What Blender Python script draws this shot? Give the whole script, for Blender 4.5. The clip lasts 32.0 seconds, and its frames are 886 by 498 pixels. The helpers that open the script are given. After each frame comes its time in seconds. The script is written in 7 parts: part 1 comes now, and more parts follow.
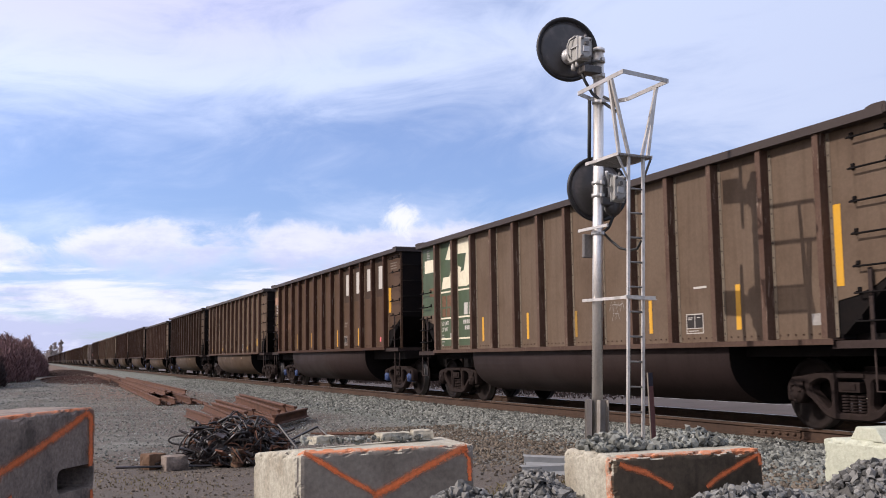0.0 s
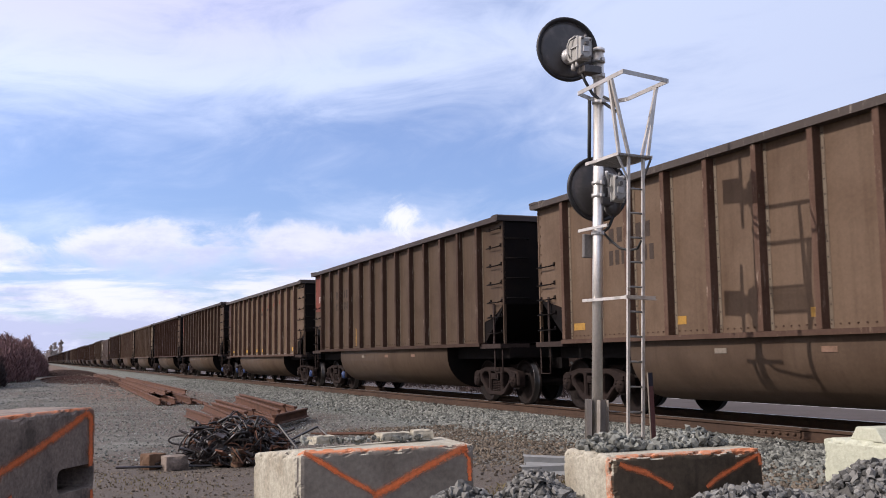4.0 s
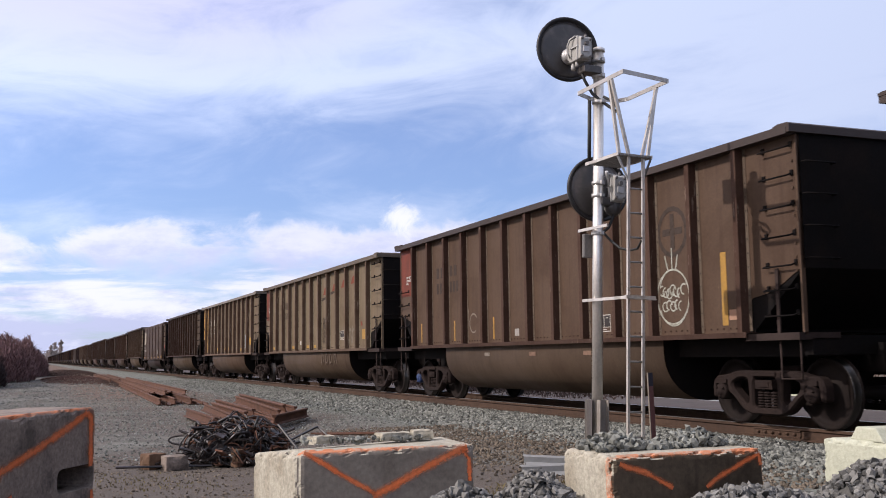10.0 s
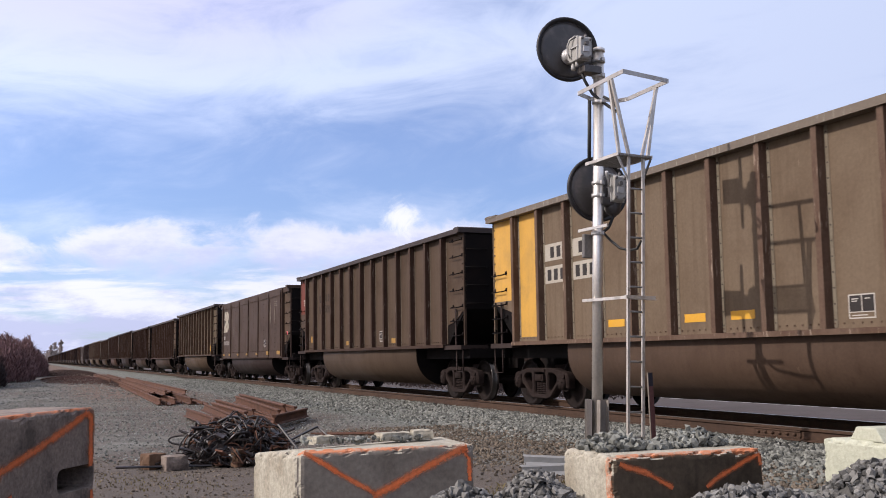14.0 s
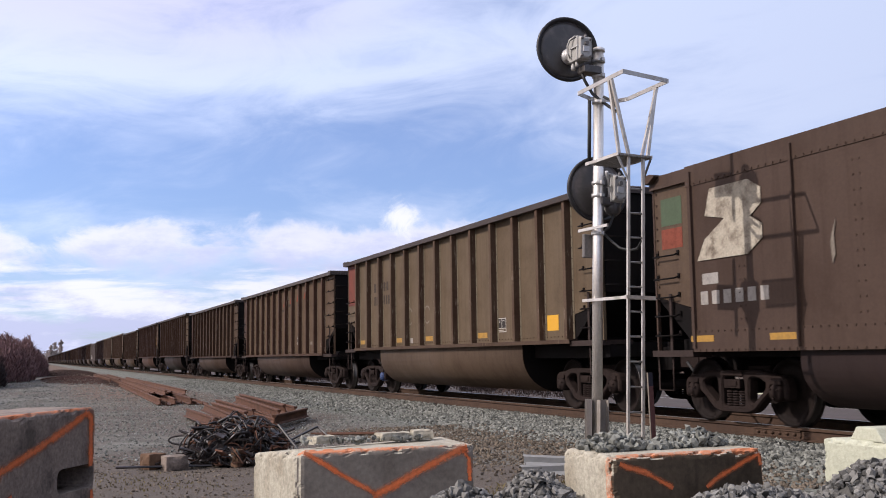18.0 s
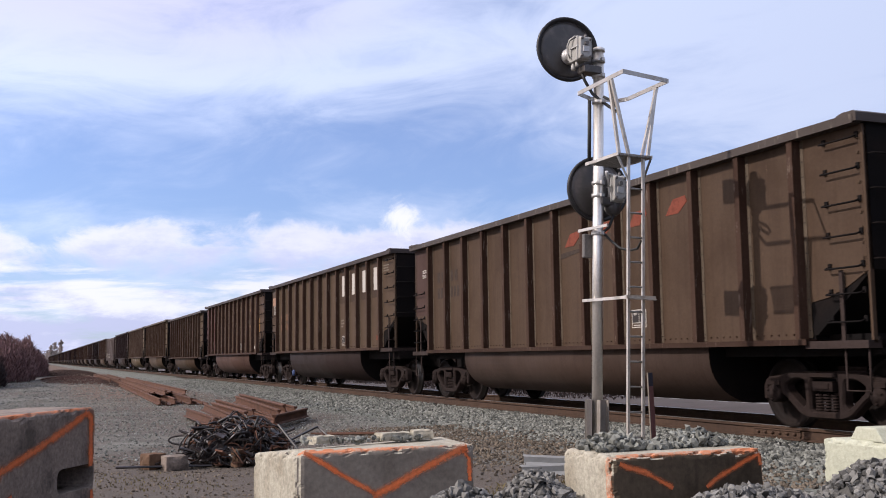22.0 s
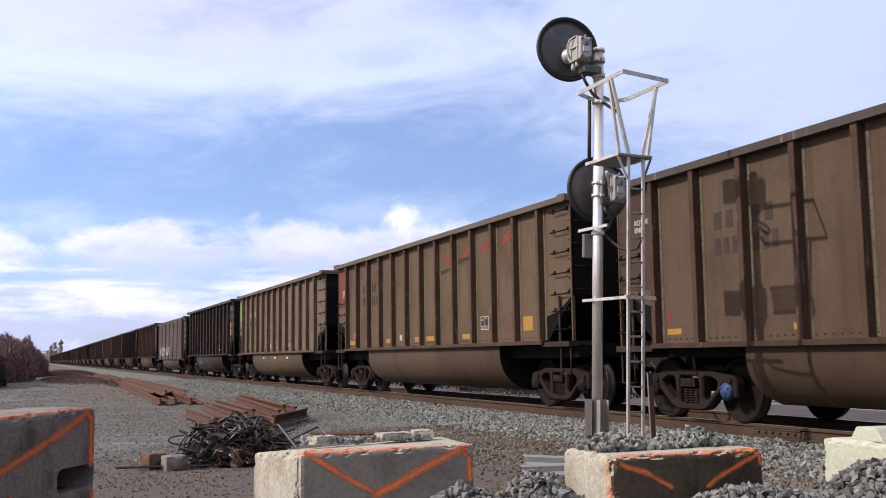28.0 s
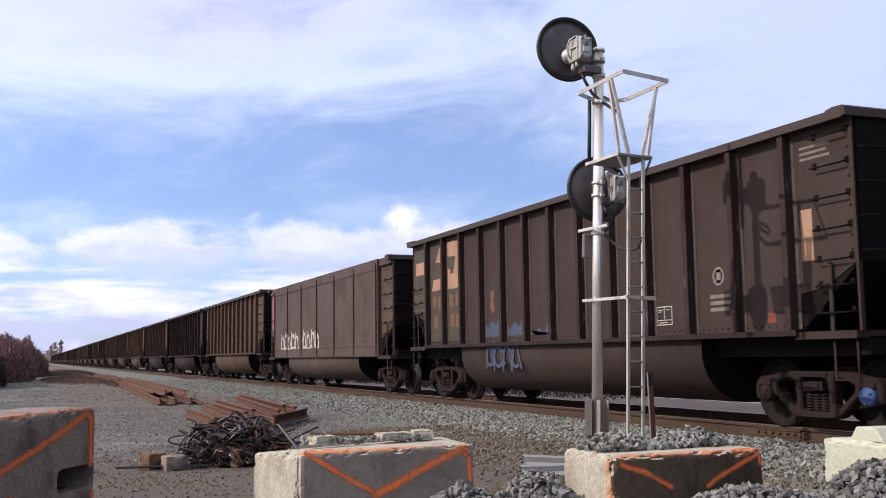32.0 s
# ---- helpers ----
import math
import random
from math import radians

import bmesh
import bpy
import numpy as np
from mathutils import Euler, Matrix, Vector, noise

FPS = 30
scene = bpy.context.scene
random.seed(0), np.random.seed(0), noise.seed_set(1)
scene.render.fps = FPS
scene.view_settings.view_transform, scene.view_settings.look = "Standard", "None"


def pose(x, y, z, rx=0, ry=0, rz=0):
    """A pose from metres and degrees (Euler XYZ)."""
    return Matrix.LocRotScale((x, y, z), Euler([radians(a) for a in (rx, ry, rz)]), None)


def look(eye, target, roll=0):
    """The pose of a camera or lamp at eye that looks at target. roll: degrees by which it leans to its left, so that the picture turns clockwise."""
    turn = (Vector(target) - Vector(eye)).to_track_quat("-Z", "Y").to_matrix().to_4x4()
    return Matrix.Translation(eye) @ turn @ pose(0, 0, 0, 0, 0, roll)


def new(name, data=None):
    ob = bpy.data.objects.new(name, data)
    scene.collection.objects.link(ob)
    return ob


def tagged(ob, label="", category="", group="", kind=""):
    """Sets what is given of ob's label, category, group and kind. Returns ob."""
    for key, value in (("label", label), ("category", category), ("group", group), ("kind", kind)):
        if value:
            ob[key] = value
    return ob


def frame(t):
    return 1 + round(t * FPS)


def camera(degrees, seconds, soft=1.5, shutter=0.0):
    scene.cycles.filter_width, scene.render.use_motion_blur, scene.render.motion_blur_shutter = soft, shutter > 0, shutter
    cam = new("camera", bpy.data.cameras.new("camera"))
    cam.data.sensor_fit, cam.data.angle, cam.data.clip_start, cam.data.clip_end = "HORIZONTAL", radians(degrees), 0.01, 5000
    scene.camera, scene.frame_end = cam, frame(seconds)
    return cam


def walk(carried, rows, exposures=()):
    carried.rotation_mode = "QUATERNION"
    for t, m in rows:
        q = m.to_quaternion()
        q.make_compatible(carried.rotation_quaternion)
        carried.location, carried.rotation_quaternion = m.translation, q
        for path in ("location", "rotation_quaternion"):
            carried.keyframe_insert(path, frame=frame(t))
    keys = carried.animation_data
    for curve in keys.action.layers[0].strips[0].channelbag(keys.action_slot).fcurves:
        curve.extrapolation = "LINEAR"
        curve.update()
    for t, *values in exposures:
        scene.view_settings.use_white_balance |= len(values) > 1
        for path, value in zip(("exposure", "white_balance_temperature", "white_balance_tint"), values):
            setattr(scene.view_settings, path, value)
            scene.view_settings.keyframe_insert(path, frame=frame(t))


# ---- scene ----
import itertools

cam = camera(47.6, 32.0, soft=0.95, shutter=0.08)
EYE = Vector((0.0, 0.0, 1.0))
VIEW = look(EYE, (-9.2095, 3.7501, 2.0590), -0.785)
walk(cam, [(0.0, VIEW), (32.0, VIEW)], [(0.0, 0.03, 6150, 17.5), (24.2, 0.03, 6150, 17.5), (25.2, 0.11, 6150, 17.5), (32.0, 0.11, 6150, 17.5)])

# ---- light ----
SUN_TO = Vector((-0.115, -1.0, 0.725)).normalized()
SUN_EL = math.asin(SUN_TO.z)
SUN_AZ = math.atan2(SUN_TO.x, SUN_TO.y)
sun = new("sun", bpy.data.lights.new("sun", "SUN"))
sun.data.energy, sun.data.angle, sun.data.color = 4.15, radians(0.55), (1.0, 0.92, 0.80)
sun.matrix_world = look(SUN_TO * 50, (0, 0, 0))


class Nodes:
    """Short hand for a node tree."""

    def __init__(self, tree):
        self.t = tree

    def n(self, kind, **sets):
        nd = self.t.nodes.new(kind)
        for k, v in sets.items():
            if k == "op":
                nd.operation = v
            elif k == "blend":
                nd.data_type, nd.blend_type = "RGBA", v
            elif k == "type":
                nd.sky_type = v
        return nd

    def put(self, sock, v):
        if hasattr(v, "is_linked"):
            self.t.links.new(v, sock)
        else:
            sock.default_value = v

    def math(self, op, a, b=0.0, c=0.0, clamp=False):
        nd = self.n("ShaderNodeMath", op=op)
        nd.use_clamp = clamp
        self.put(nd.inputs[0], a), self.put(nd.inputs[1], b), self.put(nd.inputs[2], c)
        return nd.outputs[0]

    def mix(self, fac, a, b, blend="MIX"):
        nd = self.n("ShaderNodeMix", blend=blend)
        nd.clamp_factor = True
        self.put(nd.inputs["Factor"], fac), self.put(nd.inputs[6], a), self.put(nd.inputs[7], b)
        return nd.outputs[2]

    def noise(self, vec, scale, detail=6.0, rough=0.55, dist=0.0):
        nd = self.n("ShaderNodeTexNoise")
        self.put(nd.inputs["Vector"], vec)
        for k, v in (("Scale", scale), ("Detail", detail), ("Roughness", rough), ("Distortion", dist)):
            nd.inputs[k].default_value = v
        return nd.outputs["Fac"]

    def ramp(self, fac, lo, hi):
        nd = self.n("ShaderNodeMapRange")
        nd.interpolation_type = "SMOOTHSTEP"
        self.put(nd.inputs[0], fac)
        nd.inputs[1].default_value, nd.inputs[2].default_value = lo, hi
        return nd.outputs[0]

    def scaled(self, vec, s, loc=(0, 0, 0)):
        nd = self.n("ShaderNodeMapping")
        self.put(nd.inputs[0], vec)
        nd.inputs["Scale"].default_value, nd.inputs["Location"].default_value = s, loc
        return nd.outputs[0]


def build_world():
    w = bpy.data.worlds.new("sky")
    scene.world = w
    w.use_nodes = True
    t = w.node_tree
    t.nodes.clear()
    k = Nodes(t)
    sky = k.n("ShaderNodeTexSky", type="NISHITA")
    sky.sun_disc, sky.sun_elevation, sky.sun_rotation = False, SUN_EL, SUN_AZ
    sky.air_density, sky.dust_density, sky.ozone_density = 1.0, 0.6, 2.5
    co = k.n("ShaderNodeTexCoord").outputs["Generated"]
    sep = k.n("ShaderNodeSeparateXYZ")
    k.put(sep.inputs[0], co)
    x, y, z = sep.outputs
    el = k.math("MAXIMUM", z, 0.0)
    # how far round to the east along the horizon a direction lies
    east = k.math("ADD", k.math("MULTIPLY", x, 0.377), k.math("MULTIPLY", y, 0.926))

    def layer(at, core, edge):
        return k.math("SUBTRACT", 1.0, k.ramp(k.math("ABSOLUTE", k.math("SUBTRACT", el, at)), core, edge))
    # high veil in long level streaks, thinning out lower down
    tilt = k.math("ADD", el, k.math("MULTIPLY", east, -0.07))
    comb = k.n("ShaderNodeCombineXYZ")
    for q, v in zip(comb.inputs, (x, y, k.math("MULTIPLY", tilt, 3.6))):
        k.put(q, v)
    streak = k.noise(k.scaled(comb.outputs[0], (1.0, 1.0, 1.0), (3.1, 0.4, 2.0)), 1.9, 10.0, 0.54, 0.5)
    veil = k.noise(k.scaled(comb.outputs[0], (1.0, 1.0, 1.0), (7.7, 2.0, 0.6)), 1.1, 4.0, 0.5, 0.4)
    fleck = k.noise(k.scaled(comb.outputs[0], (1.0, 1.0, 0.8), (1.7, 5.0, 0.3)), 6.5, 10.0, 0.60, 0.9)
    high = k.math("ADD", k.math("MULTIPLY", streak, 0.52), k.math("ADD", k.math("MULTIPLY", veil, 0.14), k.math("MULTIPLY", fleck, 0.34)))
    thin = k.math("ADD", high, k.math("MULTIPLY", k.ramp(el, 0.18, 0.32), 0.15))
    thin = k.math("SUBTRACT", thin, k.math("MULTIPLY", layer(0.180, 0.010, 0.055), 0.035))
    thin = k.math("SUBTRACT", thin, k.math("MULTIPLY", k.ramp(east, -0.15, 0.25), -0.04))
    m_high = k.math("ADD", k.math("MULTIPLY", k.ramp(thin, 0.41, 0.68), 0.66), 0.18)
    # heaped cloud low over the horizon: a puffed bank, a gap, a bright layer and grey beneath it
    bright, grey = layer(0.062, 0.010, 0.034), layer(0.0, 0.03, 0.050)
    billow = k.noise(k.scaled(co, (1.0, 1.0, 1.5), (0.9, 1.2, 0.15)), 11.0, 12.0, 0.60, 0.3)
    swell = k.noise(k.scaled(co, (1.0, 1.0, 0.6), (2.2, 0.7, 0.0)), 3.6, 3.0, 0.5)
    crest = k.math("ADD", k.math("ADD", 0.048, k.math("MULTIPLY", billow, 0.095)), k.math("MULTIPLY", swell, 0.070))
    depth = k.math("SUBTRACT", crest, el)
    bank = k.math("MULTIPLY", k.ramp(depth, -0.003, 0.015), k.ramp(k.math("ADD", el, k.math("MULTIPLY", k.math("SUBTRACT", billow, 0.5), 0.13)), 0.078, 0.108))
    low = k.noise(k.scaled(co, (1.0, 1.0, 6.5), (0.9, 1.2, 0.15)), 4.2, 12.0, 0.58, 0.35)
    lift = k.math("ADD", k.math("MULTIPLY", bright, 0.13), k.math("MULTIPLY", grey, 0.20))
    m_low = k.math("MULTIPLY", k.ramp(k.math("ADD", low, lift), 0.54, 0.66), k.math("SUBTRACT", 1.0, k.ramp(el, 0.085, 0.125)))
    shade = k.noise(k.scaled(co, (1.0, 1.0, 3.0), (4.0, 0.0, 0.0)), 9.0, 9.0, 0.62)
    shade = k.math("ADD", shade, k.math("SUBTRACT", k.math("MULTIPLY", bright, 0.10), k.math("MULTIPLY", grey, 0.10)))
    c_low = k.mix(k.ramp(shade, 0.42, 0.64), (5.6, 5.95, 7.8, 1), (9.1, 9.2, 9.8, 1))
    body = k.ramp(k.math("ADD", depth, k.math("MULTIPLY", k.math("SUBTRACT", shade, 0.5), 0.10)), 0.002, 0.042)
    c_bank = k.mix(body, (9.0, 9.0, 9.7, 1), (6.3, 6.7, 8.6, 1))
    # one small puff
    puff = k.n("ShaderNodeVectorMath")
    puff.operation = "DISTANCE"
    k.put(puff.inputs[0], co)
    puff.inputs[1].default_value = PUFF_DIR
    rag = k.noise(co, 30.0, 9.0, 0.68, 0.8)
    m_puff = k.math("SUBTRACT", 1.0, k.ramp(k.math("ADD", puff.outputs["Value"], k.math("MULTIPLY", rag, 0.060)), 0.031, 0.054))
    blue = k.mix(1.0, sky.outputs[0], (0.86, 1.03, 1.36, 1), "MULTIPLY")
    lilac = k.math("SUBTRACT", k.ramp(el, 0.24, 0.34), k.ramp(east, -0.25, 0.1), clamp=True)
    c = k.mix(m_high, blue, k.mix(lilac, (7.75, 8.65, 10.3, 1), (7.6, 7.65, 9.5, 1)))
    c = k.mix(k.math("MULTIPLY", m_low, 0.92), c, c_low)
    c = k.mix(k.math("MULTIPLY", bank, 0.85), c, c_bank)
    c = k.mix(k.math("MULTIPLY", m_puff, 0.85), c, (10.4, 10.4, 10.4, 1))
    dot = k.n("ShaderNodeVectorMath")
    dot.operation = "DOT_PRODUCT"
    k.put(dot.inputs[0], co)
    dot.inputs[1].default_value = tuple(SUN_TO)
    c = k.mix(k.math("MULTIPLY", k.ramp(dot.outputs["Value"], 0.30, 0.85), 0.85), c, (9.6, 8.7, 7.7, 1))
    glow = k.math("ADD", k.math("MULTIPLY", dot.outputs["Value"], 0.42), 1.04)
    gc = k.n("ShaderNodeCombineColor")
    for i in range(3):
        k.put(gc.inputs[i], glow)
    c = k.mix(1.0, c, gc.outputs[0], "MULTIPLY")
    bg = k.n("ShaderNodeBackground")
    k.put(bg.inputs[0], c)
    bg.inputs[1].default_value = 0.10
    out = k.n("ShaderNodeOutputWorld")
    t.links.new(bg.outputs[0], out.inputs[0])


PUFF_DIR = (-0.9330, 0.3325, 0.1376)
build_world()

# ---- materials ----
MATS = {}


def mat(name, color, rough=0.7, metal=0.0, grain=30.0, grain_amt=0.25, stain=1.5, stain_amt=0.3, stain_col=None,
        bump=0.15, streak=0.0, vary=0.0, spec=0.3, island=False):
    """A worn surface: base colour, fine grain, broad stains, vertical streaks, small relief."""
    if name in MATS:
        return MATS[name]
    m = bpy.data.materials.new(name)
    MATS[name] = m
    m.use_nodes = True
    t = m.node_tree
    k = Nodes(t)
    bsdf = t.nodes["Principled BSDF"]
    co = k.n("ShaderNodeTexCoord").outputs["Object"]
    info = k.n("ShaderNodeObjectInfo").outputs["Random"]
    off = k.n("ShaderNodeVectorMath")
    off.operation = "ADD"
    comb = k.n("ShaderNodeCombineXYZ")
    k.put(comb.inputs[0], k.math("MULTIPLY", info, 37.0))
    k.put(comb.inputs[2], k.math("MULTIPLY", info, 11.0))
    k.put(off.inputs[0], co), k.put(off.inputs[1], comb.outputs[0])
    co = off.outputs[0]
    col = (*color, 1)
    dark = (*(stain_col or [c * 0.45 for c in color]), 1)
    g = k.noise(co, grain, 5.0, 0.6)
    s = k.noise(co, stain, 7.0, 0.62, 0.3)
    c = k.mix(k.math("MULTIPLY", k.ramp(s, 0.42, 0.72), stain_amt), col, dark)
    if streak:
        st = k.noise(k.scaled(co, (1.0, 1.0, 0.06)), 9.0, 5.0, 0.6)
        c = k.mix(k.math("MULTIPLY", k.ramp(st, 0.45, 0.75), streak), c, dark)
    lo, hi = 1.0 - grain_amt, 1.0 + grain_amt
    gv = k.math("ADD", k.math("MULTIPLY", g, (hi - lo) * 1.6), 1.0 - (hi - lo) * 0.8)
    if vary:
        src = k.n("ShaderNodeNewGeometry").outputs["Random Per Island"] if island else info
        gv = k.math("MULTIPLY", gv, k.math("ADD", k.math("MULTIPLY", src, 2 * vary), 1.0 - vary))
    gc = k.n("ShaderNodeCombineColor")
    for i in range(3):
        k.put(gc.inputs[i], gv)
    c = k.mix(1.0, c, gc.outputs[0], "MULTIPLY")
    k.put(bsdf.inputs["Base Color"], c)
    k.put(bsdf.inputs["Roughness"], k.math("ADD", k.math("MULTIPLY", s, 0.3), rough - 0.15, clamp=True))
    bsdf.inputs["Metallic"].default_value = metal
    bsdf.inputs["Specular IOR Level"].default_value = spec
    if bump:
        b = k.n("ShaderNodeBump")
        b.inputs["Strength"].default_value, b.inputs["Distance"].default_value = bump, 0.02
        k.put(b.inputs["Height"], g)
        k.put(bsdf.inputs["Normal"], b.outputs[0])
    return m


def paint(name, c, dirt=0.6):
    m = mat(name, c, 0.66, 0.0, 26.0, 0.16, 0.8, dirt, [c[0] * 0.55, c[1] * 0.48, c[2] * 0.43], 0.08, 0.45, 0.0, 0.17)
    return scuffed(m, [v * 1.7 + 0.015 for v in c], 0.70, 0.78)


def spray(name, *args):
    """Sprayed paint: full along the middle of the line, thinning out in specks to its edges."""
    m = mat(name, *args)
    k = Nodes(m.node_tree)
    co = k.n("ShaderNodeTexCoord").outputs["Object"]
    at = k.n("ShaderNodeAttribute")
    at.attribute_name = "spray"
    n = k.math("ADD", k.math("MULTIPLY", k.noise(co, 90.0, 4.0, 0.6), 0.5), k.math("MULTIPLY", k.noise(co, 9.0, 4.0, 0.6), 0.7))
    a = k.math("ADD", at.outputs["Fac"], k.math("SUBTRACT", n, 0.6))
    k.put(m.node_tree.nodes["Principled BSDF"].inputs["Alpha"], k.ramp(a, 0.15, 1.05))
    return m


def scuffed(m, pale, lo=0.64, hi=0.74):
    """Adds pale scrapes and chips, drawn out along the height."""
    k = Nodes(m.node_tree)
    bsdf = m.node_tree.nodes["Principled BSDF"]
    co = k.n("ShaderNodeTexCoord").outputs["Object"]
    comb = k.n("ShaderNodeCombineXYZ")
    k.put(comb.inputs[2], k.math("MULTIPLY", k.n("ShaderNodeObjectInfo").outputs["Random"], 53.0))
    add = k.n("ShaderNodeVectorMath")
    add.operation = "ADD"
    k.put(add.inputs[0], co), k.put(add.inputs[1], comb.outputs[0])
    n = k.noise(k.scaled(add.outputs[0], (1.0, 1.0, 0.12)), 22.0, 6.0, 0.65)
    n2 = k.noise(add.outputs[0], 1.3, 3.0, 0.5)
    a = k.ramp(k.math("ADD", n, k.math("MULTIPLY", k.math("SUBTRACT", n2, 0.5), 0.35)), lo, hi)
    old = bsdf.inputs["Base Color"].links[0].from_socket
    k.put(bsdf.inputs["Base Color"], k.mix(k.math("MULTIPLY", a, 0.75), old, (*pale, 1)))
    return m


def sprayed_edges(m):
    """Lets overspray cling in broken patches to the edges marked on a mesh."""
    k = Nodes(m.node_tree)
    bsdf = m.node_tree.nodes["Principled BSDF"]
    co = k.n("ShaderNodeTexCoord").outputs["Object"]
    at = k.n("ShaderNodeAttribute")
    at.attribute_name = "spray"
    n = k.math("ADD", k.math("MULTIPLY", k.noise(co, 60.0, 5.0, 0.7), 0.7), k.math("MULTIPLY", k.noise(co, 6.0, 4.0, 0.6), 0.9))
    a = k.math("MULTIPLY", k.ramp(k.math("ADD", k.math("MULTIPLY", at.outputs["Fac"], 0.40), k.math("SUBTRACT", n, 0.8)), 0.17, 0.52), k.ramp(at.outputs["Fac"], 0.0, 0.1))
    old = bsdf.inputs["Base Color"].links[0].from_socket
    k.put(bsdf.inputs["Base Color"], k.mix(k.math("MULTIPLY", a, 0.9), old, (0.46, 0.15, 0.06, 1)))
    return m


# Near-black steel, also used as painted shade on the tub ends.
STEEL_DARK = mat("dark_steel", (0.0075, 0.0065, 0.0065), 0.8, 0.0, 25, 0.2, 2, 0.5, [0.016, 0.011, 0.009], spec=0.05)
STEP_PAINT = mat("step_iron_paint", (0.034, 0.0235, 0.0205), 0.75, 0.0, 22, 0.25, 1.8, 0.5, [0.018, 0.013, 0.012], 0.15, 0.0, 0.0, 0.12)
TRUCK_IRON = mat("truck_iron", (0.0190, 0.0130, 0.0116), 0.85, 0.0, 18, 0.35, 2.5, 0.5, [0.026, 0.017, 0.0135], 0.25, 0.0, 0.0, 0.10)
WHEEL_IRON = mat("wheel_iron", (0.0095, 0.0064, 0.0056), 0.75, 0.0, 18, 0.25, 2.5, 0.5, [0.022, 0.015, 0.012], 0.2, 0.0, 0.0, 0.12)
WHEEL_TREAD = mat("wheel_tread", (0.075, 0.07, 0.066), 0.36, 0.9, 30, 0.1, 2, 0.2)
RUST = mat("rust_rail", (0.082, 0.036, 0.020), 0.85, 0.0, 20, 0.35, 2.0, 0.7, [0.045, 0.022, 0.014], 0.3, 0.0, 0.2)
RAIL_SIDE = mat("rail_side", (0.054, 0.030, 0.018), 0.85, 0.0, 14, 0.35, 0.8, 0.7, [0.034, 0.020, 0.014], 0.3)
RAIL_TOP = mat("rail_head", (0.52, 0.50, 0.48), 0.35, 0.85, 20, 0.1, 1.0, 0.3)
TIE_WOOD = mat("tie_wood", (0.07, 0.055, 0.045), 0.9, 0.0, 30, 0.3, 2, 0.4, None, 0.4, 0.0, 0.25)
STONE = mat("ballast_stone", (0.154, 0.156, 0.139), 0.9, 0.0, 60, 0.2, 3, 0.3, None, 0.2, 0.0, 0.62, 0.3, True)
STONE_BROWN = mat("brown_stone", (0.113, 0.090, 0.067), 0.9, 0.0, 60, 0.2, 3, 0.3, None, 0.2, 0.0, 0.6, 0.3, True)
CONCRETE = sprayed_edges(mat("concrete", (0.35, 0.325, 0.262), 0.92, 0.0, 34, 0.4, 3.2, 0.75, [0.22, 0.19, 0.14], 0.3, 0.4))
CONCRETE_PALE = mat("pale_concrete", (0.40, 0.405, 0.315), 0.9, 0.0, 34, 0.22, 2.2, 0.45, [0.3, 0.29, 0.24], 0.3, 0.15)
CONCRETE_GREY = sprayed_edges(mat("grey_concrete", (0.200, 0.158, 0.130), 0.9, 0.0, 34, 0.5, 2.6, 1.2, [0.075, 0.060, 0.050], 0.25, 0.3))
ORANGE = spray("orange_spray_paint", (0.58, 0.14, 0.042), 0.8, 0.0, 40, 0.3, 6, 0.5, [0.5, 0.17, 0.08], 0.3)
ALU = mat("aluminium", (0.72, 0.68, 0.63), 0.37, 0.80, 30, 0.1, 4, 0.35, [0.36, 0.34, 0.32], 0.05)
HOOP_ALU = mat("dull_aluminium", (0.42, 0.395, 0.365), 0.38, 0.5, 30, 0.15, 5, 0.5, [0.24, 0.215, 0.19], 0.05)
WORN_ALU = mat("worn_aluminium", (0.56, 0.515, 0.46), 0.33, 0.55, 30, 0.15, 5, 0.5, [0.16, 0.135, 0.11], 0.05)
BOX_GREY = mat("weathered_box_grey", (0.13, 0.12, 0.115), 0.6)
GALV = mat("galvanised_steel", (0.46, 0.45, 0.44), 0.5, 0.5, 30, 0.12, 4, 0.4, [0.27, 0.25, 0.23], 0.05)
RIM_BLACK = mat("rim_black", (0.020, 0.019, 0.020), 0.42)
DISC_BLACK = mat("signal_black", (0.042, 0.038, 0.037), 0.42, 0.0, 12, 0.3, 3, 0.9, [0.125, 0.108, 0.098], 0.05, 0.0, 0.0, 0.5)
CASE_GREY = mat("signal_case_paint", (0.34, 0.33, 0.31), 0.5, 0.1, 20, 0.1, 8, 0.35, [0.16, 0.15, 0.135], 0.05)
RUBBER = mat("black_cable", (0.02, 0.02, 0.02), 0.6)
YELLOW = mat("yellow_reflective", (0.52, 0.27, 0.02), 0.5, 0.0, 30, 0.1, 6, 0.35, [0.5, 0.3, 0.06], 0.0)
YELLOW_WORN = mat("worn_yellow_reflective", (0.30, 0.165, 0.03), 0.6, 0.0, 30, 0.2, 6, 0.6, [0.14, 0.09, 0.035], 0.0)
CREAM = mat("cream_paint", (0.60, 0.55, 0.41), 0.6, 0.0, 40, 0.1, 6, 0.35, [0.36, 0.3, 0.2], 0.0)
PEELED_CREAM = mat("peeled_cream_paint", (0.32, 0.285, 0.225), 0.7, 0.0, 30, 0.3, 5, 1.0, [0.10, 0.075, 0.055], 0.0)
WHITE = mat("white_paint", (0.40, 0.375, 0.34), 0.6, 0.0, 40, 0.1, 6, 0.35, [0.4, 0.36, 0.31], 0.0)
FADED = mat("faded_white", (0.17, 0.145, 0.12), 0.7, 0.0, 40, 0.2, 9, 0.6, None, 0.0, 0.0, 0.0, 0.1)
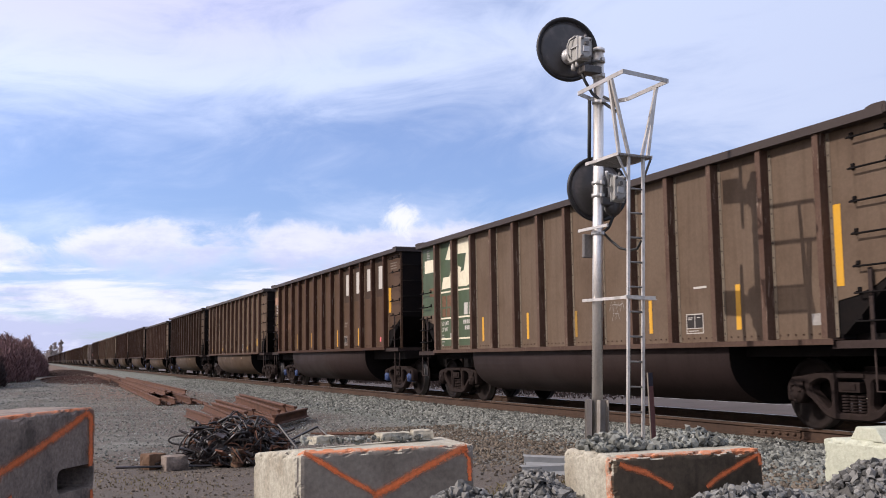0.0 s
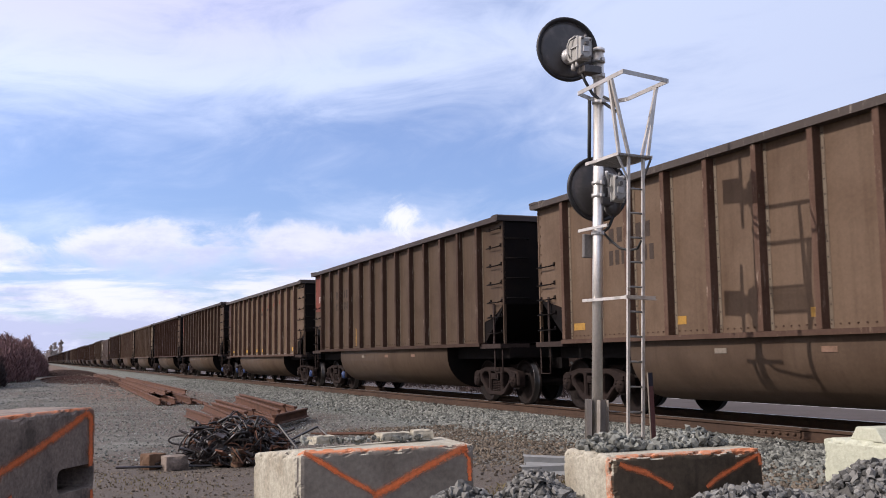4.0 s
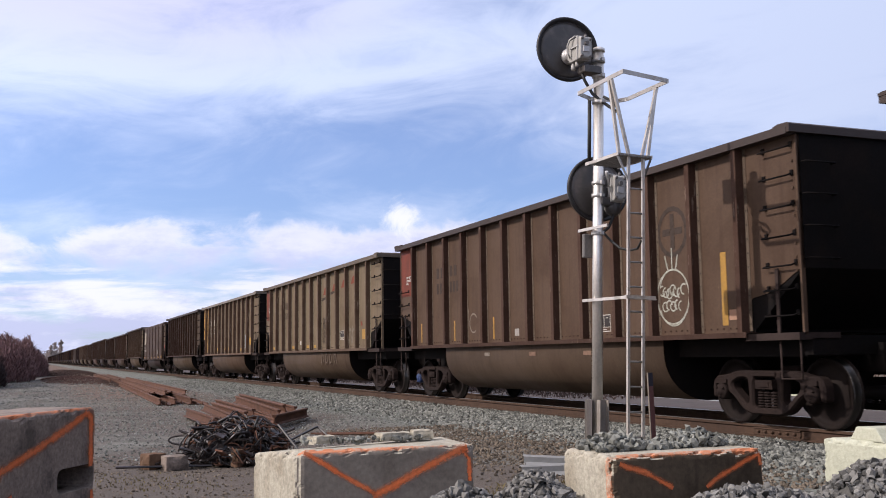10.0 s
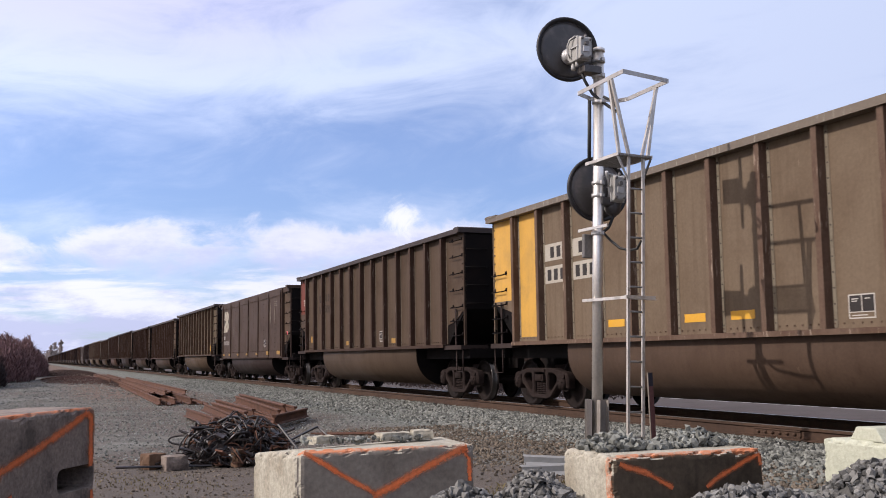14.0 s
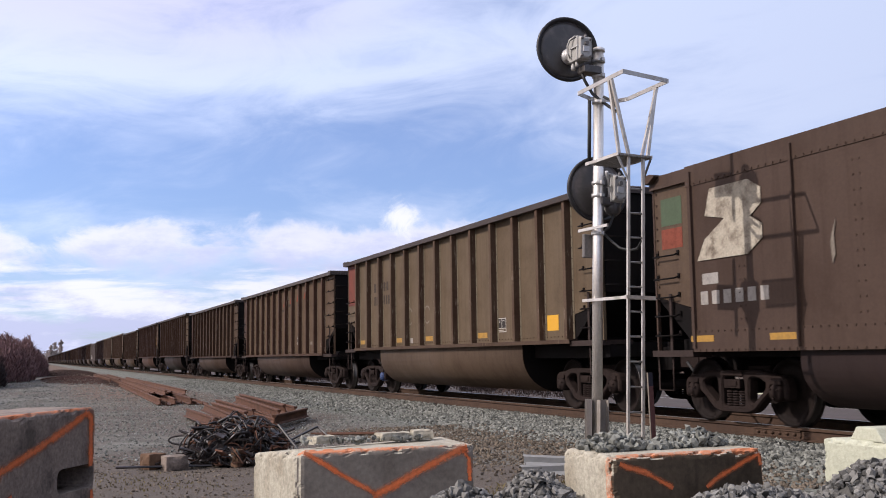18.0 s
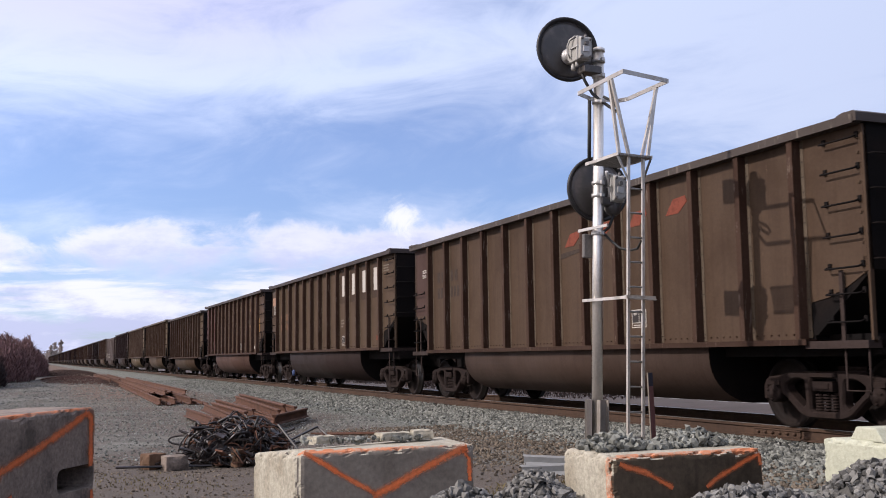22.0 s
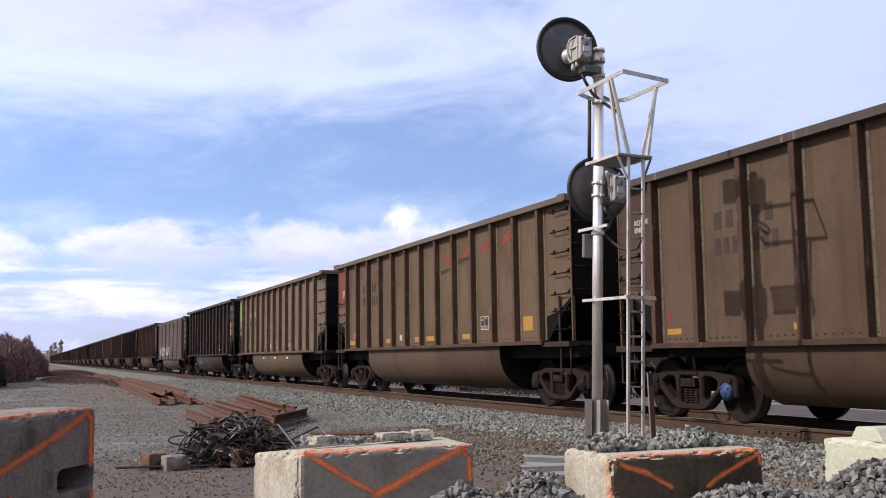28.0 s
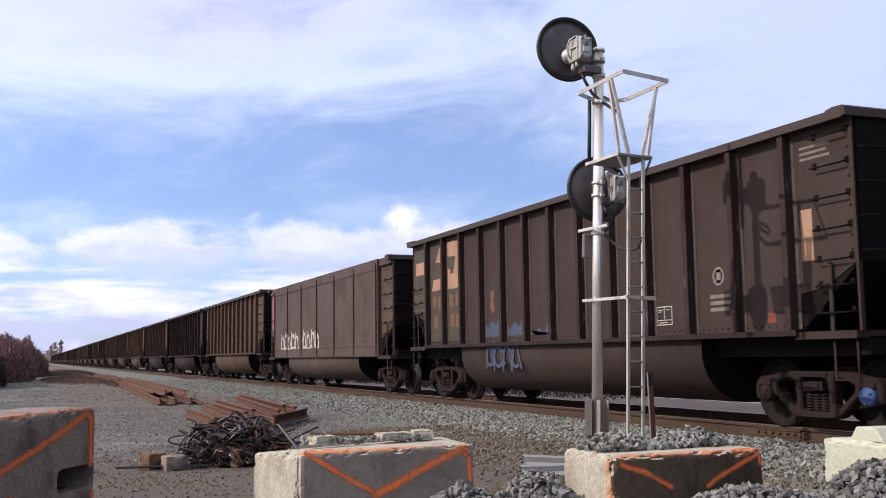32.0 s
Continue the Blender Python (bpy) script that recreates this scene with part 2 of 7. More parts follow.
FAINT = mat("faint_pale_paint", (0.125, 0.098, 0.072), 0.7, 0.0, 40, 0.2, 9, 0.7, [0.085, 0.06, 0.045], 0.0, 0.0, 0.0, 0.1)
FAINT_TUB = mat("faint_scrawl", (0.092, 0.068, 0.050), 0.7, 0.0, 40, 0.2, 9, 0.7, [0.07, 0.05, 0.036], 0.0, 0.0, 0.0, 0.1)
FADED_DARK = mat("faded_dark", (0.048, 0.036, 0.03), 0.7, 0.0, 40, 0.2, 9, 0.5, None, 0.0, 0.0, 0.0, 0.1)
FADED_RED = mat("faded_red", (0.165, 0.048, 0.031), 0.7, 0.0, 40, 0.2, 9, 0.5, None, 0.0, 0.0, 0.0, 0.1)
BLUE = mat("blue_paint", (0.034, 0.058, 0.150), 0.6, 0.0, 30, 0.2, 8, 0.4, None, 0.0)
SKYBLUE = mat("pale_blue_spray", (0.048, 0.060, 0.098), 0.7, 0.0, 30, 0.2, 5, 0.5, None, 0.0)
OLIVE_STAIN = mat("olive_stain", (0.15, 0.105, 0.05), 0.7, 0.0, 30, 0.2, 5, 0.5, None, 0.0)
PINK = mat("pink_paint", (0.65, 0.14, 0.15), 0.7)
GREEN = mat("dark_green_paint", (0.049, 0.073, 0.038), 0.6, 0.0, 22, 0.15, 2, 0.5, [0.040, 0.050, 0.030], 0.0, 0.3)
LIME = mat("lime_green_paint", (0.12, 0.21, 0.035), 0.6, 0.0, 22, 0.1, 2, 0.3, None, 0.0)
YELLOW_PANEL = mat("yellow_panel_paint", (0.48, 0.265, 0.045), 0.6, 0.0, 22, 0.12, 1.5, 0.5, [0.26, 0.165, 0.055], 0.0, 0.3)
REDBROWN = mat("red_brown_paint", (0.140, 0.038, 0.024), 0.6, 0.0, 22, 0.12, 1.5, 0.5, [0.06, 0.03, 0.025], 0.0, 0.3, 0.0, 0.1)
FADED_ORANGE = mat("faded_orange_letters", (0.13, 0.065, 0.035), 0.7, 0.0, 40, 0.2, 9, 0.6, None, 0.0)
GRAFFITI_WHITE = mat("greenish_white_spray", (0.32, 0.325, 0.28), 0.7, 0.0, 40, 0.3, 7, 0.8, [0.14, 0.13, 0.10], 0.0)
FADED_WHITE = mat("faded_white_spray", (0.26, 0.24, 0.22), 0.7, 0.0, 40, 0.2, 9, 0.5, None, 0.0)
GREEN_WASH = mat("grey_green_wash", (0.062, 0.054, 0.041), 0.7, 0.0, 22, 0.15, 2, 0.6, [0.048, 0.036, 0.030], 0.0, 0.3, 0.0, 0.1)
FADED_PINK = mat("faded_pink_paint", (0.20, 0.085, 0.080), 0.7, 0.0, 22, 0.12, 1.5, 0.5, [0.09, 0.055, 0.05], 0.0, 0.3)
RUST_PANEL = mat("dull_red_panel", (0.085, 0.032, 0.030), 0.6, 0.0, 22, 0.12, 1.5, 0.4, None, 0.0, 0.3)
MAROON = mat("maroon_brown_paint", (0.058, 0.034, 0.028), 0.7, 0.0, 22, 0.12, 1.5, 0.4, None, 0.0, 0.3, 0.0, 0.1)
PLATE = mat("pale_plate_paint", (0.34, 0.31, 0.26), 0.65, 0.0, 30, 0.15, 5, 0.5, [0.26, 0.23, 0.19], 0.0)
PATCH_GREY = mat("bare_metal_patch", (0.24, 0.235, 0.24), 0.5, 0.4)
ORANGE_FAINT = mat("faint_orange_label", (0.165, 0.098, 0.066), 0.7, 0.0, 40, 0.2, 9, 0.6, None, 0.0)
ORANGE_PALE = mat("faded_orange_paint", (0.30, 0.175, 0.115), 0.7, 0.0, 22, 0.12, 2, 0.5, None, 0.0)
COATS = {
    "sienna": (0.1090, 0.0760, 0.0520),
    "walnut": (0.0697, 0.0396, 0.0232),
    "dun": (0.0659, 0.0437, 0.0289),
    "biscuit": (0.1085, 0.0728, 0.0485),
    "taupe": (0.0752, 0.0500, 0.0331),
    "mole": (0.0721, 0.0450, 0.0297),
    "sand": (0.1383, 0.1044, 0.0680),
    "wheat": (0.1271, 0.0927, 0.0615),
    "umber": (0.0525, 0.0330, 0.0245),
    "tan": (0.0952, 0.0684, 0.0429),
    "fawn": (0.0800, 0.0515, 0.0324),
    "brown": (0.0586, 0.0364, 0.0228),
    "russet": (0.0690, 0.0445, 0.0280),
    "chestnut": (0.0681, 0.0420, 0.0281),
    "clay": (0.0771, 0.0516, 0.0332),
    "camel": (0.0954, 0.0656, 0.0414),
    "khaki": (0.1292, 0.0967, 0.0661),
    "dark": (0.0256, 0.0156, 0.0136),
    "soot": (0.0395, 0.0268, 0.0236),
    "rust": (0.0735, 0.0404, 0.0308),
    "grey": (0.0700, 0.0505, 0.0445),
    "ochre": (0.0780, 0.0500, 0.0335),
}
BODY = {k: paint(k + "_paint", v) for k, v in COATS.items()}

POSTS_OF = {k: scuffed(mat(k + "_post_paint", [c * f for c, f in zip(v, (0.82, 0.735, 0.79))], 0.72, 0.0, 25, 0.2, 1.4, 0.65, [c * f for c, f in zip(v, (0.48, 0.35, 0.34))], 0.1, 0.35, 0.0, 0.12),
                           [c * 1.7 + 0.07 for c in v], 0.595, 0.70) for k, v in COATS.items()}
SILLS = {k: scuffed(mat(k + "_sill_paint", [c * f for c, f in zip(v, (0.62, 0.55, 0.60))], 0.72, 0.0, 25, 0.2, 1.4, 0.65, [c * f for c, f in zip(v, (0.36, 0.27, 0.27))], 0.1, 0.2, 0.0, 0.12),
                        [c * 1.3 + 0.03 for c in v], 0.60, 0.72) for k, v in COATS.items()}
SILLS["wheat"] = POSTS_OF["wheat"]
FLANGES = {k: mat(k + "_worn_flange", [c * f + g for c, f, g in zip(v, (1.12, 1.28, 1.40), (0.030, 0.027, 0.022))], 0.6, 0.0, 25, 0.15, 3.0, 0.55, [c * 0.75 for c in v], 0.0, 0.3, 0.0, 0.1) for k, v in COATS.items()}
CHORDS = {"dark": mat("chord_paint", (0.036, 0.0245, 0.0205), 0.6, 0.0, 20, 0.15, 1.0, 0.4, [0.025, 0.018, 0.016]),
          "worn": scuffed(mat("worn_chord_paint", (0.046, 0.034, 0.028), 0.6, 0.0, 20, 0.15, 1.0, 0.4, [0.028, 0.021, 0.018]), (0.20, 0.17, 0.14), 0.58, 0.70),
          "pale": scuffed(mat("pale_chord_paint", (0.135, 0.108, 0.082), 0.5, 0.1, 20, 0.15, 1.0, 0.4, [0.09, 0.07, 0.052]), (0.30, 0.27, 0.23), 0.58, 0.70),
          "tan": mat("tan_chord_paint", (0.088, 0.066, 0.047), 0.6, 0.0, 20, 0.15, 1.0, 0.4, [0.06, 0.043, 0.03])}

# ---- mesh helpers ----


def box(bm, x0, x1, y0, y1, z0, z1):
    vs = [bm.verts.new((x, y, z)) for x in (x0, x1) for y in (y0, y1) for z in (z0, z1)]
    for f in ((0, 1, 3, 2), (4, 6, 7, 5), (0, 4, 5, 1), (2, 3, 7, 6), (0, 2, 6, 4), (1, 5, 7, 3)):
        bm.faces.new([vs[i] for i in f])
    return vs


def prism(bm, pts, axis, a, b):
    """A closed outline pts (two coordinates each) pushed along an axis from a to b."""
    def at(p, v):
        return {"x": (v, p[0], p[1]), "y": (p[0], v, p[1]), "z": (p[0], p[1], v)}[axis]
    lo = [bm.verts.new(at(p, a)) for p in pts]
    hi = [bm.verts.new(at(p, b)) for p in pts]
    n = len(pts)
    bm.faces.new(lo)
    bm.faces.new(hi[::-1])
    for i in range(n):
        bm.faces.new((lo[i], hi[i], hi[(i + 1) % n], lo[(i + 1) % n]))


def rod(bm, p, q, r, n=8, r2=None):
    p, q = Vector(p), Vector(q)
    d = (q - p)
    u = d.orthogonal().normalized()
    v = d.normalized().cross(u)
    r2 = r if r2 is None else r2
    rings = []
    for c, rr in ((p, r), (q, r2)):
        rings.append([bm.verts.new(c + (u * math.cos(a) + v * math.sin(a)) * rr) for a in (2 * math.pi * i / n for i in range(n))])
    for i in range(n):
        f = bm.faces.new((rings[0][i], rings[0][(i + 1) % n], rings[1][(i + 1) % n], rings[1][i]))
        f.smooth = n > 6
    bm.faces.new(rings[0][::-1])
    bm.faces.new(rings[1])


def pipe(bm, pts, r, n=6):
    """One bent tube through points."""
    pts = [Vector(q) for q in pts]
    rings, u = [], None
    for i, c in enumerate(pts):
        d = (pts[min(i + 1, len(pts) - 1)] - pts[max(i - 1, 0)]).normalized()
        u = (d.orthogonal() if u is None else u - d * u.dot(d)).normalized()
        v = d.cross(u)
        rings.append([bm.verts.new(c + (u * math.cos(a) + v * math.sin(a)) * r) for a in (2 * math.pi * j / n for j in range(n))])
    for a, b in zip(rings[:-1], rings[1:]):
        for j in range(n):
            bm.faces.new((a[j], a[(j + 1) % n], b[(j + 1) % n], b[j])).smooth = True
    bm.faces.new(rings[0][::-1])
    bm.faces.new(rings[-1])


def lathe(bm, prof, axis, centre, n=32):
    """Turns a profile of (radius, distance along the axis) round an axis."""
    rings = []
    for r, h in prof:
        ring = []
        for i in range(n):
            a = 2 * math.pi * i / n
            c, s = r * math.cos(a), r * math.sin(a)
            v = {"y": (c, h, s), "z": (c, s, h), "x": (h, c, s)}[axis]
            ring.append(bm.verts.new(Vector(centre) + Vector(v)))
        rings.append(ring)
    for a, b in zip(rings[:-1], rings[1:]):
        for i in range(n):
            f = bm.faces.new((a[i], a[(i + 1) % n], b[(i + 1) % n], b[i]))
            f.smooth = True
    if prof[0][0] > 1e-4:
        bm.faces.new(rings[0][::-1])
    if prof[-1][0] > 1e-4:
        bm.faces.new(rings[-1])


def mesh_of(bm, name, material):
    bmesh.ops.remove_doubles(bm, verts=bm.verts, dist=1e-5)
    bmesh.ops.recalc_face_normals(bm, faces=bm.faces)
    me = bpy.data.meshes.new(name)
    bm.to_mesh(me)
    bm.free()
    me.materials.append(material)
    return me


def bevelled(bm, w, seg=2):
    bmesh.ops.remove_doubles(bm, verts=bm.verts, dist=1e-5)
    bmesh.ops.bevel(bm, geom=list(bm.edges), offset=w, segments=seg, affect="EDGES", profile=0.6)
    return bm


def part(name, bm, material, parent, label=""):
    """One mesh object under a thing or a part."""
    me = bm if isinstance(bm, bpy.types.Mesh) else mesh_of(bm, name, material)
    ob = new(name, me)
    ob.parent = parent
    if label:
        tagged(ob, label)
    return ob


def make(fn, *args):
    bm = bmesh.new()
    fn(bm, *args)
    return bm


def thing(name, m, label, category, group="", kind=""):
    ob = new(name)
    ob.empty_display_size = 0.2
    ob.matrix_basis = m
    return tagged(ob, label, category, group, kind)


CACHE = {}


def shared(key, material, fn):
    """A mesh built once for a key and a material."""
    k = (key, material.name)
    if k not in CACHE:
        bm = bmesh.new()
        fn(bm)
        CACHE[k] = mesh_of(bm, key, material)
    return CACHE[k]


# ---- ground ----
TRACK_Y = 10.15
YARD = -0.25


def ground_z(x, y):
    """Yard level, the ballast bank of the two tracks and its shoulders."""
    def bank(c):
        d = abs(y - c)
        return -0.20 if d < 1.75 else -0.20 - (d - 1.75) * 0.07
    if y > 12.4:
        return max(-0.20 - (y - 12.4) * 0.12, -0.65)
    z = max(bank(TRACK_Y), YARD)
    if abs(x) < 140 and abs(y) < 60 and y < 8.2:
        z += 0.035 * noise.noise(Vector((x * 0.35, y * 0.35, 0.0))) + 0.012 * noise.noise(Vector((x * 1.7, y * 1.7, 3.0)))
    return z


def spread(a, b, near, far, step):
    """Coordinates from a to b, fine between near and far."""
    out, v = [], near
    while v < far:
        out.append(v)
        v += step
    out.append(far)
    s = step
    while out[-1] < b:
        s *= 1.35
        out.append(min(out[-1] + s, b))
    s = step
    while out[0] > a:
        s *= 1.35
        out.insert(0, max(out[0] - s, a))
    return out


def ground_material():
    m = bpy.data.materials.new("gravel_ground")
    m.use_nodes = True
    t = m.node_tree
    k = Nodes(t)
    bsdf = t.nodes["Principled BSDF"]
    co = k.n("ShaderNodeTexCoord").outputs["Object"]
    sep = k.n("ShaderNodeSeparateXYZ")
    k.put(sep.inputs[0], co)
    big = k.noise(co, 0.22, 6.0, 0.6, 0.4)
    mid = k.noise(co, 1.6, 6.0, 0.65)
    fine = k.noise(co, 26.0, 5.0, 0.7)
    vor = k.n("ShaderNodeTexVoronoi")
    k.put(vor.inputs["Vector"], co)
    vor.inputs["Scale"].default_value = 19.0
    cell = k.n("ShaderNodeSeparateColor")
    k.put(cell.inputs[0], vor.outputs["Color"])
    yard = k.mix(k.ramp(mid, 0.35, 0.7), (0.068, 0.062, 0.052, 1), (0.136, 0.130, 0.113, 1))
    rut = k.noise(k.scaled(co, (0.05, 1.0, 1.0)), 1.3, 5.0, 0.6, 0.2)
    yard = k.mix(k.math("MULTIPLY", k.ramp(rut, 0.52, 0.66), 0.45), yard, (0.055, 0.046, 0.040, 1))
    yard = k.mix(k.math("MULTIPLY", k.ramp(k.math("ADD", big, k.math("MULTIPLY", k.ramp(sep.outputs[0], -22.0, -9.0), 0.12)), 0.44, 0.58), 0.88), yard, (0.070, 0.053, 0.041, 1))
    side = k.math("SUBTRACT", 1.0, k.ramp(k.math("ABSOLUTE", k.math("SUBTRACT", k.math("ADD", sep.outputs[1], k.math("MULTIPLY", mid, 1.6)), 4.3)), 1.3, 2.9))
    side = k.math("MULTIPLY", side, k.math("SUBTRACT", 1.0, k.ramp(sep.outputs[0], -40.0, -20.0)))
    yard = k.mix(k.math("MULTIPLY", side, 0.9), yard, (0.100, 0.060, 0.038, 1))
    bal = k.mix(cell.outputs[0], (0.052, 0.054, 0.047, 1), (0.185, 0.196, 0.170, 1))
    edge = k.math("ADD", sep.outputs[1], k.math("MULTIPLY", mid, 1.6))
    c = k.mix(k.ramp(edge, 6.6, 7.6), yard, bal)
    far = k.math("ADD", sep.outputs[1], k.math("MULTIPLY", big, 3.0))
    c = k.mix(k.ramp(far, 18.3, 19.2), c, (0.085, 0.062, 0.042, 1))
    c = k.mix(0.55, c, k.mix(fine, (0.35, 0.35, 0.35, 1), (1.65, 1.65, 1.65, 1)), "MULTIPLY")
    k.put(bsdf.inputs["Base Color"], c)
    bsdf.inputs["Roughness"].default_value = 0.95
    b = k.n("ShaderNodeBump")
    b.inputs["Strength"].default_value, b.inputs["Distance"].default_value = 0.7, 0.03
    k.put(b.inputs["Height"], k.math("ADD", fine, k.math("MULTIPLY", vor.outputs["Distance"], 0.6)))
    k.put(bsdf.inputs["Normal"], b.outputs[0])
    return m


def build_ground():
    xs = spread(-3000, 3000, -60, 6, 0.5)
    ys = spread(-3000, 3000, -6, 20, 0.25)
    verts = [(x, y, ground_z(x, y)) for x in xs for y in ys]
    n = len(ys)
    faces = [(i * n + j, (i + 1) * n + j, (i + 1) * n + j + 1, i * n + j + 1) for i in range(len(xs) - 1) for j in range(n - 1)]
    me = bpy.data.meshes.new("ground")
    me.from_pydata(verts, [], faces)
    me.materials.append(ground_material())
    for p in me.polygons:
        p.use_smooth = True
    tagged(new("ground", me), "grey gravel yard with bare brown patches beside the track", "ground", kind="structure")


build_ground()

# ---- track ----
RAIL_PROFILE = [(-0.070, -0.172), (0.070, -0.172), (0.070, -0.160), (0.012, -0.142), (0.009, -0.048), (0.036, -0.036),
                (0.036, -0.006), (0.028, 0.0), (-0.028, 0.0), (-0.036, -0.006), (-0.036, -0.036), (-0.009, -0.048), (-0.012, -0.142), (-0.070, -0.160)]


def rail_profile(bm, a, b, c=0.0, dz=0.0):
    prism(bm, [(c + p[0], dz + p[1]) for p in RAIL_PROFILE], "x", a, b)


def build_track(centre, name):
    tr = thing(name, pose(0, centre, 0), "railway track of rusty rails on dark timber sleepers in ballast", "track", kind="structure")
    for side in (-1, 1):
        r = part("rail", make(rail_profile, -900, 60, side * 0.755), RAIL_SIDE, tr, "rusty steel rail")
        part("running_surface", make(box, -900, 60, side * 0.755 - 0.026, side * 0.755 + 0.026, 0.0005, 0.003), RAIL_TOP, r, "polished rail head")
    tie = mesh_of(bevelled(make(box, -0.115, 0.115, -1.30, 1.30, -0.36, -0.182), 0.008, 1), "tie", TIE_WOOD)
    for i in range(120):
        t = part("tie", tie, TIE_WOOD, tr)
        t.location = (-6.0 - i * 0.53 + random.uniform(-0.03, 0.03), 0, random.uniform(-0.01, 0.005))
        t.rotation_euler.z = radians(random.uniform(-0.8, 0.8))
    return tr


track_near = build_track(TRACK_Y, "railway_track")


def joint_bar(bm):
    prism(bm, [(-0.012, -0.140), (-0.040, -0.146), (-0.042, -0.128), (-0.026, -0.118), (-0.026, -0.072), (-0.038, -0.058), (-0.034, -0.042), (-0.012, -0.050)], "x", -0.46, 0.46)
    for i in range(6):
        lathe(bm, [(0.001, -0.06), (0.019, -0.058), (0.022, -0.03), (0.022, -0.02)], "y", (-0.36 + i * 0.144, 0, -0.096), 8)


for jx in (-11.1,):
    j = part("joint_bar", make(joint_bar), RAIL_SIDE, track_near, "rusty bolted joint bar on the rail")
    j.location = (jx, -0.755, 0)

# ---- coal car ----
PITCH, BODY_LEN, ZT, HW = 16.18, 14.54, 3.75, 1.55
TAIL = -0.10
POSTS = [1.01 + 1.037 * i for i in range(13)]
SHEET_Y = HW - 0.15
TRUCKS = (1.20, 13.34)
AXLES = (-0.889, 0.889)
WR = 0.457


def m_side(bm, sgn):
    """Side sheet with the open corners at its two ends."""
    z0, zt = 1.20, 3.66
    pts = [(POSTS[0], z0), (POSTS[-1] + 0.02, z0), (POSTS[-1] + 0.02, 1.64), (13.86, 1.70), (14.16, 1.80), (14.49, 1.97), (14.49, zt), (TAIL + 0.03, zt), (TAIL + 0.03, 2.0), (0.05, 1.95), (0.45, 1.86), (0.8, 1.78), (POSTS[0], 1.70)]
    prism(bm, pts, "y", sgn * SHEET_Y, sgn * (SHEET_Y - 0.012))


def m_post(bm):
    """Hat-shaped side post with its two flanges."""
    pts = [(-0.056, 0.0), (-0.048, 0.125), (0.048, 0.125), (0.056, 0.0)]
    prism(bm, pts, "z", 1.22, 3.66)


def m_flange(bm):
    for s in (-1, 1):
        box(bm, *sorted((s * 0.054, s * 0.114)), 0.0, 0.007, 1.23, 3.65)


def m_rivets(bm):
    for i in range(13):
        z = 1.32 + i * 0.187
        for x in (-0.088, 0.088):
            box(bm, x - 0.008, x + 0.008, 0.006, 0.015, z - 0.009, z + 0.009)


def m_chord(bm, sgn):
    box(bm, TAIL, BODY_LEN, *sorted((sgn * (SHEET_Y - 0.05), sgn * (HW + 0.005))), 3.645, ZT)
    box(bm, TAIL - 0.05, 0.38, *sorted((sgn * (SHEET_Y - 0.06), sgn * (HW + 0.012))), 3.735, ZT + 0.02)


def m_sill(bm, sgn):
    pts = [(sgn * (SHEET_Y - 0.02), 1.215), (sgn * (HW + 0.0), 1.215), (sgn * (HW + 0.0), 1.145), (sgn * (HW - 0.012), 1.145), (sgn * (HW - 0.012), 1.20), (sgn * (SHEET_Y - 0.02), 1.20)]
    prism(bm, pts, "x", 0.95, 13.61)
    for i in range(90):
        x = 1.1 + i * 0.138
        box(bm, x - 0.010, x + 0.010, *sorted((sgn * SHEET_Y, sgn * (SHEET_Y + 0.012))), 1.265, 1.285)


SKIN = 0.11


def m_top_plate(bm, sgn):
    """Deep riveted plate along the top of a smooth side."""
    box(bm, TAIL, BODY_LEN, *sorted((sgn * (SHEET_Y - 0.05), sgn * (SHEET_Y + 0.06))), 3.56, ZT)
    box(bm, POSTS[0] - 0.12, POSTS[-1] + 0.12, *sorted((sgn * (SHEET_Y - 0.05), sgn * (SHEET_Y + SKIN + 0.012))), 3.46, ZT)
    for i in range(90):
        x = 1.1 + i * 0.138
        box(bm, x - 0.011, x + 0.011, *sorted((sgn * (SHEET_Y + SKIN), sgn * (SHEET_Y + SKIN + 0.024))), 3.475, 3.497)


def m_low_plate(bm, sgn):
    """Riveted plate along the foot of a smooth side."""
    box(bm, 0.95, 13.61, *sorted((sgn * (SHEET_Y - 0.02), sgn * (SHEET_Y + SKIN + 0.010))), 1.165, 1.46)
    for i in range(90):
        x = 1.1 + i * 0.138
        for z in (1.44, 1.19):
            box(bm, x - 0.011, x + 0.011, *sorted((sgn * (SHEET_Y + SKIN), sgn * (SHEET_Y + SKIN + 0.022))), z - 0.011, z + 0.011)


def m_skin(bm, sgn):
    """Flush outer sheet of a smooth side, with double rows of rivets."""
    x0, x1 = POSTS[0] - 0.10, POSTS[-1] + 0.10
    box(bm, x0, x1, *sorted((sgn * (SHEET_Y - 0.01), sgn * (SHEET_Y + SKIN))), 1.21, 3.50)
    for i in range(6):
        for d in (-0.05, 0.05):
            x = POSTS[2 * i + 1] + d
            for j in range(11):
                z = 1.58 + 0.17 * j
                box(bm, x - 0.010, x + 0.010, *sorted((sgn * (SHEET_Y + SKIN), sgn * (SHEET_Y + SKIN + 0.010))), z - 0.010, z + 0.010)


# foot of the side and top of the side, by car
TALL, LOW, PLAIN = (1.255, 3.805), (1.14, 3.70), (1.06, 3.66)
BUILD = {0: LOW, 4: LOW, 10: PLAIN, 12: LOW, 13: LOW, 16: LOW, 20: PLAIN}
RIDES = ("bogie", "tub", "centre_sill", "underframe", "coupler", "air_hose", "floor")


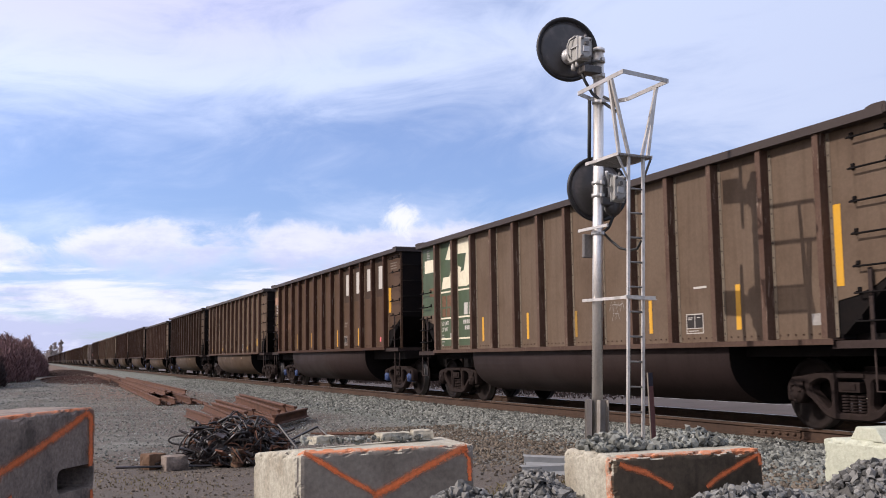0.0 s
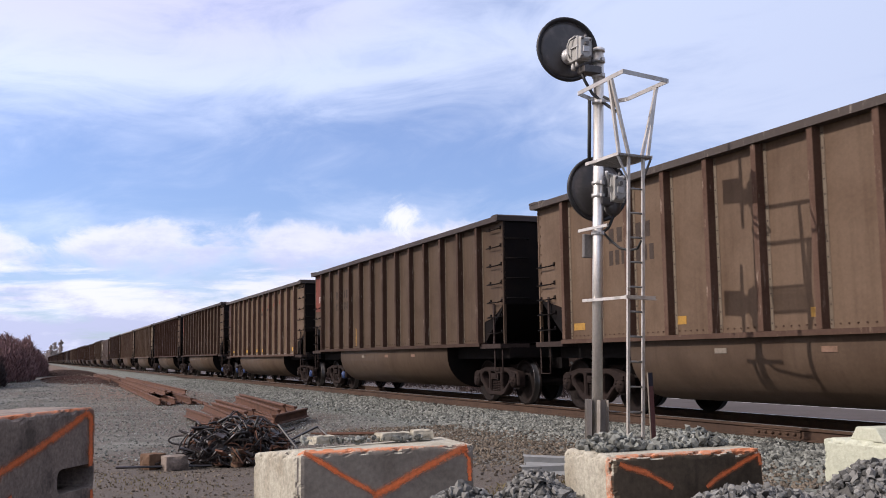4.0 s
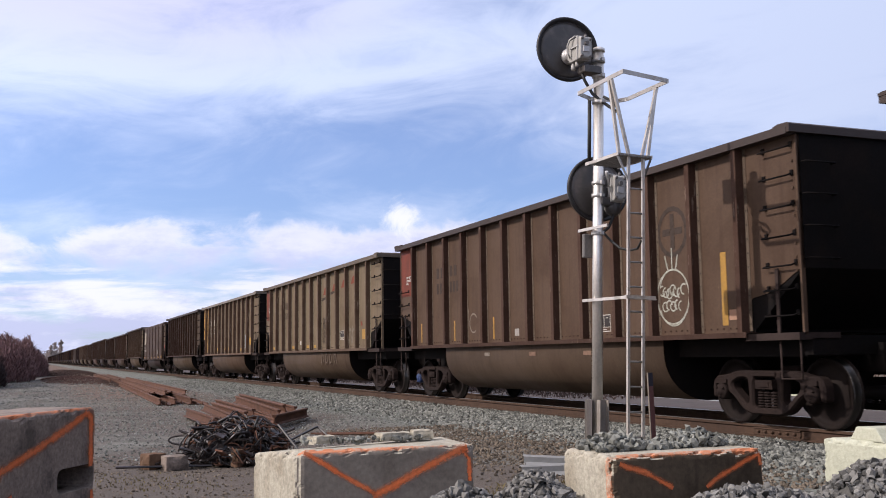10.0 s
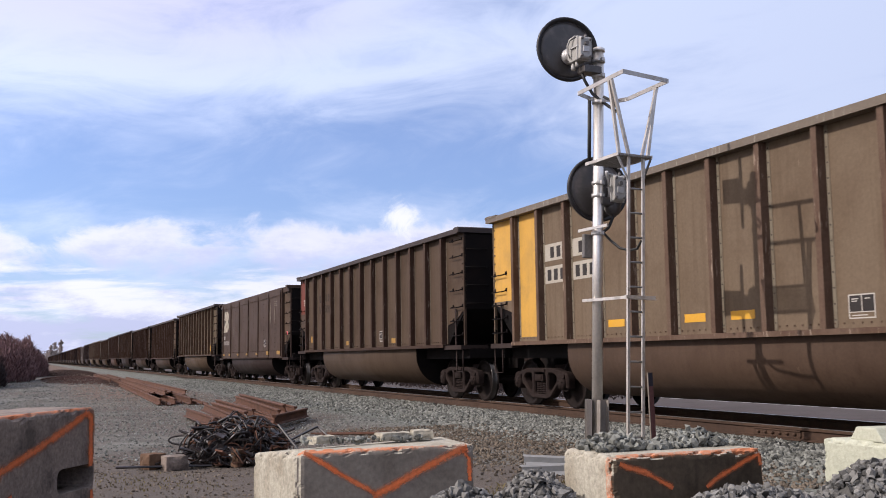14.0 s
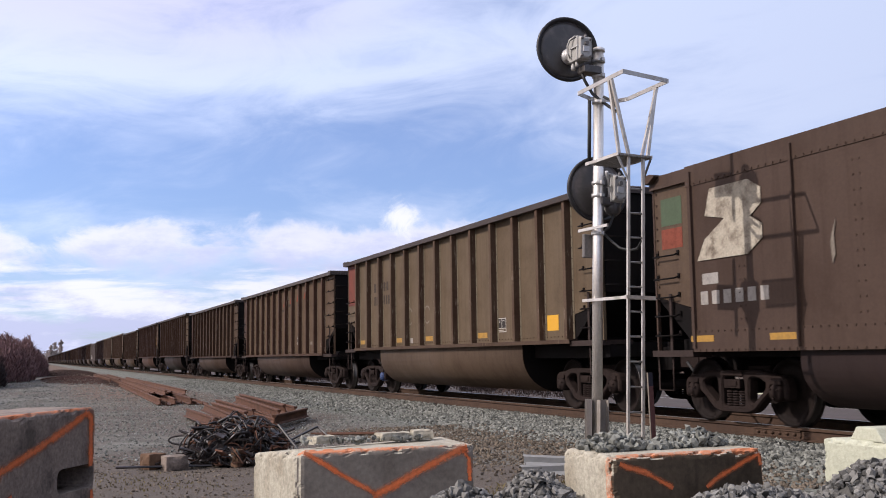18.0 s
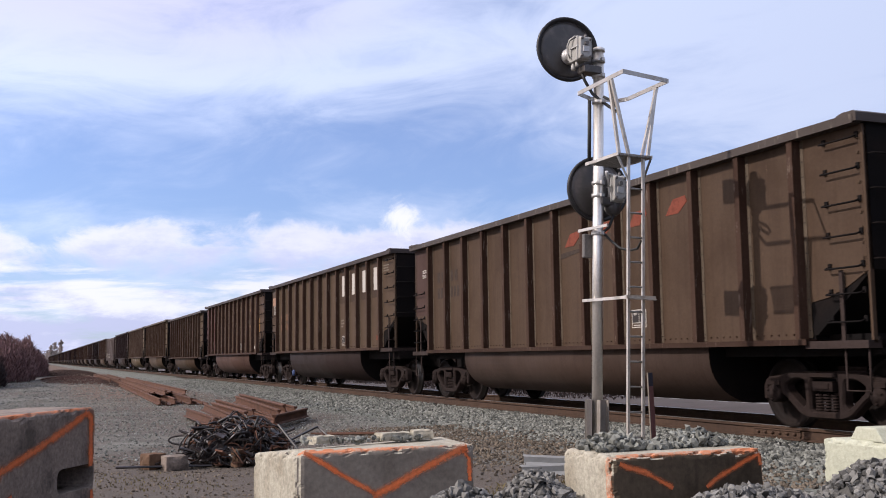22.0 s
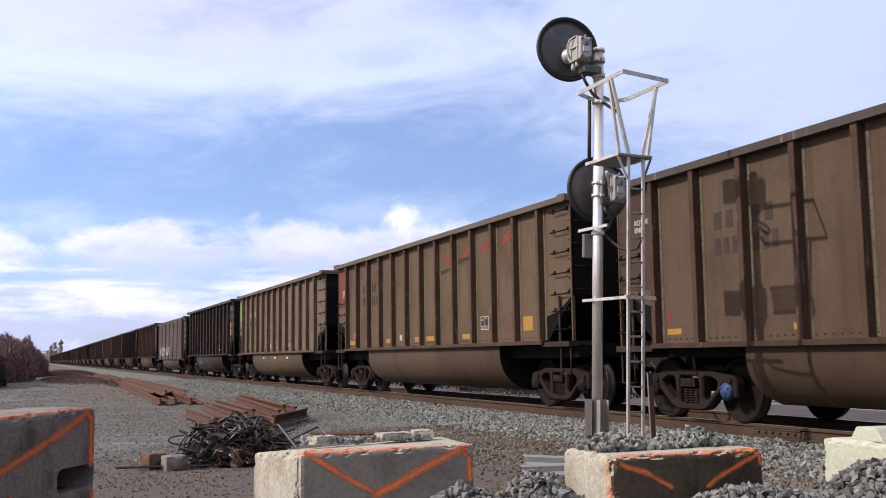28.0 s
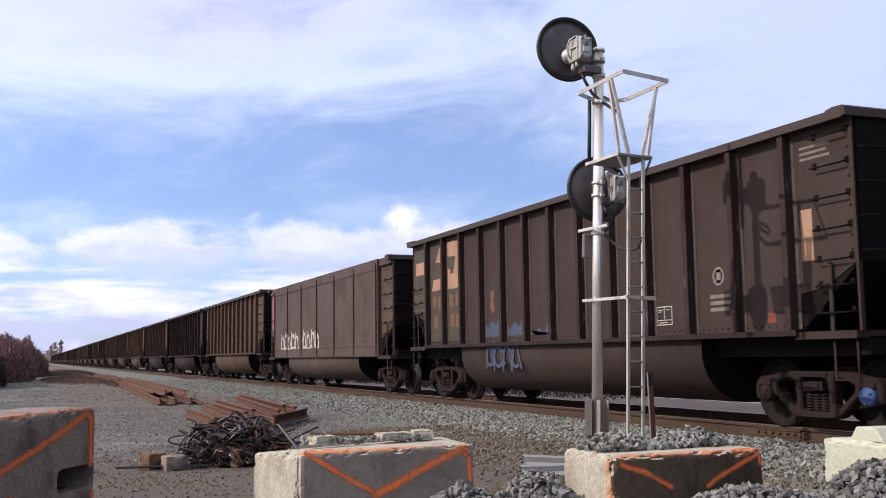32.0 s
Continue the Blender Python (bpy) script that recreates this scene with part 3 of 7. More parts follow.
def set_height(car, foot, top, smooth):
    """Raises or lowers the body of a car on its frame to the height it has."""
    k = (top - foot) / (ZT - 1.215)
    b = foot - 1.215 * k
    for ob in car.children:
        name = ob.name.split(".")[0]
        if name == "tub":
            q = (foot - 0.03 - 0.28) / (1.19 - 0.28)
            ob.scale.z, ob.location.z = q, 0.28 * (1 - q)
        elif name == "floor":
            ob.location.z = foot - 1.205
        elif name not in RIDES and not (ob.location.z > 0.5 and ob.location.z < 1.15):
            low = name in ("label", "stencil_box", "stencil_field", "reflective_strip") and ob.location.z < 1.75 and not smooth
            ob.location.z = ob.location.z * k + b - (0.13 if low and foot > 1.2 else 0.08 if low else 0.0)
            ob.scale.z = k
            if smooth and abs(ob.location.y + SHEET_Y) < 0.05 and 0.9 < ob.location.x + ob.data.vertices[0].co.x < 13.6:
                ob.location.y -= SKIN + (0.011 if ob.location.z < 1.45 else 0.0)


def m_tub(bm):
    prof = [(-1.43, 1.19), (-1.43, 1.0)]
    for i in range(11):
        a = math.pi + i * math.pi / 20
        prof.append((-0.65 + 0.78 * math.cos(a), 0.98 + 0.70 * math.sin(a)))
    full = prof + [(-p[0], p[1]) for p in prof[::-1]]
    lo = [bm.verts.new((2.98, *p)) for p in full]
    hi = [bm.verts.new((11.56, *p)) for p in full]
    for i in range(len(full) - 1):
        f = bm.faces.new((lo[i], hi[i], hi[i + 1], lo[i + 1]))
        f.smooth = True
    bm.faces.new(lo), bm.faces.new(hi[::-1])


def m_floor(bm):
    box(bm, 0.96, 13.60, -SHEET_Y + 0.02, SHEET_Y - 0.02, 1.20, 1.28)


def m_end(bm, right):
    """End wall: upright above, sloping inward below."""
    s = -1 if right else 1
    e = BODY_LEN if right else TAIL
    pts = [(e, ZT - 0.02), (e + s * 0.08, ZT - 0.02), (e + s * 0.08, 2.34), (e + s * 1.45, 1.285), (e + s * 0.9, 1.26), (e, 1.98)]
    prism(bm, pts, "y", -SHEET_Y + 0.012, SHEET_Y - 0.012)


def m_cap(bm, right):
    """Rounded lip over the end wall."""
    s = -1 if right else 1
    e = BODY_LEN + 0.05 if right else TAIL - 0.05
    pts = [(e, 3.66), (e, 3.76), (e + s * 0.03, 3.782), (e + s * 0.20, 3.786), (e + s * 0.30, 3.765), (e + s * 0.30, 3.74), (e + s * 0.16, 3.66)]
    prism(bm, pts, "y", -HW - 0.0, HW + 0.0)


def m_corner(bm, right, sgn):
    e = BODY_LEN if right else TAIL
    s = -1 if right else 1
    x0, x1 = sorted((e, e + s * 0.035))
    box(bm, x0, x1, *sorted((sgn * (SHEET_Y - 0.045), sgn * (SHEET_Y + 0.012))), 1.16, 3.66)
    for i in range(10):
        z = 1.95 + i * 0.172
        xc = e + s * 0.09
        box(bm, xc - 0.014, xc + 0.014, *sorted((sgn * SHEET_Y, sgn * (SHEET_Y + 0.018))), z - 0.014, z + 0.014)


def m_step(bm, right, sgn):
    """Corner platform, stile and stirrup below the open corner."""
    e = BODY_LEN if right else TAIL
    s = -1 if right else 1
    y0, y1 = sorted((sgn * (SHEET_Y - 0.55), sgn * (SHEET_Y + 0.10)))
    x0, x1 = sorted((e, e + s * 1.0))
    box(bm, x0, x1, y0, y1, 1.10, 1.19)
    yy = sgn * (SHEET_Y + 0.03)
    xs = e + s * 0.42
    box(bm, xs - 0.028, xs + 0.028, *sorted((yy, yy + sgn * 0.02)), 1.15, 2.0)
    # stirrup
    pipe(bm, [(e + s * 0.06, yy, 1.12), (e + s * 0.06, yy, 0.62), (e + s * 0.42, yy, 0.62), (e + s * 0.42, yy, 1.12)], 0.014)


def m_grab(bm, sgn, w=0.52, out=0.09):
    y0, y1 = sgn * SHEET_Y, sgn * (SHEET_Y + out)
    pipe(bm, [(-w / 2, y0, 0.03), (-w / 2, y1, 0.0), (w / 2, y1, 0.0), (w / 2, y0, 0.03)], 0.012)
    for x in (-w / 2, w / 2):
        box(bm, x - 0.025, x + 0.025, *sorted((y0, y0 + sgn * 0.02)), 0.0, 0.07)


def m_end_grab(bm):
    pipe(bm, [(0.0, -0.24, 0.0), (0.08, -0.24, 0.0), (0.08, 0.24, 0.0), (0.0, 0.24, 0.0)], 0.012)


def m_centre_sill(bm):
    box(bm, -0.25, BODY_LEN + 0.25, -0.26, 0.26, 0.72, 1.10)
    for e, s in ((0.0, 1), (BODY_LEN, -1)):
        x0, x1 = sorted((e, e + s * 0.14))
        box(bm, x0, x1, -SHEET_Y + 0.1, SHEET_Y - 0.1, 0.95, 1.16)


def m_coupler(bm):
    box(bm, -0.1, 0.45, -0.10, 0.10, 0.76, 1.0)
    box(bm, 0.40, 0.62, -0.17, 0.15, 0.72, 1.04)


def m_hose(bm):
    pts = [(0.0, 0.32 + 0.05 * math.sin(i), 0.85 - 0.30 * math.sin(math.pi * i / 7)) for i in range(8)]
    pts = [(0.12 * i / 1.4, p[1], p[2]) for i, p in enumerate(pts)]
    pipe(bm, pts, 0.022)


def m_wheelset(bm):
    rod(bm, (0, -1.0, 0), (0, 1.0, 0), 0.085, 12)
    for s in (-1, 1):
        prof = [(0.085, 0.09), (0.14, 0.085), (0.15, 0.055), (0.33, 0.02), (0.40, 0.035), (0.405, 0.065), (0.452, 0.068), (WR, 0.055), (WR + 0.002, -0.045),
                (0.478, -0.058), (0.486, -0.07), (0.475, -0.082), (0.40, -0.078), (0.395, -0.03), (0.32, -0.015), (0.15, -0.05), (0.085, -0.06)]
        lathe(bm, [(r, s * -h) if s > 0 else (r, -h) for r, h in prof] if s < 0 else [(r, h) for r, h in prof], "y", (0, s * 0.755, 0), 32)


def rounded(pts, r, n=3):
    """A closed outline with its corners rounded."""
    out = []
    for i, p in enumerate(pts):
        p, a, b = Vector(p), Vector(pts[i - 1]), Vector(pts[(i + 1) % len(pts)])
        q = min(r, (a - p).length * 0.45, (b - p).length * 0.45)
        u, v = p + (a - p).normalized() * q, p + (b - p).normalized() * q
        for j in range(n + 1):
            t = j / n
            out.append(u * (1 - t) ** 2 + p * 2 * t * (1 - t) + v * t * t)
    return out


def shrunk(loop, d):
    """An outline moved sideways by d, to its right as it runs."""
    out = []
    for i, p in enumerate(loop):
        t = (loop[(i + 1) % len(loop)] - loop[i - 1]).normalized()
        out.append(p + Vector((t.y, -t.x)) * d)
    return out


FRAME_RIM = [(-1.10, 0.36), (-1.11, 0.55), (-1.04, 0.67), (-0.80, 0.69), (-0.56, 0.745), (0.56, 0.745), (0.80, 0.69), (1.04, 0.67), (1.11, 0.55), (1.10, 0.36),
             (1.02, 0.36), (1.01, 0.57), (0.78, 0.57), (0.76, 0.44), (0.68, 0.40), (0.44, 0.20), (0.30, 0.155), (-0.30, 0.155), (-0.44, 0.20), (-0.68, 0.40), (-0.76, 0.44),
             (-0.78, 0.57), (-1.01, 0.57), (-1.02, 0.36)]
FRAME_HOLES = [[(-0.20, 0.655), (0.20, 0.655), (0.235, 0.58), (0.235, 0.25), (-0.235, 0.25), (-0.235, 0.58)],
               [(0.345, 0.645), (0.53, 0.645), (0.68, 0.575), (0.66, 0.50), (0.39, 0.29), (0.325, 0.34)],
               [(-0.53, 0.645), (-0.345, 0.645), (-0.325, 0.34), (-0.39, 0.29), (-0.66, 0.50), (-0.68, 0.575)]]


def m_sideframe(bm, sgn):
    """Cast side frame: one thick plate with rounded edges, a spring window and two triangular windows."""
    loops = [rounded(FRAME_RIM, 0.06)[::-1]] + [rounded(h, 0.06)[::-1] for h in FRAME_HOLES]
    cut = [shrunk(loops[0], -0.022)] + [shrunk(h, -0.022) for h in loops[1:]]
    area = sum(a.x * b.y - a.y * b.x for a, b in zip(cut[0], cut[0][1:] + cut[0][:1])), sum(a.x * b.y - a.y * b.x for a, b in zip(loops[0], loops[0][1:] + loops[0][:1]))
    if abs(area[0]) > abs(area[1]):
        cut = [shrunk(loops[0], 0.022)] + cut[1:]
    a1 = sum(a.x * b.y - a.y * b.x for a, b in zip(cut[1], cut[1][1:] + cut[1][:1])), sum(a.x * b.y - a.y * b.x for a, b in zip(loops[1], loops[1][1:] + loops[1][:1]))
    if abs(a1[0]) < abs(a1[1]):
        cut = cut[:1] + [shrunk(h, 0.022) for h in loops[1:]]
    for_back, for_front = [], []
    for full, small in zip(loops, cut):
        rings = [[bm.verts.new((p.x, sgn * y, p.y)) for p in ring] for ring, y in ((full, 0.92), (full, 1.045), (small, 1.075))]
        n = len(full)
        for r0, r1 in zip(rings[:-1], rings[1:]):
            for i in range(n):
                bm.faces.new((r0[i], r0[(i + 1) % n], r1[(i + 1) % n], r1[i]))
        for ring, store in ((rings[0], for_back), (rings[2], for_front)):
            store += [bm.edges.get((ring[i], ring[(i + 1) % n])) for i in range(n)]
    bmesh.ops.triangle_fill(bm, use_beauty=True, use_dissolve=False, edges=for_back)
    bmesh.ops.triangle_fill(bm, use_beauty=True, use_dissolve=False, edges=for_front)
    # raised boss over the springs and pads over the bearings
    box(bm, -0.24, 0.24, *sorted((sgn * 1.05, sgn * 1.095)), 0.675, 0.725)
    for s in (-1, 1):
        box(bm, s * 0.89 - 0.12, s * 0.89 + 0.12, *sorted((sgn * 0.94, sgn * 1.10)), 0.565, 0.625)


def m_spring(bm):
    """One coil spring, as stacked turns."""
    prof = [(0.034, 0.25)]
    for i in range(6):
        z = 0.27 + i * 0.036
        prof += [(0.034, z - 0.013), (0.062, z - 0.011), (0.062, z + 0.011), (0.034, z + 0.013)]
    lathe(bm, prof + [(0.034, 0.48)], "z", (0, 0, 0), 10)


def m_bolster(bm):
    box(bm, -0.17, 0.17, -1.09, 1.09, 0.50, 0.62)
    box(bm, -0.11, 0.11, -1.105, 1.105, 0.53, 0.60)
    box(bm, -0.24, 0.24, -0.6, 0.6, 0.56, 0.80)


def m_bearing(bm, sgn):
    lathe(bm, [(0.12, sgn * 0.94), (0.12, sgn * 1.08), (0.105, sgn * 1.11), (0.06, sgn * 1.115), (0.055, sgn * 1.13), (0.001, sgn * 1.13)], "y", (0, 0, 0), 16)
    for i in range(3):
        a = 2 * math.pi * i / 3 + 0.5
        lathe(bm, [(0.016, sgn * 1.105), (0.016, sgn * 1.135), (0.001, sgn * 1.135)], "y", (0.082 * math.cos(a), 0, 0.082 * math.sin(a)), 6)


def wheel_mesh():
    me = shared("wheelset", WHEEL_IRON, m_wheelset)
    if len(me.materials) == 1:
        me.materials.append(WHEEL_TREAD)
        for f in me.polygons:
            if math.hypot(f.center.x, f.center.z) > 0.444 and f.normal.y * f.center.y < abs(f.center.y) * 0.5 and math.hypot(f.center.x, f.center.z) < 0.462:
                f.material_index = 1
    return me


def add_truck(car, x, caps, lite):
    tr = new("bogie")
    tr.parent = car
    tr.location = (x, 0, 0)
    for sgn in (-1, 1):
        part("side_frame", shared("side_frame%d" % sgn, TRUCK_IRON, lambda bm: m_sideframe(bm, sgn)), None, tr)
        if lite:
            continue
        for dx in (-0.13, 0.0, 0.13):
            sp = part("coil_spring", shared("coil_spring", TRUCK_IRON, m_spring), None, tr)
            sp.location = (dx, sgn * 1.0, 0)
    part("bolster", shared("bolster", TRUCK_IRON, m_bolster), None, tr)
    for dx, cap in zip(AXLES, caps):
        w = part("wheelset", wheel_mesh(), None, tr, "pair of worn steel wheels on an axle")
        w.location = (dx, 0, WR)
        if not lite:
            for sgn in (-1, 1):
                b = part("bearing_cap", shared("bearing_cap%d" % sgn, cap if sgn < 0 else TRUCK_IRON, lambda bm: m_bearing(bm, sgn)), None, tr,
                         "blue bearing cap" if cap is BLUE and sgn < 0 else "")
                b.location = (dx, 0, WR)
    return tr


def panel(bm, x0, x1, z0, z1, lift=0.004):
    box(bm, x0, x1, -SHEET_Y - lift, -SHEET_Y + 0.001, z0, z1)


def mark(car, name, material, x0, x1, z0, z1, label="", lift=0.004):
    """A painted or stuck rectangle on the near side sheet."""
    w, h = round(x1 - x0, 3), round(z1 - z0, 3)
    ob = part(name, shared("mark_%g_%g_%g" % (w, h, lift), material, lambda bm: box(bm, 0, w, -lift, 0.0005, 0, h)), None, car, label)
    ob.location = (x0, -SHEET_Y, z0)
    return ob


def m_stencil(bm):
    for r in ((0, 0.40, 0, 0.014), (0, 0.40, 0.266, 0.28), (0, 0.014, 0.014, 0.266), (0.386, 0.40, 0.014, 0.266), (0.014, 0.386, 0.07, 0.08), (0.195, 0.207, 0.08, 0.266)):
        box(bm, r[0], r[1], -0.004, 0.0005, r[2], r[3])
    for x0, x1, z0, z1 in ((0.05, 0.15, 0.22, 0.232), (0.05, 0.13, 0.195, 0.207), (0.25, 0.33, 0.22, 0.232), (0.05, 0.28, 0.032, 0.044)):
        box(bm, x0, x1, -0.004, 0.0005, z0, z1)


def bars(car, material, x, z, widths, h=0.05, gap=0.04):
    """Lines of small writing, one below the other, as plain bars."""
    for n, w in enumerate(widths):
        ob = part("lettering", shared("bar_%g_%g" % (w, h), material, lambda bm: box(bm, 0, w, -0.004, 0.0005, -h, 0)), None, car)
        ob.location = (x, -SHEET_Y, z - n * (h + gap))


def stencil(car, x, z):
    ob = part("stencil_box", shared("stencil_box", WHITE, m_stencil), None, car, "white outlined stencil box with dark fields")
    ob.location = (x, -SHEET_Y, z)
    for a, b in ((0.016, 0.190), (0.212, 0.384)):
        mark(car, "stencil_field", STENCIL_BLACK, x + a, x + b, z + 0.082, z + 0.264, "", 0.002)


def bay(i):
    """Left and right edge of the sheet in a bay, clear of the post flanges."""
    lo = TAIL + 0.05 if i == 0 else POSTS[i - 1] + 0.09
    hi = POSTS[i] - 0.09 if i < 13 else BODY_LEN - 0.14
    return lo, hi


def coal_car(body, tub, lite=False, smooth=False, caps=(), label="", chord="dark"):
    car = thing("coal_car", pose(0, TRACK_Y, 0), label, "rail car", "coal cars of the train")
    b, tb = BODY[body], BODY[tub]
    pm, cm = POSTS_OF[body], CHORDS[chord]
    for sgn in (-1, 1):
        part("side_sheet", shared("side_sheet%d" % sgn, BODY["taupe"] if smooth else b, lambda bm: m_side(bm, sgn)), None, car)
        part("top_chord", shared("top_chord%d%d" % (smooth, sgn), b if smooth else cm, lambda bm: m_top_plate(bm, sgn) if smooth else m_chord(bm, sgn)), None, car)
        part("side_sill", shared("side_sill%d%d" % (smooth, sgn), b if smooth else SILLS[body], lambda bm: m_low_plate(bm, sgn) if smooth else m_sill(bm, sgn)), None, car)
        if smooth:
            part("outer_sheet", shared("outer_sheet%d" % sgn, b, lambda bm: m_skin(bm, sgn)), None, car, "flush riveted outer sheet")
        if lite and sgn > 0:
            continue
        for x in POSTS if not smooth else POSTS[::2]:
            p = part("side_post", shared("side_post", pm if not smooth else b, m_post), None, car)
            p.location, p.rotation_euler.z = (x, sgn * SHEET_Y, 0), 0 if sgn > 0 else math.pi
            if smooth:
                p.scale.x, p.scale.y, p.location.y = 0.45, 0.35, sgn * (SHEET_Y + SKIN)
            elif not lite and sgn < 0:
                part("flange", shared("flange", FLANGES[body], m_flange), None, p)
                tagged(part("rivet", shared("rivet", RIVET, m_rivets), None, p), kind="stuff")
        for right in (False, True):
            part("corner_post", shared("corner_post%d%d" % (right, sgn), b, lambda bm: m_corner(bm, right, sgn)), None, car)
            part("corner_step", shared("corner_step%d%d" % (right, sgn), STEP_PAINT, lambda bm: m_step(bm, right, sgn)), None, car)
            if lite:
                continue
            e, s = (BODY_LEN, -1) if right else (TAIL, 1)
            for z in ((3.50, 3.14, 2.76, 2.39, 2.02, 1.72, 1.40) if right else (2.55, 2.22, 1.95, 1.68, 1.40)):
                g = part("grab_iron", shared("grab_iron%d" % sgn, STEEL_DARK, lambda bm: m_grab(bm, sgn)), None, car)
                g.location = (e + s * (0.36 if right else 0.34), 0, z)
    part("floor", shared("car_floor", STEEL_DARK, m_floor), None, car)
    tub_mesh = shared("tub", tb, m_tub)
    # The tub's end faces turn near-black: their shade is put into the colour.
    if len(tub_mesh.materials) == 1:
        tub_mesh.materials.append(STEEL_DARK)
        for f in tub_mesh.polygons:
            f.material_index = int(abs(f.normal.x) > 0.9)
    part("tub", tub_mesh, None, car)
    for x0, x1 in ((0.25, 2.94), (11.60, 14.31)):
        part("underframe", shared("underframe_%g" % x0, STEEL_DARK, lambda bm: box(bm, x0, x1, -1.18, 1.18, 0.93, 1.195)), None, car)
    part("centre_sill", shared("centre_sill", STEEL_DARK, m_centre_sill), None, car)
    for right in (False, True):
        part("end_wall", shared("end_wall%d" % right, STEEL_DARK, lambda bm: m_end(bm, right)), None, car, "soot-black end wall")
        part("end_cap", shared("end_cap%d" % right, b if smooth else cm, lambda bm: m_cap(bm, right)), None, car)
        c = part("coupler", shared("coupler", TRUCK_IRON, m_coupler), None, car)
        c.location, c.rotation_euler.z = (BODY_LEN + 0.22 if right else -0.22, 0, 0), 0 if right else math.pi
        if not lite:
            h = part("air_hose", shared("air_hose", RUBBER, m_hose), None, car)
            h.location, h.rotation_euler.z = (BODY_LEN + 0.25 if right else -0.25, 0, 0), 0 if right else math.pi
            for z in (3.3, 2.9, 2.5, 2.1):
                for y in (-1.1,):
                    g = part("end_grab_iron", shared("end_grab_iron", STEEL_DARK, m_end_grab), None, car)
                    g.location, g.rotation_euler.z = (BODY_LEN if right else TAIL, y, z), 0 if right else math.pi
    for n, x in enumerate(TRUCKS):
        add_truck(car, x, [BLUE if 2 * n + j in caps else TRUCK_IRON for j in (0, 1)], lite)
    return car


RIVET = mat("dull_rivet", (0.040, 0.029, 0.024), 0.7)
STENCIL_BLACK = mat("stencil_black", (0.022, 0.018, 0.017), 0.7)
LETTER_GROUND = mat("dark_repaint", (0.050, 0.032, 0.022), 0.65, 0.0, 26, 0.16, 0.9, 0.6, [0.036, 0.024, 0.018], 0.05, 0.4, 0.0, 0.12)
STRIP = [YELLOW]


def strips(car, bays_, z0=1.42, h=0.5, w=0.085, side=-1):
    for i in bays_:
        lo, hi = bay(i)
        x = lo + 0.24 if side < 0 else hi - w - 0.02
        mark(car, "reflective_strip", STRIP[0], x, x + w, z0, z0 + h, "yellow reflective strip")


def flats(car, bays_, z0=1.42, h=0.11, w=0.36):
    for i in bays_:
        lo, hi = bay(i)
        mark(car, "reflective_strip", STRIP[0], (lo + hi) / 2 - w / 2, (lo + hi) / 2 + w / 2, z0, z0 + h, "yellow reflective patch")


def flats_at(car, xs, z0=1.42, h=0.11, w=0.40):
    for x in xs:
        mark(car, "reflective_strip", STRIP[0], x + 0.06 - w * 0.58, x + 0.06 + w * 0.58, z0, z0 + h * 0.85, "yellow reflective patch")


def swoosh(car, bays_, z=3.0, rise=0.05):
    """Faded red company letters over a dark slanted stroke, as plain shapes."""
    for k, b in enumerate(bays_):
        lo, hi = bay(b)
        patch(car, "lettering", FADED_RED, [(lo + 0.18, z), (lo + 0.50, z), (hi - 0.14, z + 0.15), (hi - 0.18, z + 0.24), (lo + 0.38, z + 0.22)], "faded red lettering")
        if k < 2:
            patch(car, "lettering", FADED_DARK, [(lo, z - 0.20 + k * 0.1), (hi, z - 0.11 + k * 0.1), (hi, z - 0.06 + k * 0.1), (lo, z - 0.10 + k * 0.1)])
        z += rise


def patch(car, name, material, pts, label="", lift=0.006):
    """A painted shape on the near side sheet."""
    bm = bmesh.new()
    prism(bm, pts, "y", -lift, 0.0005)
    ob = part(name, bm, material, car, label)
    ob.location = (0, -SHEET_Y, 0)
    return ob


def fill_bay(car, i, material, z0=1.30, z1=3.64, label=""):
    lo, hi = bay(i)
    if i == 0:
        z0 = max(z0, 2.03)
    return mark(car, "paint_panel", material, lo, hi, z0, z1, label, 0.003)


def big_letters(car, bays_, z, h, material=None):
    """Large company letters, as plain blocks of their size."""
    for i in bays_:
        lo, hi = bay(i)
        mark(car, "paint_panel", LETTER_GROUND, lo + 0.02, hi, z - 0.16, 3.60, "dark repainted panel behind the lettering", 0.002)
        ob = part("lettering", shared("letter_%g" % h, material or WHITE, lambda bm: m_letter(bm, h)), None, car, "large white block of lettering")
        ob.location = ((lo + hi) / 2 - 0.5 * h, -SHEET_Y, z + 0.05)


def m_letter(bm, h):
    box(bm, 0.20 * h, 0.76 * h, -0.005, 0.0005, 0, h)


TRAIN = []
SPEC = [
    # body, tub, smooth
    ("sienna", "dark", 0), ("walnut", "dark", 0), ("biscuit", "taupe", 0), ("dun", "dun", 0), ("biscuit", "taupe", 0), ("taupe", "dun", 0),
    ("mole", "dun", 0), ("sand", "taupe", 0), ("wheat", "mole", 0), ("dun", "dun", 0), ("umber", "dark", 1), ("tan", "taupe", 0),
    ("fawn", "umber", 0), ("brown", "umber", 0), ("russet", "dark", 0), ("chestnut", "rust", 0), ("clay", "brown", 0), ("camel", "taupe", 0),
    ("khaki", "tan", 0), ("soot", "soot", 0), ("grey", "grey", 1), ("ochre", "taupe", 0), ("dark", "dark", 0), ("umber", "dark", 0),
]
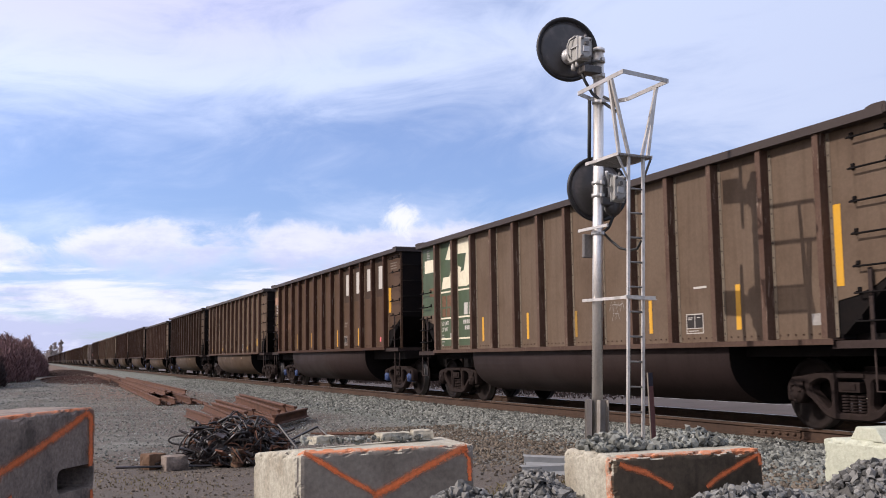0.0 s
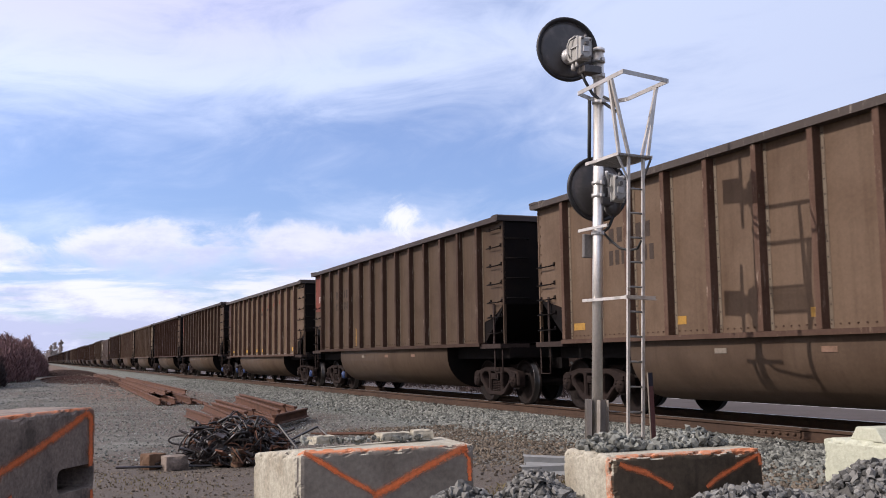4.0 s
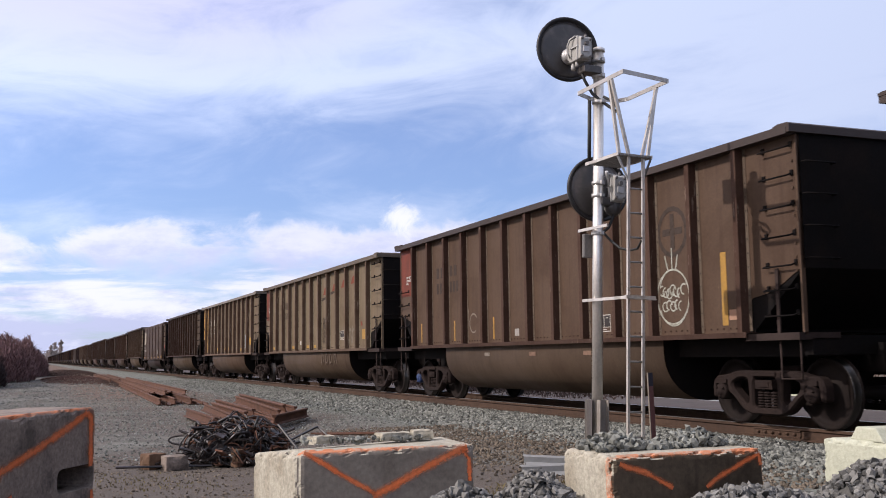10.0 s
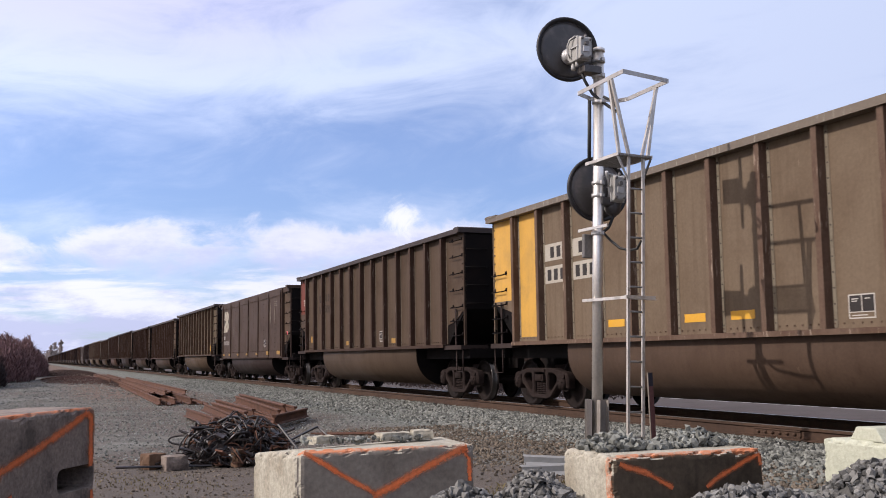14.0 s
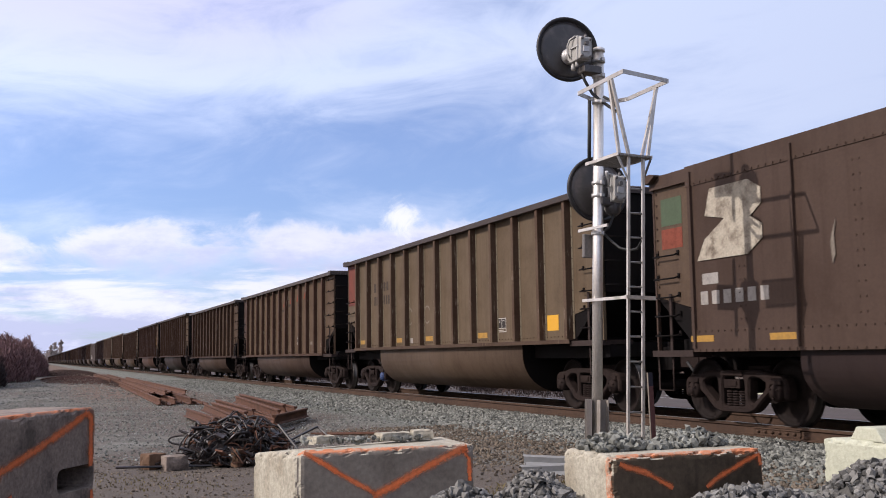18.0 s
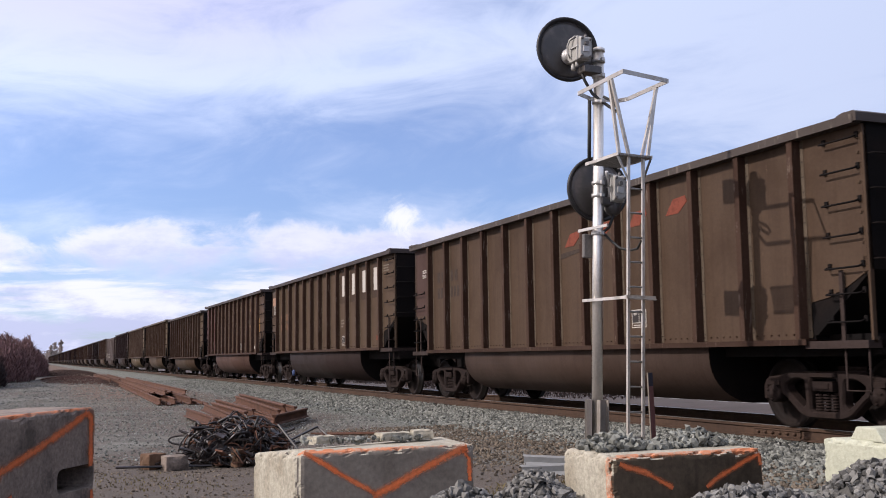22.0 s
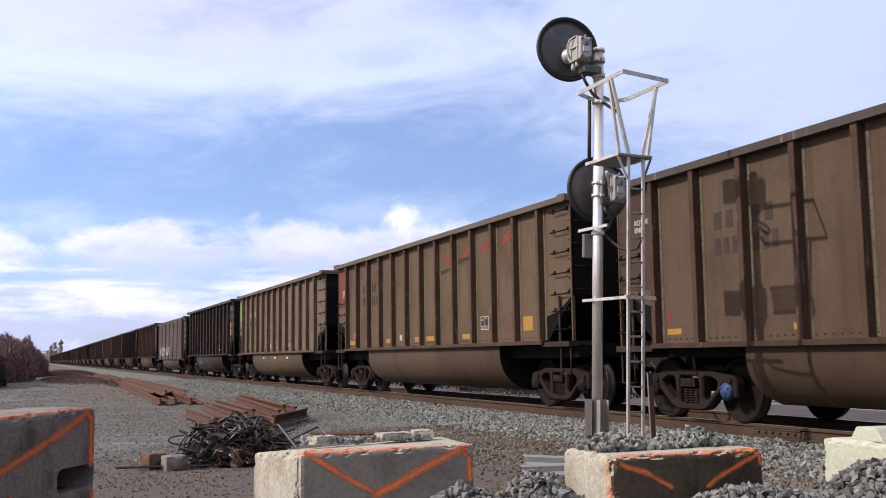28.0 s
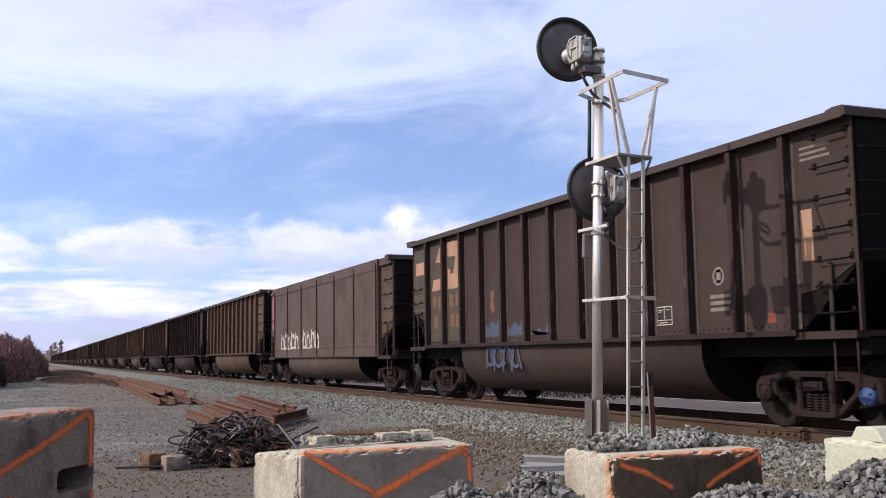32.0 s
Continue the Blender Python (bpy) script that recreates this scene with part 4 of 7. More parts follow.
# axles with blue caps, counted from the rear of the car
BLUE_CAPS = {1: (0, 1, 2, 3), 3: (1,), 4: (0, 1, 3), 5: (0, 2), 6: (0,), 11: (1,), 14: (1,), 16: (1,), 19: (3,)}
FAR_BODY = ["brown", "dark", "grey", "umber", "taupe", "dark", "umber", "brown", "dark", "grey", "taupe", "umber", "brown", "dark"]
WORDS = {"walnut": "walnut-brown", "dun": "dun brown", "biscuit": "biscuit-tan", "mole": "grey-brown", "wheat": "light tan", "fawn": "faded fawn", "russet": "russet-brown", "chestnut": "chestnut-brown", "clay": "clay-brown", "camel": "camel tan", "khaki": "khaki tan", "taupe": "taupe", "tan": "dusty tan", "brown": "brown", "dark": "dark brown", "soot": "soot-brown", "sienna": "sienna-brown", "sand": "sandy tan", "rust": "rust-red", "grey": "grey smooth-sided", "umber": "dark umber", "ochre": "ochre brown"}
NCARS = 54


def build_train():
    for i in range(NCARS):
        lite = i >= 22
        if i < len(SPEC):
            body, tub, smooth = SPEC[i]
        else:
            body = tub = FAR_BODY[i % len(FAR_BODY)]
            smooth = 0
        what = "with smooth sides" if smooth else "with tall ribs"
        chord = {2: "worn", 4: "worn", 7: "tan", 8: "pale", 12: "worn", 13: "worn", 16: "worn", 17: "tan", 18: "tan"}.get(i, "dark")
        label = "%s steel bathtub coal car %s on the track" % (WORDS[body], what)
        car = coal_car(body, tub, lite, bool(smooth), BLUE_CAPS.get(i, ()), label, chord)
        TRAIN.append(car)
        if not lite:
            dress(car, i)
        set_height(car, *BUILD.get(i, TALL), bool(smooth))


def company_logo(car, light, dark, word, lev):
    """A bar, two slanted blocks and a rounded block over three bays."""
    left, mid, right = bay(0), bay(1), bay(2)
    mark(car, "logo", light, 0.10, left[1], lev(2.98), lev(3.28), word + " logo stripe", 0.006)
    patch(car, "logo", light, [(1.42, lev(3.20)), (mid[1], lev(3.16)), (mid[1], lev(3.56)), (1.66, lev(3.53))], word + " slanted logo block")
    patch(car, "logo", light, [(1.17, lev(2.53)), (mid[1], lev(2.55)), (mid[1], lev(3.03)), (1.75, lev(3.03)), (1.66, lev(2.80)), (1.27, lev(2.80))], word + " stepped logo block")
    lobe = [(right[0], 3.60), (2.58, 3.60), (2.77, 3.57), (2.90, 3.47), (2.955, 3.30), (2.92, 3.14), (2.77, 3.05), (2.90, 2.95), (2.945, 2.79), (2.89, 2.63), (2.77, 2.55), (2.58, 2.52), (right[0], 2.54)]
    patch(car, "logo", light, [(x, lev(z)) for x, z in lobe[::-1]], word + " rounded logo block")
    patch(car, "logo", dark, [(right[0], lev(3.02)), (2.34, lev(2.95)), (2.30, lev(2.85)), (2.48, lev(2.88)), (2.62, lev(3.25)), (right[0], lev(3.27))], "", 0.009)


def tub_labels(car, materials):
    """Small painted labels along the top of the tub."""
    for x, m in zip((5.24, 7.28, 9.32), materials):
        ob = part("label", shared("tub_label", m, lambda bm: box(bm, -0.13, 0.13, -0.004, 0.004, -0.036, 0.036)), None, car, "small faded label on the tub")
        ob.location = (x, -1.432, 1.02)


def dress(car, i):
    """The markings that set one car apart from the next."""
    if i in (2, 3, 5, 6):
        tub_labels(car, (FADED, ORANGE_FAINT, ORANGE_FAINT))
    if i == 18:
        tub_labels(car, (WHITE, WHITE, WHITE))
    STRIP[0] = YELLOW if i in (0, 1, 4, 8) else YELLOW_WORN
    if i in (3, 5, 6, 7, 9, 17):
        red_bay(car)
        faint_number(car)
    if i in (4, 12, 13, 16):
        maroon_bay(car)
    if i in (1, 14):
        orange_bay(car)
        faint_number(car, (1, 2), 2.35, FADED_ORANGE)
    if i == 0:
        for b in (0, 1, 2):
            fill_bay(car, b, GREEN, label="dark green panel")
        def lev(z):
            return (z - LOW[0]) * (ZT - 1.215) / (LOW[1] - LOW[0]) + 1.215
        left, mid, right = bay(0), bay(1), bay(2)
        company_logo(car, CREAM, GREEN, "cream", lev)
        for b in (mid, right):
            for z in (2.44, 1.84, 1.37):
                mark(car, "stripe", CREAM, b[0], b[1], lev(z), lev(z + 0.035), "", 0.006)
        for x, w, z, h in ((1.20, 0.22, 2.12, 0.25), (1.50, 0.24, 2.12, 0.25), (1.20, 0.20, 1.89, 0.19), (1.46, 0.20, 1.89, 0.19), (1.72, 0.18, 1.89, 0.19), (0.40, 0.32, 2.40, 0.07), (0.40, 0.30, 2.53, 0.07)):
            mark(car, "lettering", FADED_ORANGE, x, x + w, lev(z), lev(z + h), "faded orange characters", 0.006)
        for x in (2.46, 2.72):
            patch(car, "lettering", WHITE, [(x, lev(1.90)), (x + 0.19, lev(1.90)), (x + 0.21, lev(2.16)), (x + 0.02, lev(2.16))], "faded white characters")
        for x, z, w in ((2.42, 1.70, 0.46), (2.50, 1.57, 0.40)):
            for n in range(int(w / 0.09)):
                mark(car, "lettering", WHITE, x + 0.09 * n, x + 0.09 * n + 0.06, lev(z), lev(z + 0.085), "", 0.006)
        rotary_text(car, 1.16, lev(1.70), "LD LMT", 0.125)
        rotary_text(car, 1.16, lev(1.56), "LT WT", 0.125)
        bars(car, FADED_WHITE, 1.16, lev(1.49), [0.12, 0.16], 0.035, 0.05)
        bars(car, FADED_WHITE, 1.16, lev(1.43), [0.14, 0.14, 0.08], 0.035, 0.05)
        mark(car, "label", WHITE, 1.66, 1.78, 1.55, 1.66)
        for z in (3.42, 3.47, 3.52):
            bars(car, FADED_WHITE, 0.24, lev(z), [0.18, 0.12, 0.2], 0.02, 0.04)
        mark(car, "reflective_strip", YELLOW, 0.77, 0.88, lev(2.03), lev(2.71), "yellow reflective strip")
        strips(car, (3, 5, 9), 1.45, 0.5)
        strips(car, (11,), 1.45, 0.60, 0.10)
        mark(car, "reflective_strip", YELLOW_WORN, bay(7)[0] + 0.02, bay(7)[0] + 0.1, 1.45, 1.9, "worn yellow strip")
        mark(car, "reflective_strip", YELLOW, bay(13)[0] + 0.02, bay(13)[0] + 0.14, 1.82, 2.78, "yellow reflective strip")
        zigzag(car, 8.50, 1.62)
        stencil(car, bay(10)[0] + 0.15, 1.42)
        mark(car, "label", FADED_WHITE, bay(12)[0] + 0.62, bay(12)[0] + 0.80, 1.46, 1.60)
        bars(car, WHITE, bay(10)[0] + 0.35, 2.0, [0.3], 0.03)
    elif i == 1:
        big_letters(car, (9, 10, 11, 12), 2.75, 0.62)
        for x in (3.45, 5.45, 8.62, 10.80):
            mark(car, "reflective_strip", YELLOW_WORN if x < 7 else YELLOW, x, x + 0.085, 1.42, 1.92, "yellow reflective strip")
        mark(car, "reflective_strip", YELLOW, bay(13)[0] + 0.04, bay(13)[0] + 0.22, 2.12, 2.78, "yellow reflective patch")
        bars(car, FADED, bay(9)[0] + 0.05, 2.0, [0.3, 0.2])
        bars(car, FADED, bay(13)[0] + 0.2, 3.42, [0.5, 0.45, 0.5], 0.03, 0.04)
        mark(car, "label", PINK, bay(12)[0] + 0.30, bay(12)[0] + 0.42, 1.5, 1.62)
        stencil(car, 9.3, 1.45)
        for pts in ([(0.10, 2.2), (0.45, 2.1), (0.60, 2.6), (0.30, 2.75)], [(0.1, 3.2), (0.5, 3.3), (0.8, 3.55), (0.15, 3.6)]):
            patch(car, "stain", OLIVE_STAIN, pts, "dull yellow-brown stain", 0.002)
    elif i == 2:
        stencil(car, 9.42, 1.45)
        flats_at(car, (1.3, 4.2, 7.1, 10.5), 1.5, 0.14, 0.32)
        mark(car, "reflective_strip", YELLOW_WORN, 12.55, 12.95, 1.62, 1.92, "worn orange-yellow patch")
        faint_number(car, (2, 3), 2.75)
    elif i == 3:
        mark(car, "label", WHITE, bay(1)[0] + 0.55, bay(1)[0] + 0.69, 1.45, 1.57)
        strips(car, (4,), 1.42, 0.5, 0.06)
    elif i == 4:
        swoosh(car, (7, 8, 9, 10))
        faint_number(car, (1, 2), 2.6)
        flats_at(car, (1.25, 1.85, 4.4, 6.55, 7.65), 1.42, 0.12, 0.36)
        flats_at(car, (9.95, 12.1, 12.95), 1.42, 0.14, 0.46)
        for b in range(1, 13):
            mark(car, "label", FADED, bay(b)[0] + 0.02, bay(b)[1] - 0.02, 1.27, 1.36, "pale painted strip")
        stencil(car, bay(9)[1] - 0.42, 1.6)
        mark(car, "label", FADED, 11.85, 12.05, 1.68, 1.80)
    elif i == 5:
        strips(car, (1,), 1.42, 0.62, 0.07)
        mark(car, "reflective_strip", YELLOW_WORN, 4.72, 4.80, 1.45, 1.85, "yellow reflective strip")
        mark(car, "reflective_strip", YELLOW, 13.20, 13.29, 1.50, 2.55, "yellow reflective strip")
        mark(car, "label", FADED_WHITE, bay(6)[0] + 0.3, bay(6)[0] + 0.5, 1.46, 1.60)
        stencil(car, bay(9)[1] - 0.62, 1.45)
        emblem(car, bay(11)[0] + 0.42, 2.72, 0.38, FAINT, FAINT)
    elif i == 6:
        graffiti(car, 11.82, 1.78, 0.40)
        emblem(car, 11.85, 2.74, 0.38, FADED_DARK, FADED_DARK)
        strips(car, (1, 3, 5), 1.42, 0.45, 0.06)
        mark(car, "reflective_strip", YELLOW_WORN, 12.95, 13.07, 1.45, 2.45, "worn yellow strip")
        mark(car, "label", ORANGE_PALE, 13.10, 13.25, 1.52, 1.66)
        mark(car, "label", FADED_WHITE, 6.5, 6.68, 1.46, 1.60)
        stencil(car, bay(9)[0] + 0.25, 1.45)
        scrawl(car, 4.5, 1.65)
    elif i == 7:
        swoosh(car, (8, 9, 10, 11), 2.98)
        flats_at(car, (1.3, 4.4, 6.5, 7.4), 1.42, 0.11, 0.32)
        mark(car, "reflective_strip", YELLOW_WORN, 12.75, 13.15, 1.60, 1.88, "worn yellow patch")
        mark(car, "label", FADED_RED, 12.62, 12.76, 1.86, 1.98)
        stencil(car, 10.5, 1.62)
        scribble(car, 8.50, 1.55, FADED_DARK, 5)
        for k in range(2):
            tag_letters(car, 11.55 + 0.42 * k, 1.62, FADED, 0.24, 41 + k)
        mark(car, "label", WHITE, 5.45, 5.62, 1.55, 1.68)
        for k, x in enumerate((8.6, 9.1, 9.6, 10.1)):
            tag_letters(car, x, 0.98, FAINT_TUB, 0.20, 91 + k, 0.10)
    elif i == 8:
        fill_bay(car, 0, YELLOW_PANEL, label="yellow painted panel")
        fill_bay(car, 1, YELLOW_PANEL, label="yellow painted panel")
        for b in (2, 3):
            lo, hi = bay(b)
            for z, n in ((2.66, 2), (2.25, 3)):
                mark(car, "lettering", PLATE, lo + 0.02, hi - 0.01, z, z + 0.31, "pale number plate")
                for j in range(n):
                    x = (lo + hi) / 2 + (j - (n - 1) / 2) * 0.24
                    mark(car, "lettering", STENCIL_BLACK, x - 0.07, x + 0.07, z + 0.05, z + 0.25, "", 0.007)
        flats_at(car, (4.5, 6.6, 7.65), 1.52, 0.14, 0.42)
        flats_at(car, (10.75,), 1.45, 0.14, 0.46)
        mark(car, "reflective_strip", YELLOW, 12.60, 13.05, 1.70, 2.0, "yellow reflective patch")
        mark(car, "patch", PATCH_GREY, bay(11)[0] + 0.05, bay(11)[1] - 0.02, 1.42, 2.02, "bare grey metal patch")
        stencil(car, 9.60, 1.45)
    elif i == 9:
        flats(car, (1,), 1.6, 0.2, 0.4)
        flats(car, (5, 9), 1.45, 0.12)
        stencil(car, bay(8)[0] + 0.3, 1.5)
    elif i == 10:
        patch(car, "logo", PEELED_CREAM, [(1.12, 2.40), (2.20, 2.40), (2.50, 2.58), (2.50, 2.76), (2.28, 2.88), (2.50, 3.02), (2.50, 3.22), (2.25, 3.36), (1.45, 3.36), (1.32, 3.0), (1.75, 2.92), (1.30, 2.68)], "peeling cream logo block")
        mark(car, "logo", FADED_DARK, 1.80, 2.10, 2.70, 2.86, "", 0.009)
        mark(car, "paint_panel", FADED_RED, 0.1, 0.62, 2.66, 2.95, "faded pink panel")
        mark(car, "paint_panel", GREEN, 0.1, 0.62, 3.0, 3.4, "dark green panel")
        for k in range(6):
            mark(car, "lettering", FADED_WHITE, 1.15 + 0.25 * k, 1.31 + 0.25 * k, 1.80, 1.98)
        bars(car, FADED_WHITE, 1.2, 2.22, [0.35], 0.15)
        flats_at(car, (1.1, 2.75, 4.8, 6.9, 9.0), 1.30, 0.10, 0.44)
        flats_at(car, (11.1, 13.0), 1.30, 0.16, 0.5)
        stencil(car, 10.4, 1.6)
        mark(car, "label", PINK, 13.9, 14.06, 2.0, 2.14)
        bars(car, FADED, 12.3, 3.3, [0.5, 0.4, 0.5], 0.03, 0.04)
        for x, z, a, b in ((11.6, 2.9, 0.22, 0.5), (12.4, 2.9, 0.14, 0.45), (3.7, 2.4, 0.1, 0.25), (7.2, 2.6, 0.14, 0.35), (5.4, 2.4, 0.09, 0.2)):
            patch(car, "scuff", FADED, [(x, z - b), (x + a * 0.5, z - b * 0.6), (x + a * 0.4, z + b * 0.3), (x + a * 0.8, z + b), (x + a * 0.3, z + b * 0.6), (x - a * 0.2, z)], "pale scuff")
    elif i == 11:
        red_bay(car, False)
        faint_number(car, (2, 3), 2.72)
        flats_at(car, (1.25, 4.35, 6.5, 9.6), 1.45, 0.13, 0.40)
        mark(car, "reflective_strip", YELLOW, 12.55, 12.98, 1.52, 1.80, "yellow reflective patch")
        mark(car, "label", PINK, 12.38, 12.50, 1.68, 1.78)
        mark(car, "label", FADED_WHITE, 5.25, 5.43, 1.42, 1.54)
        stencil(car, 10.4, 1.55)
        scrawl(car, 5.25, 1.95)
        scrawl(car, 6.45, 1.95)
    elif i == 12:
        swoosh(car, (7, 8, 9, 10), 2.98)
        stencil(car, 9.7, 1.62)
        mark(car, "label", FADED, 11.55, 11.85, 1.6, 1.70)
        mark(car, "label", WHITE, 12.95, 13.12, 1.5, 1.66)
        bars(car, FADED, 0.3, 3.4, [0.3, 0.3], 0.03)
    elif i == 13:
        faint_number(car, (1, 2), 2.75)
        swoosh(car, (7, 8, 9, 10), 2.95)
        stencil(car, 9.6, 1.55)
    elif i == 14:
        big_letters(car, (9, 10, 11, 12), 2.75, 0.62)
        bars(car, FADED, 13.6, 3.42, [0.45, 0.4, 0.45], 0.03, 0.04)
        stencil(car, bay(9)[0] + 0.2, 1.45)
        bars(car, FADED, bay(9)[0] + 0.15, 2.1, [0.25, 0.3, 0.2])
        mark(car, "label", FADED_RED, 12.95, 13.12, 1.55, 1.68)
    elif i == 15:
        for b in (0, 1, 2):
            fill_bay(car, b, RUST_PANEL, label="dull red painted panel")
        for b in (1, 2):
            lo, hi = bay(b)
            mark(car, "stripe", FADED_WHITE, lo + 0.3, hi - 0.05, 2.42, 2.45, "", 0.006)
            mark(car, "stripe", FADED_WHITE, lo + 0.3, hi - 0.05, 1.80, 1.83, "", 0.006)
            for z in (2.16, 1.90):
                for j in range(3):
                    mark(car, "lettering", FADED_WHITE, lo + 0.32 + 0.18 * j, lo + 0.43 + 0.18 * j, z, z + 0.2, "", 0.006)
            bars(car, FADED, lo + 0.4, 1.74, [0.35, 0.3], 0.04, 0.04)
        emblem(car, 11.6, 2.70, 0.40, FADED_ORANGE, FADED_DARK)
        stencil(car, 9.4, 1.5)
        mark(car, "label", WHITE, 12.5, 12.68, 1.5, 1.64)
        mark(car, "reflective_strip", YELLOW_WORN, bay(13)[0] + 0.02, bay(13)[0] + 0.12, 2.05, 2.62, "worn yellow strip")
    elif i == 16:
        stencil(car, 9.75, 1.55)
        swoosh(car, (8, 9, 10, 11), 3.0)
        faint_number(car, (2, 3), 2.75)
        flats_at(car, (1.3, 4.0), 1.42, 0.1, 0.30)
        mark(car, "label", FADED_RED, 1.2, 1.3, 1.62, 1.74)
    elif i == 17:
        swoosh(car, (8, 9, 10, 11), 3.02)
        stencil(car, 10.6, 1.62)
        mark(car, "label", WHITE, 5.5, 5.66, 1.5, 1.64)
        flats_at(car, (1.3, 4.6, 6.8, 7.6, 9.8), 1.45, 0.13, 0.42)
        mark(car, "reflective_strip", YELLOW_WORN, 12.6, 13.0, 1.55, 1.82, "worn yellow patch")
        mark(car, "label", PINK, 1.55, 1.68, 1.62, 1.76)
    elif i == 18:
        fill_bay(car, 0, LIME, 2.42, 3.5, label="lime green painted panel")
        for x in (2.28, 3.18):
            mark(car, "lettering", FADED_WHITE, x, x + 0.20, 2.72, 2.94, "white block of lettering")
            mark(car, "lettering", FADED_DARK, x, x + 0.20, 2.34, 2.52, "faded dark lettering")
        mark(car, "label", WHITE, 6.3, 6.46, 1.5, 1.64)
        stencil(car, 9.4, 1.55)
        for x in (8.25, 10.5):
            mark(car, "reflective_strip", YELLOW_WORN, x, x + 0.07, 1.42, 1.9, "worn yellow strip")
    elif i == 19:
        for b in (0, 1, 2):
            fill_bay(car, b, GREEN_WASH, label="faded grey-green panel")
        company_logo(car, ORANGE_PALE, GREEN_WASH, "faded orange", lambda z: z - 0.06)
        for x, z in ((1.22, 2.08), (1.55, 2.05), (2.25, 2.06), (2.60, 2.08), (2.32, 1.62), (2.62, 1.60), (1.30, 1.60)):
            mark(car, "lettering", FADED_ORANGE, x, x + 0.2, z, z + 0.28, "faded orange characters", 0.006)
        mark(car, "reflective_strip", ORANGE_PALE, bay(13)[0] + 0.08, bay(13)[0] + 0.28, 2.05, 2.68, "faded orange strip")
        stencil(car, 10.45, 1.5)
        bars(car, FADED, bay(11)[0] + 0.3, 1.75, [0.45, 0.45, 0.4])
        emblem(car, bay(11)[0] + 0.5, 2.0, 0.13, FADED, FADED)
        mark(car, "label", FADED_RED, 12.95, 13.10, 1.45, 1.58)
        bars(car, FADED, bay(13)[0] + 0.12, 3.45, [0.5, 0.45, 0.5], 0.03, 0.04)
        zig = [(4.42, 1.98), (4.50, 2.10), (4.44, 2.18), (4.56, 2.30), (4.66, 2.22), (4.60, 2.06), (4.68, 1.90), (4.58, 1.80)]
        patch(car, "graffiti", FADED_ORANGE, zig[::-1], "orange sprayed scrawl")
        for b, z in ((4, 1.72), (5, 1.66), (6, 1.52)):
            lo, hi = bay(b)
            patch(car, "graffiti", SKYBLUE, [(lo, 1.34), (hi, 1.34), (hi, z - 0.12), (hi - 0.2, z), (hi - 0.34, z - 0.16), (lo + 0.3, z - 0.05), (lo + 0.14, z - 0.2), (lo, z - 0.1)], "faded blue sprayed graffiti")
        for k, x in enumerate((4.5, 4.9, 5.3, 5.7)):
            tag_letters(car, x, 0.98, SKYBLUE, 0.26 + 0.03 * (k % 2), 80 + 5 * k, 0.10)
    elif i == 20:
        mark(car, "paint_panel", FADED_PINK, 0.02, 0.62, 2.20, 3.55, "faded pink panel")
        for k, x in enumerate((2.35, 2.85, 3.4, 3.95, 4.5, 5.6, 6.15, 6.7, 7.25)):
            tag_letters(car, x, 1.66 + 0.06 * (k % 2), WHITE, 0.34, k)


def tag_letters(car, x, z, material, r, seed, lift=0.0):
    """A sprayed squiggle."""
    rng = random.Random(seed)
    bm = bmesh.new()
    stroke(bm, ring_pts(0, 0, r * 0.7, rng.uniform(0, 2), rng.uniform(4, 6.5), 10), r * 0.24)
    stroke(bm, [(-r * 0.7, -r), (-r * 0.5 + rng.uniform(-0.1, 0.1), r * 1.1)], r * 0.22)
    stroke(bm, [(r * 0.1, r * 0.8), (r * 0.8, -r * rng.uniform(0.6, 1.1))], r * 0.2)
    ob = part("graffiti", bm, material, car, "sprayed graffiti")
    ob.location = (x, -SHEET_Y - (0.045 if lift else 0.0), z)


def ring_pts(cx, cz, r, a0=0.0, a1=6.283, n=18):
    return [(cx + r * math.cos(a0 + (a1 - a0) * i / n), cz + r * math.sin(a0 + (a1 - a0) * i / n)) for i in range(n + 1)]


LAYER = itertools.cycle((0.004, 0.0052, 0.0064, 0.0076, 0.0088))


def stroke(bm, pts, w):
    """A flat painted line of width w through points on the sheet."""
    lift, prev = next(LAYER), None
    for i, (x, z) in enumerate(pts):
        (xa, za), (xb, zb) = pts[max(i - 1, 0)], pts[min(i + 1, len(pts) - 1)]
        n = math.hypot(xb - xa, zb - za) or 1.0
        px, pz = -(zb - za) / n * w / 2, (xb - xa) / n * w / 2
        row = [bm.verts.new((x + k * px, -lift, z + k * pz)) for k in (-1, 1)]
        if prev:
            bm.faces.new((prev[0], prev[1], row[1], row[0]))
        prev = row


def graffiti(car, x, z, r):
    bm = bmesh.new()
    rng = random.Random(5)
    stroke(bm, ring_pts(0, 0, r, n=30), 0.026)
    for k in range(7):
        cx, cz = -0.27 + 0.09 * k, 0.10 - 0.025 * (k % 3)
        stroke(bm, ring_pts(cx, cz, 0.075, rng.uniform(0, 2), rng.uniform(4, 7), 8), 0.024)
    for k in range(5):
        cx, cz = -0.2 + 0.1 * k, -0.14 + 0.02 * (k % 2)
        stroke(bm, ring_pts(cx, cz, 0.07, rng.uniform(0, 2), rng.uniform(4, 7), 8), 0.024)
    stroke(bm, [(x * 0.93, z * 1.04) for x, z in ring_pts(0.01, -0.01, r, 0.4, 5.6, 26)], 0.018)
    for a in (-0.18, 0.0, 0.14):
        stroke(bm, [(a * 0.6, r), (a, r + 0.22 + 0.1 * (a == 0))], 0.026)
    ob = part("graffiti", bm, GRAFFITI_WHITE, car, "white sprayed graffiti in a ring")
    ob.location = (x, -SHEET_Y, z)


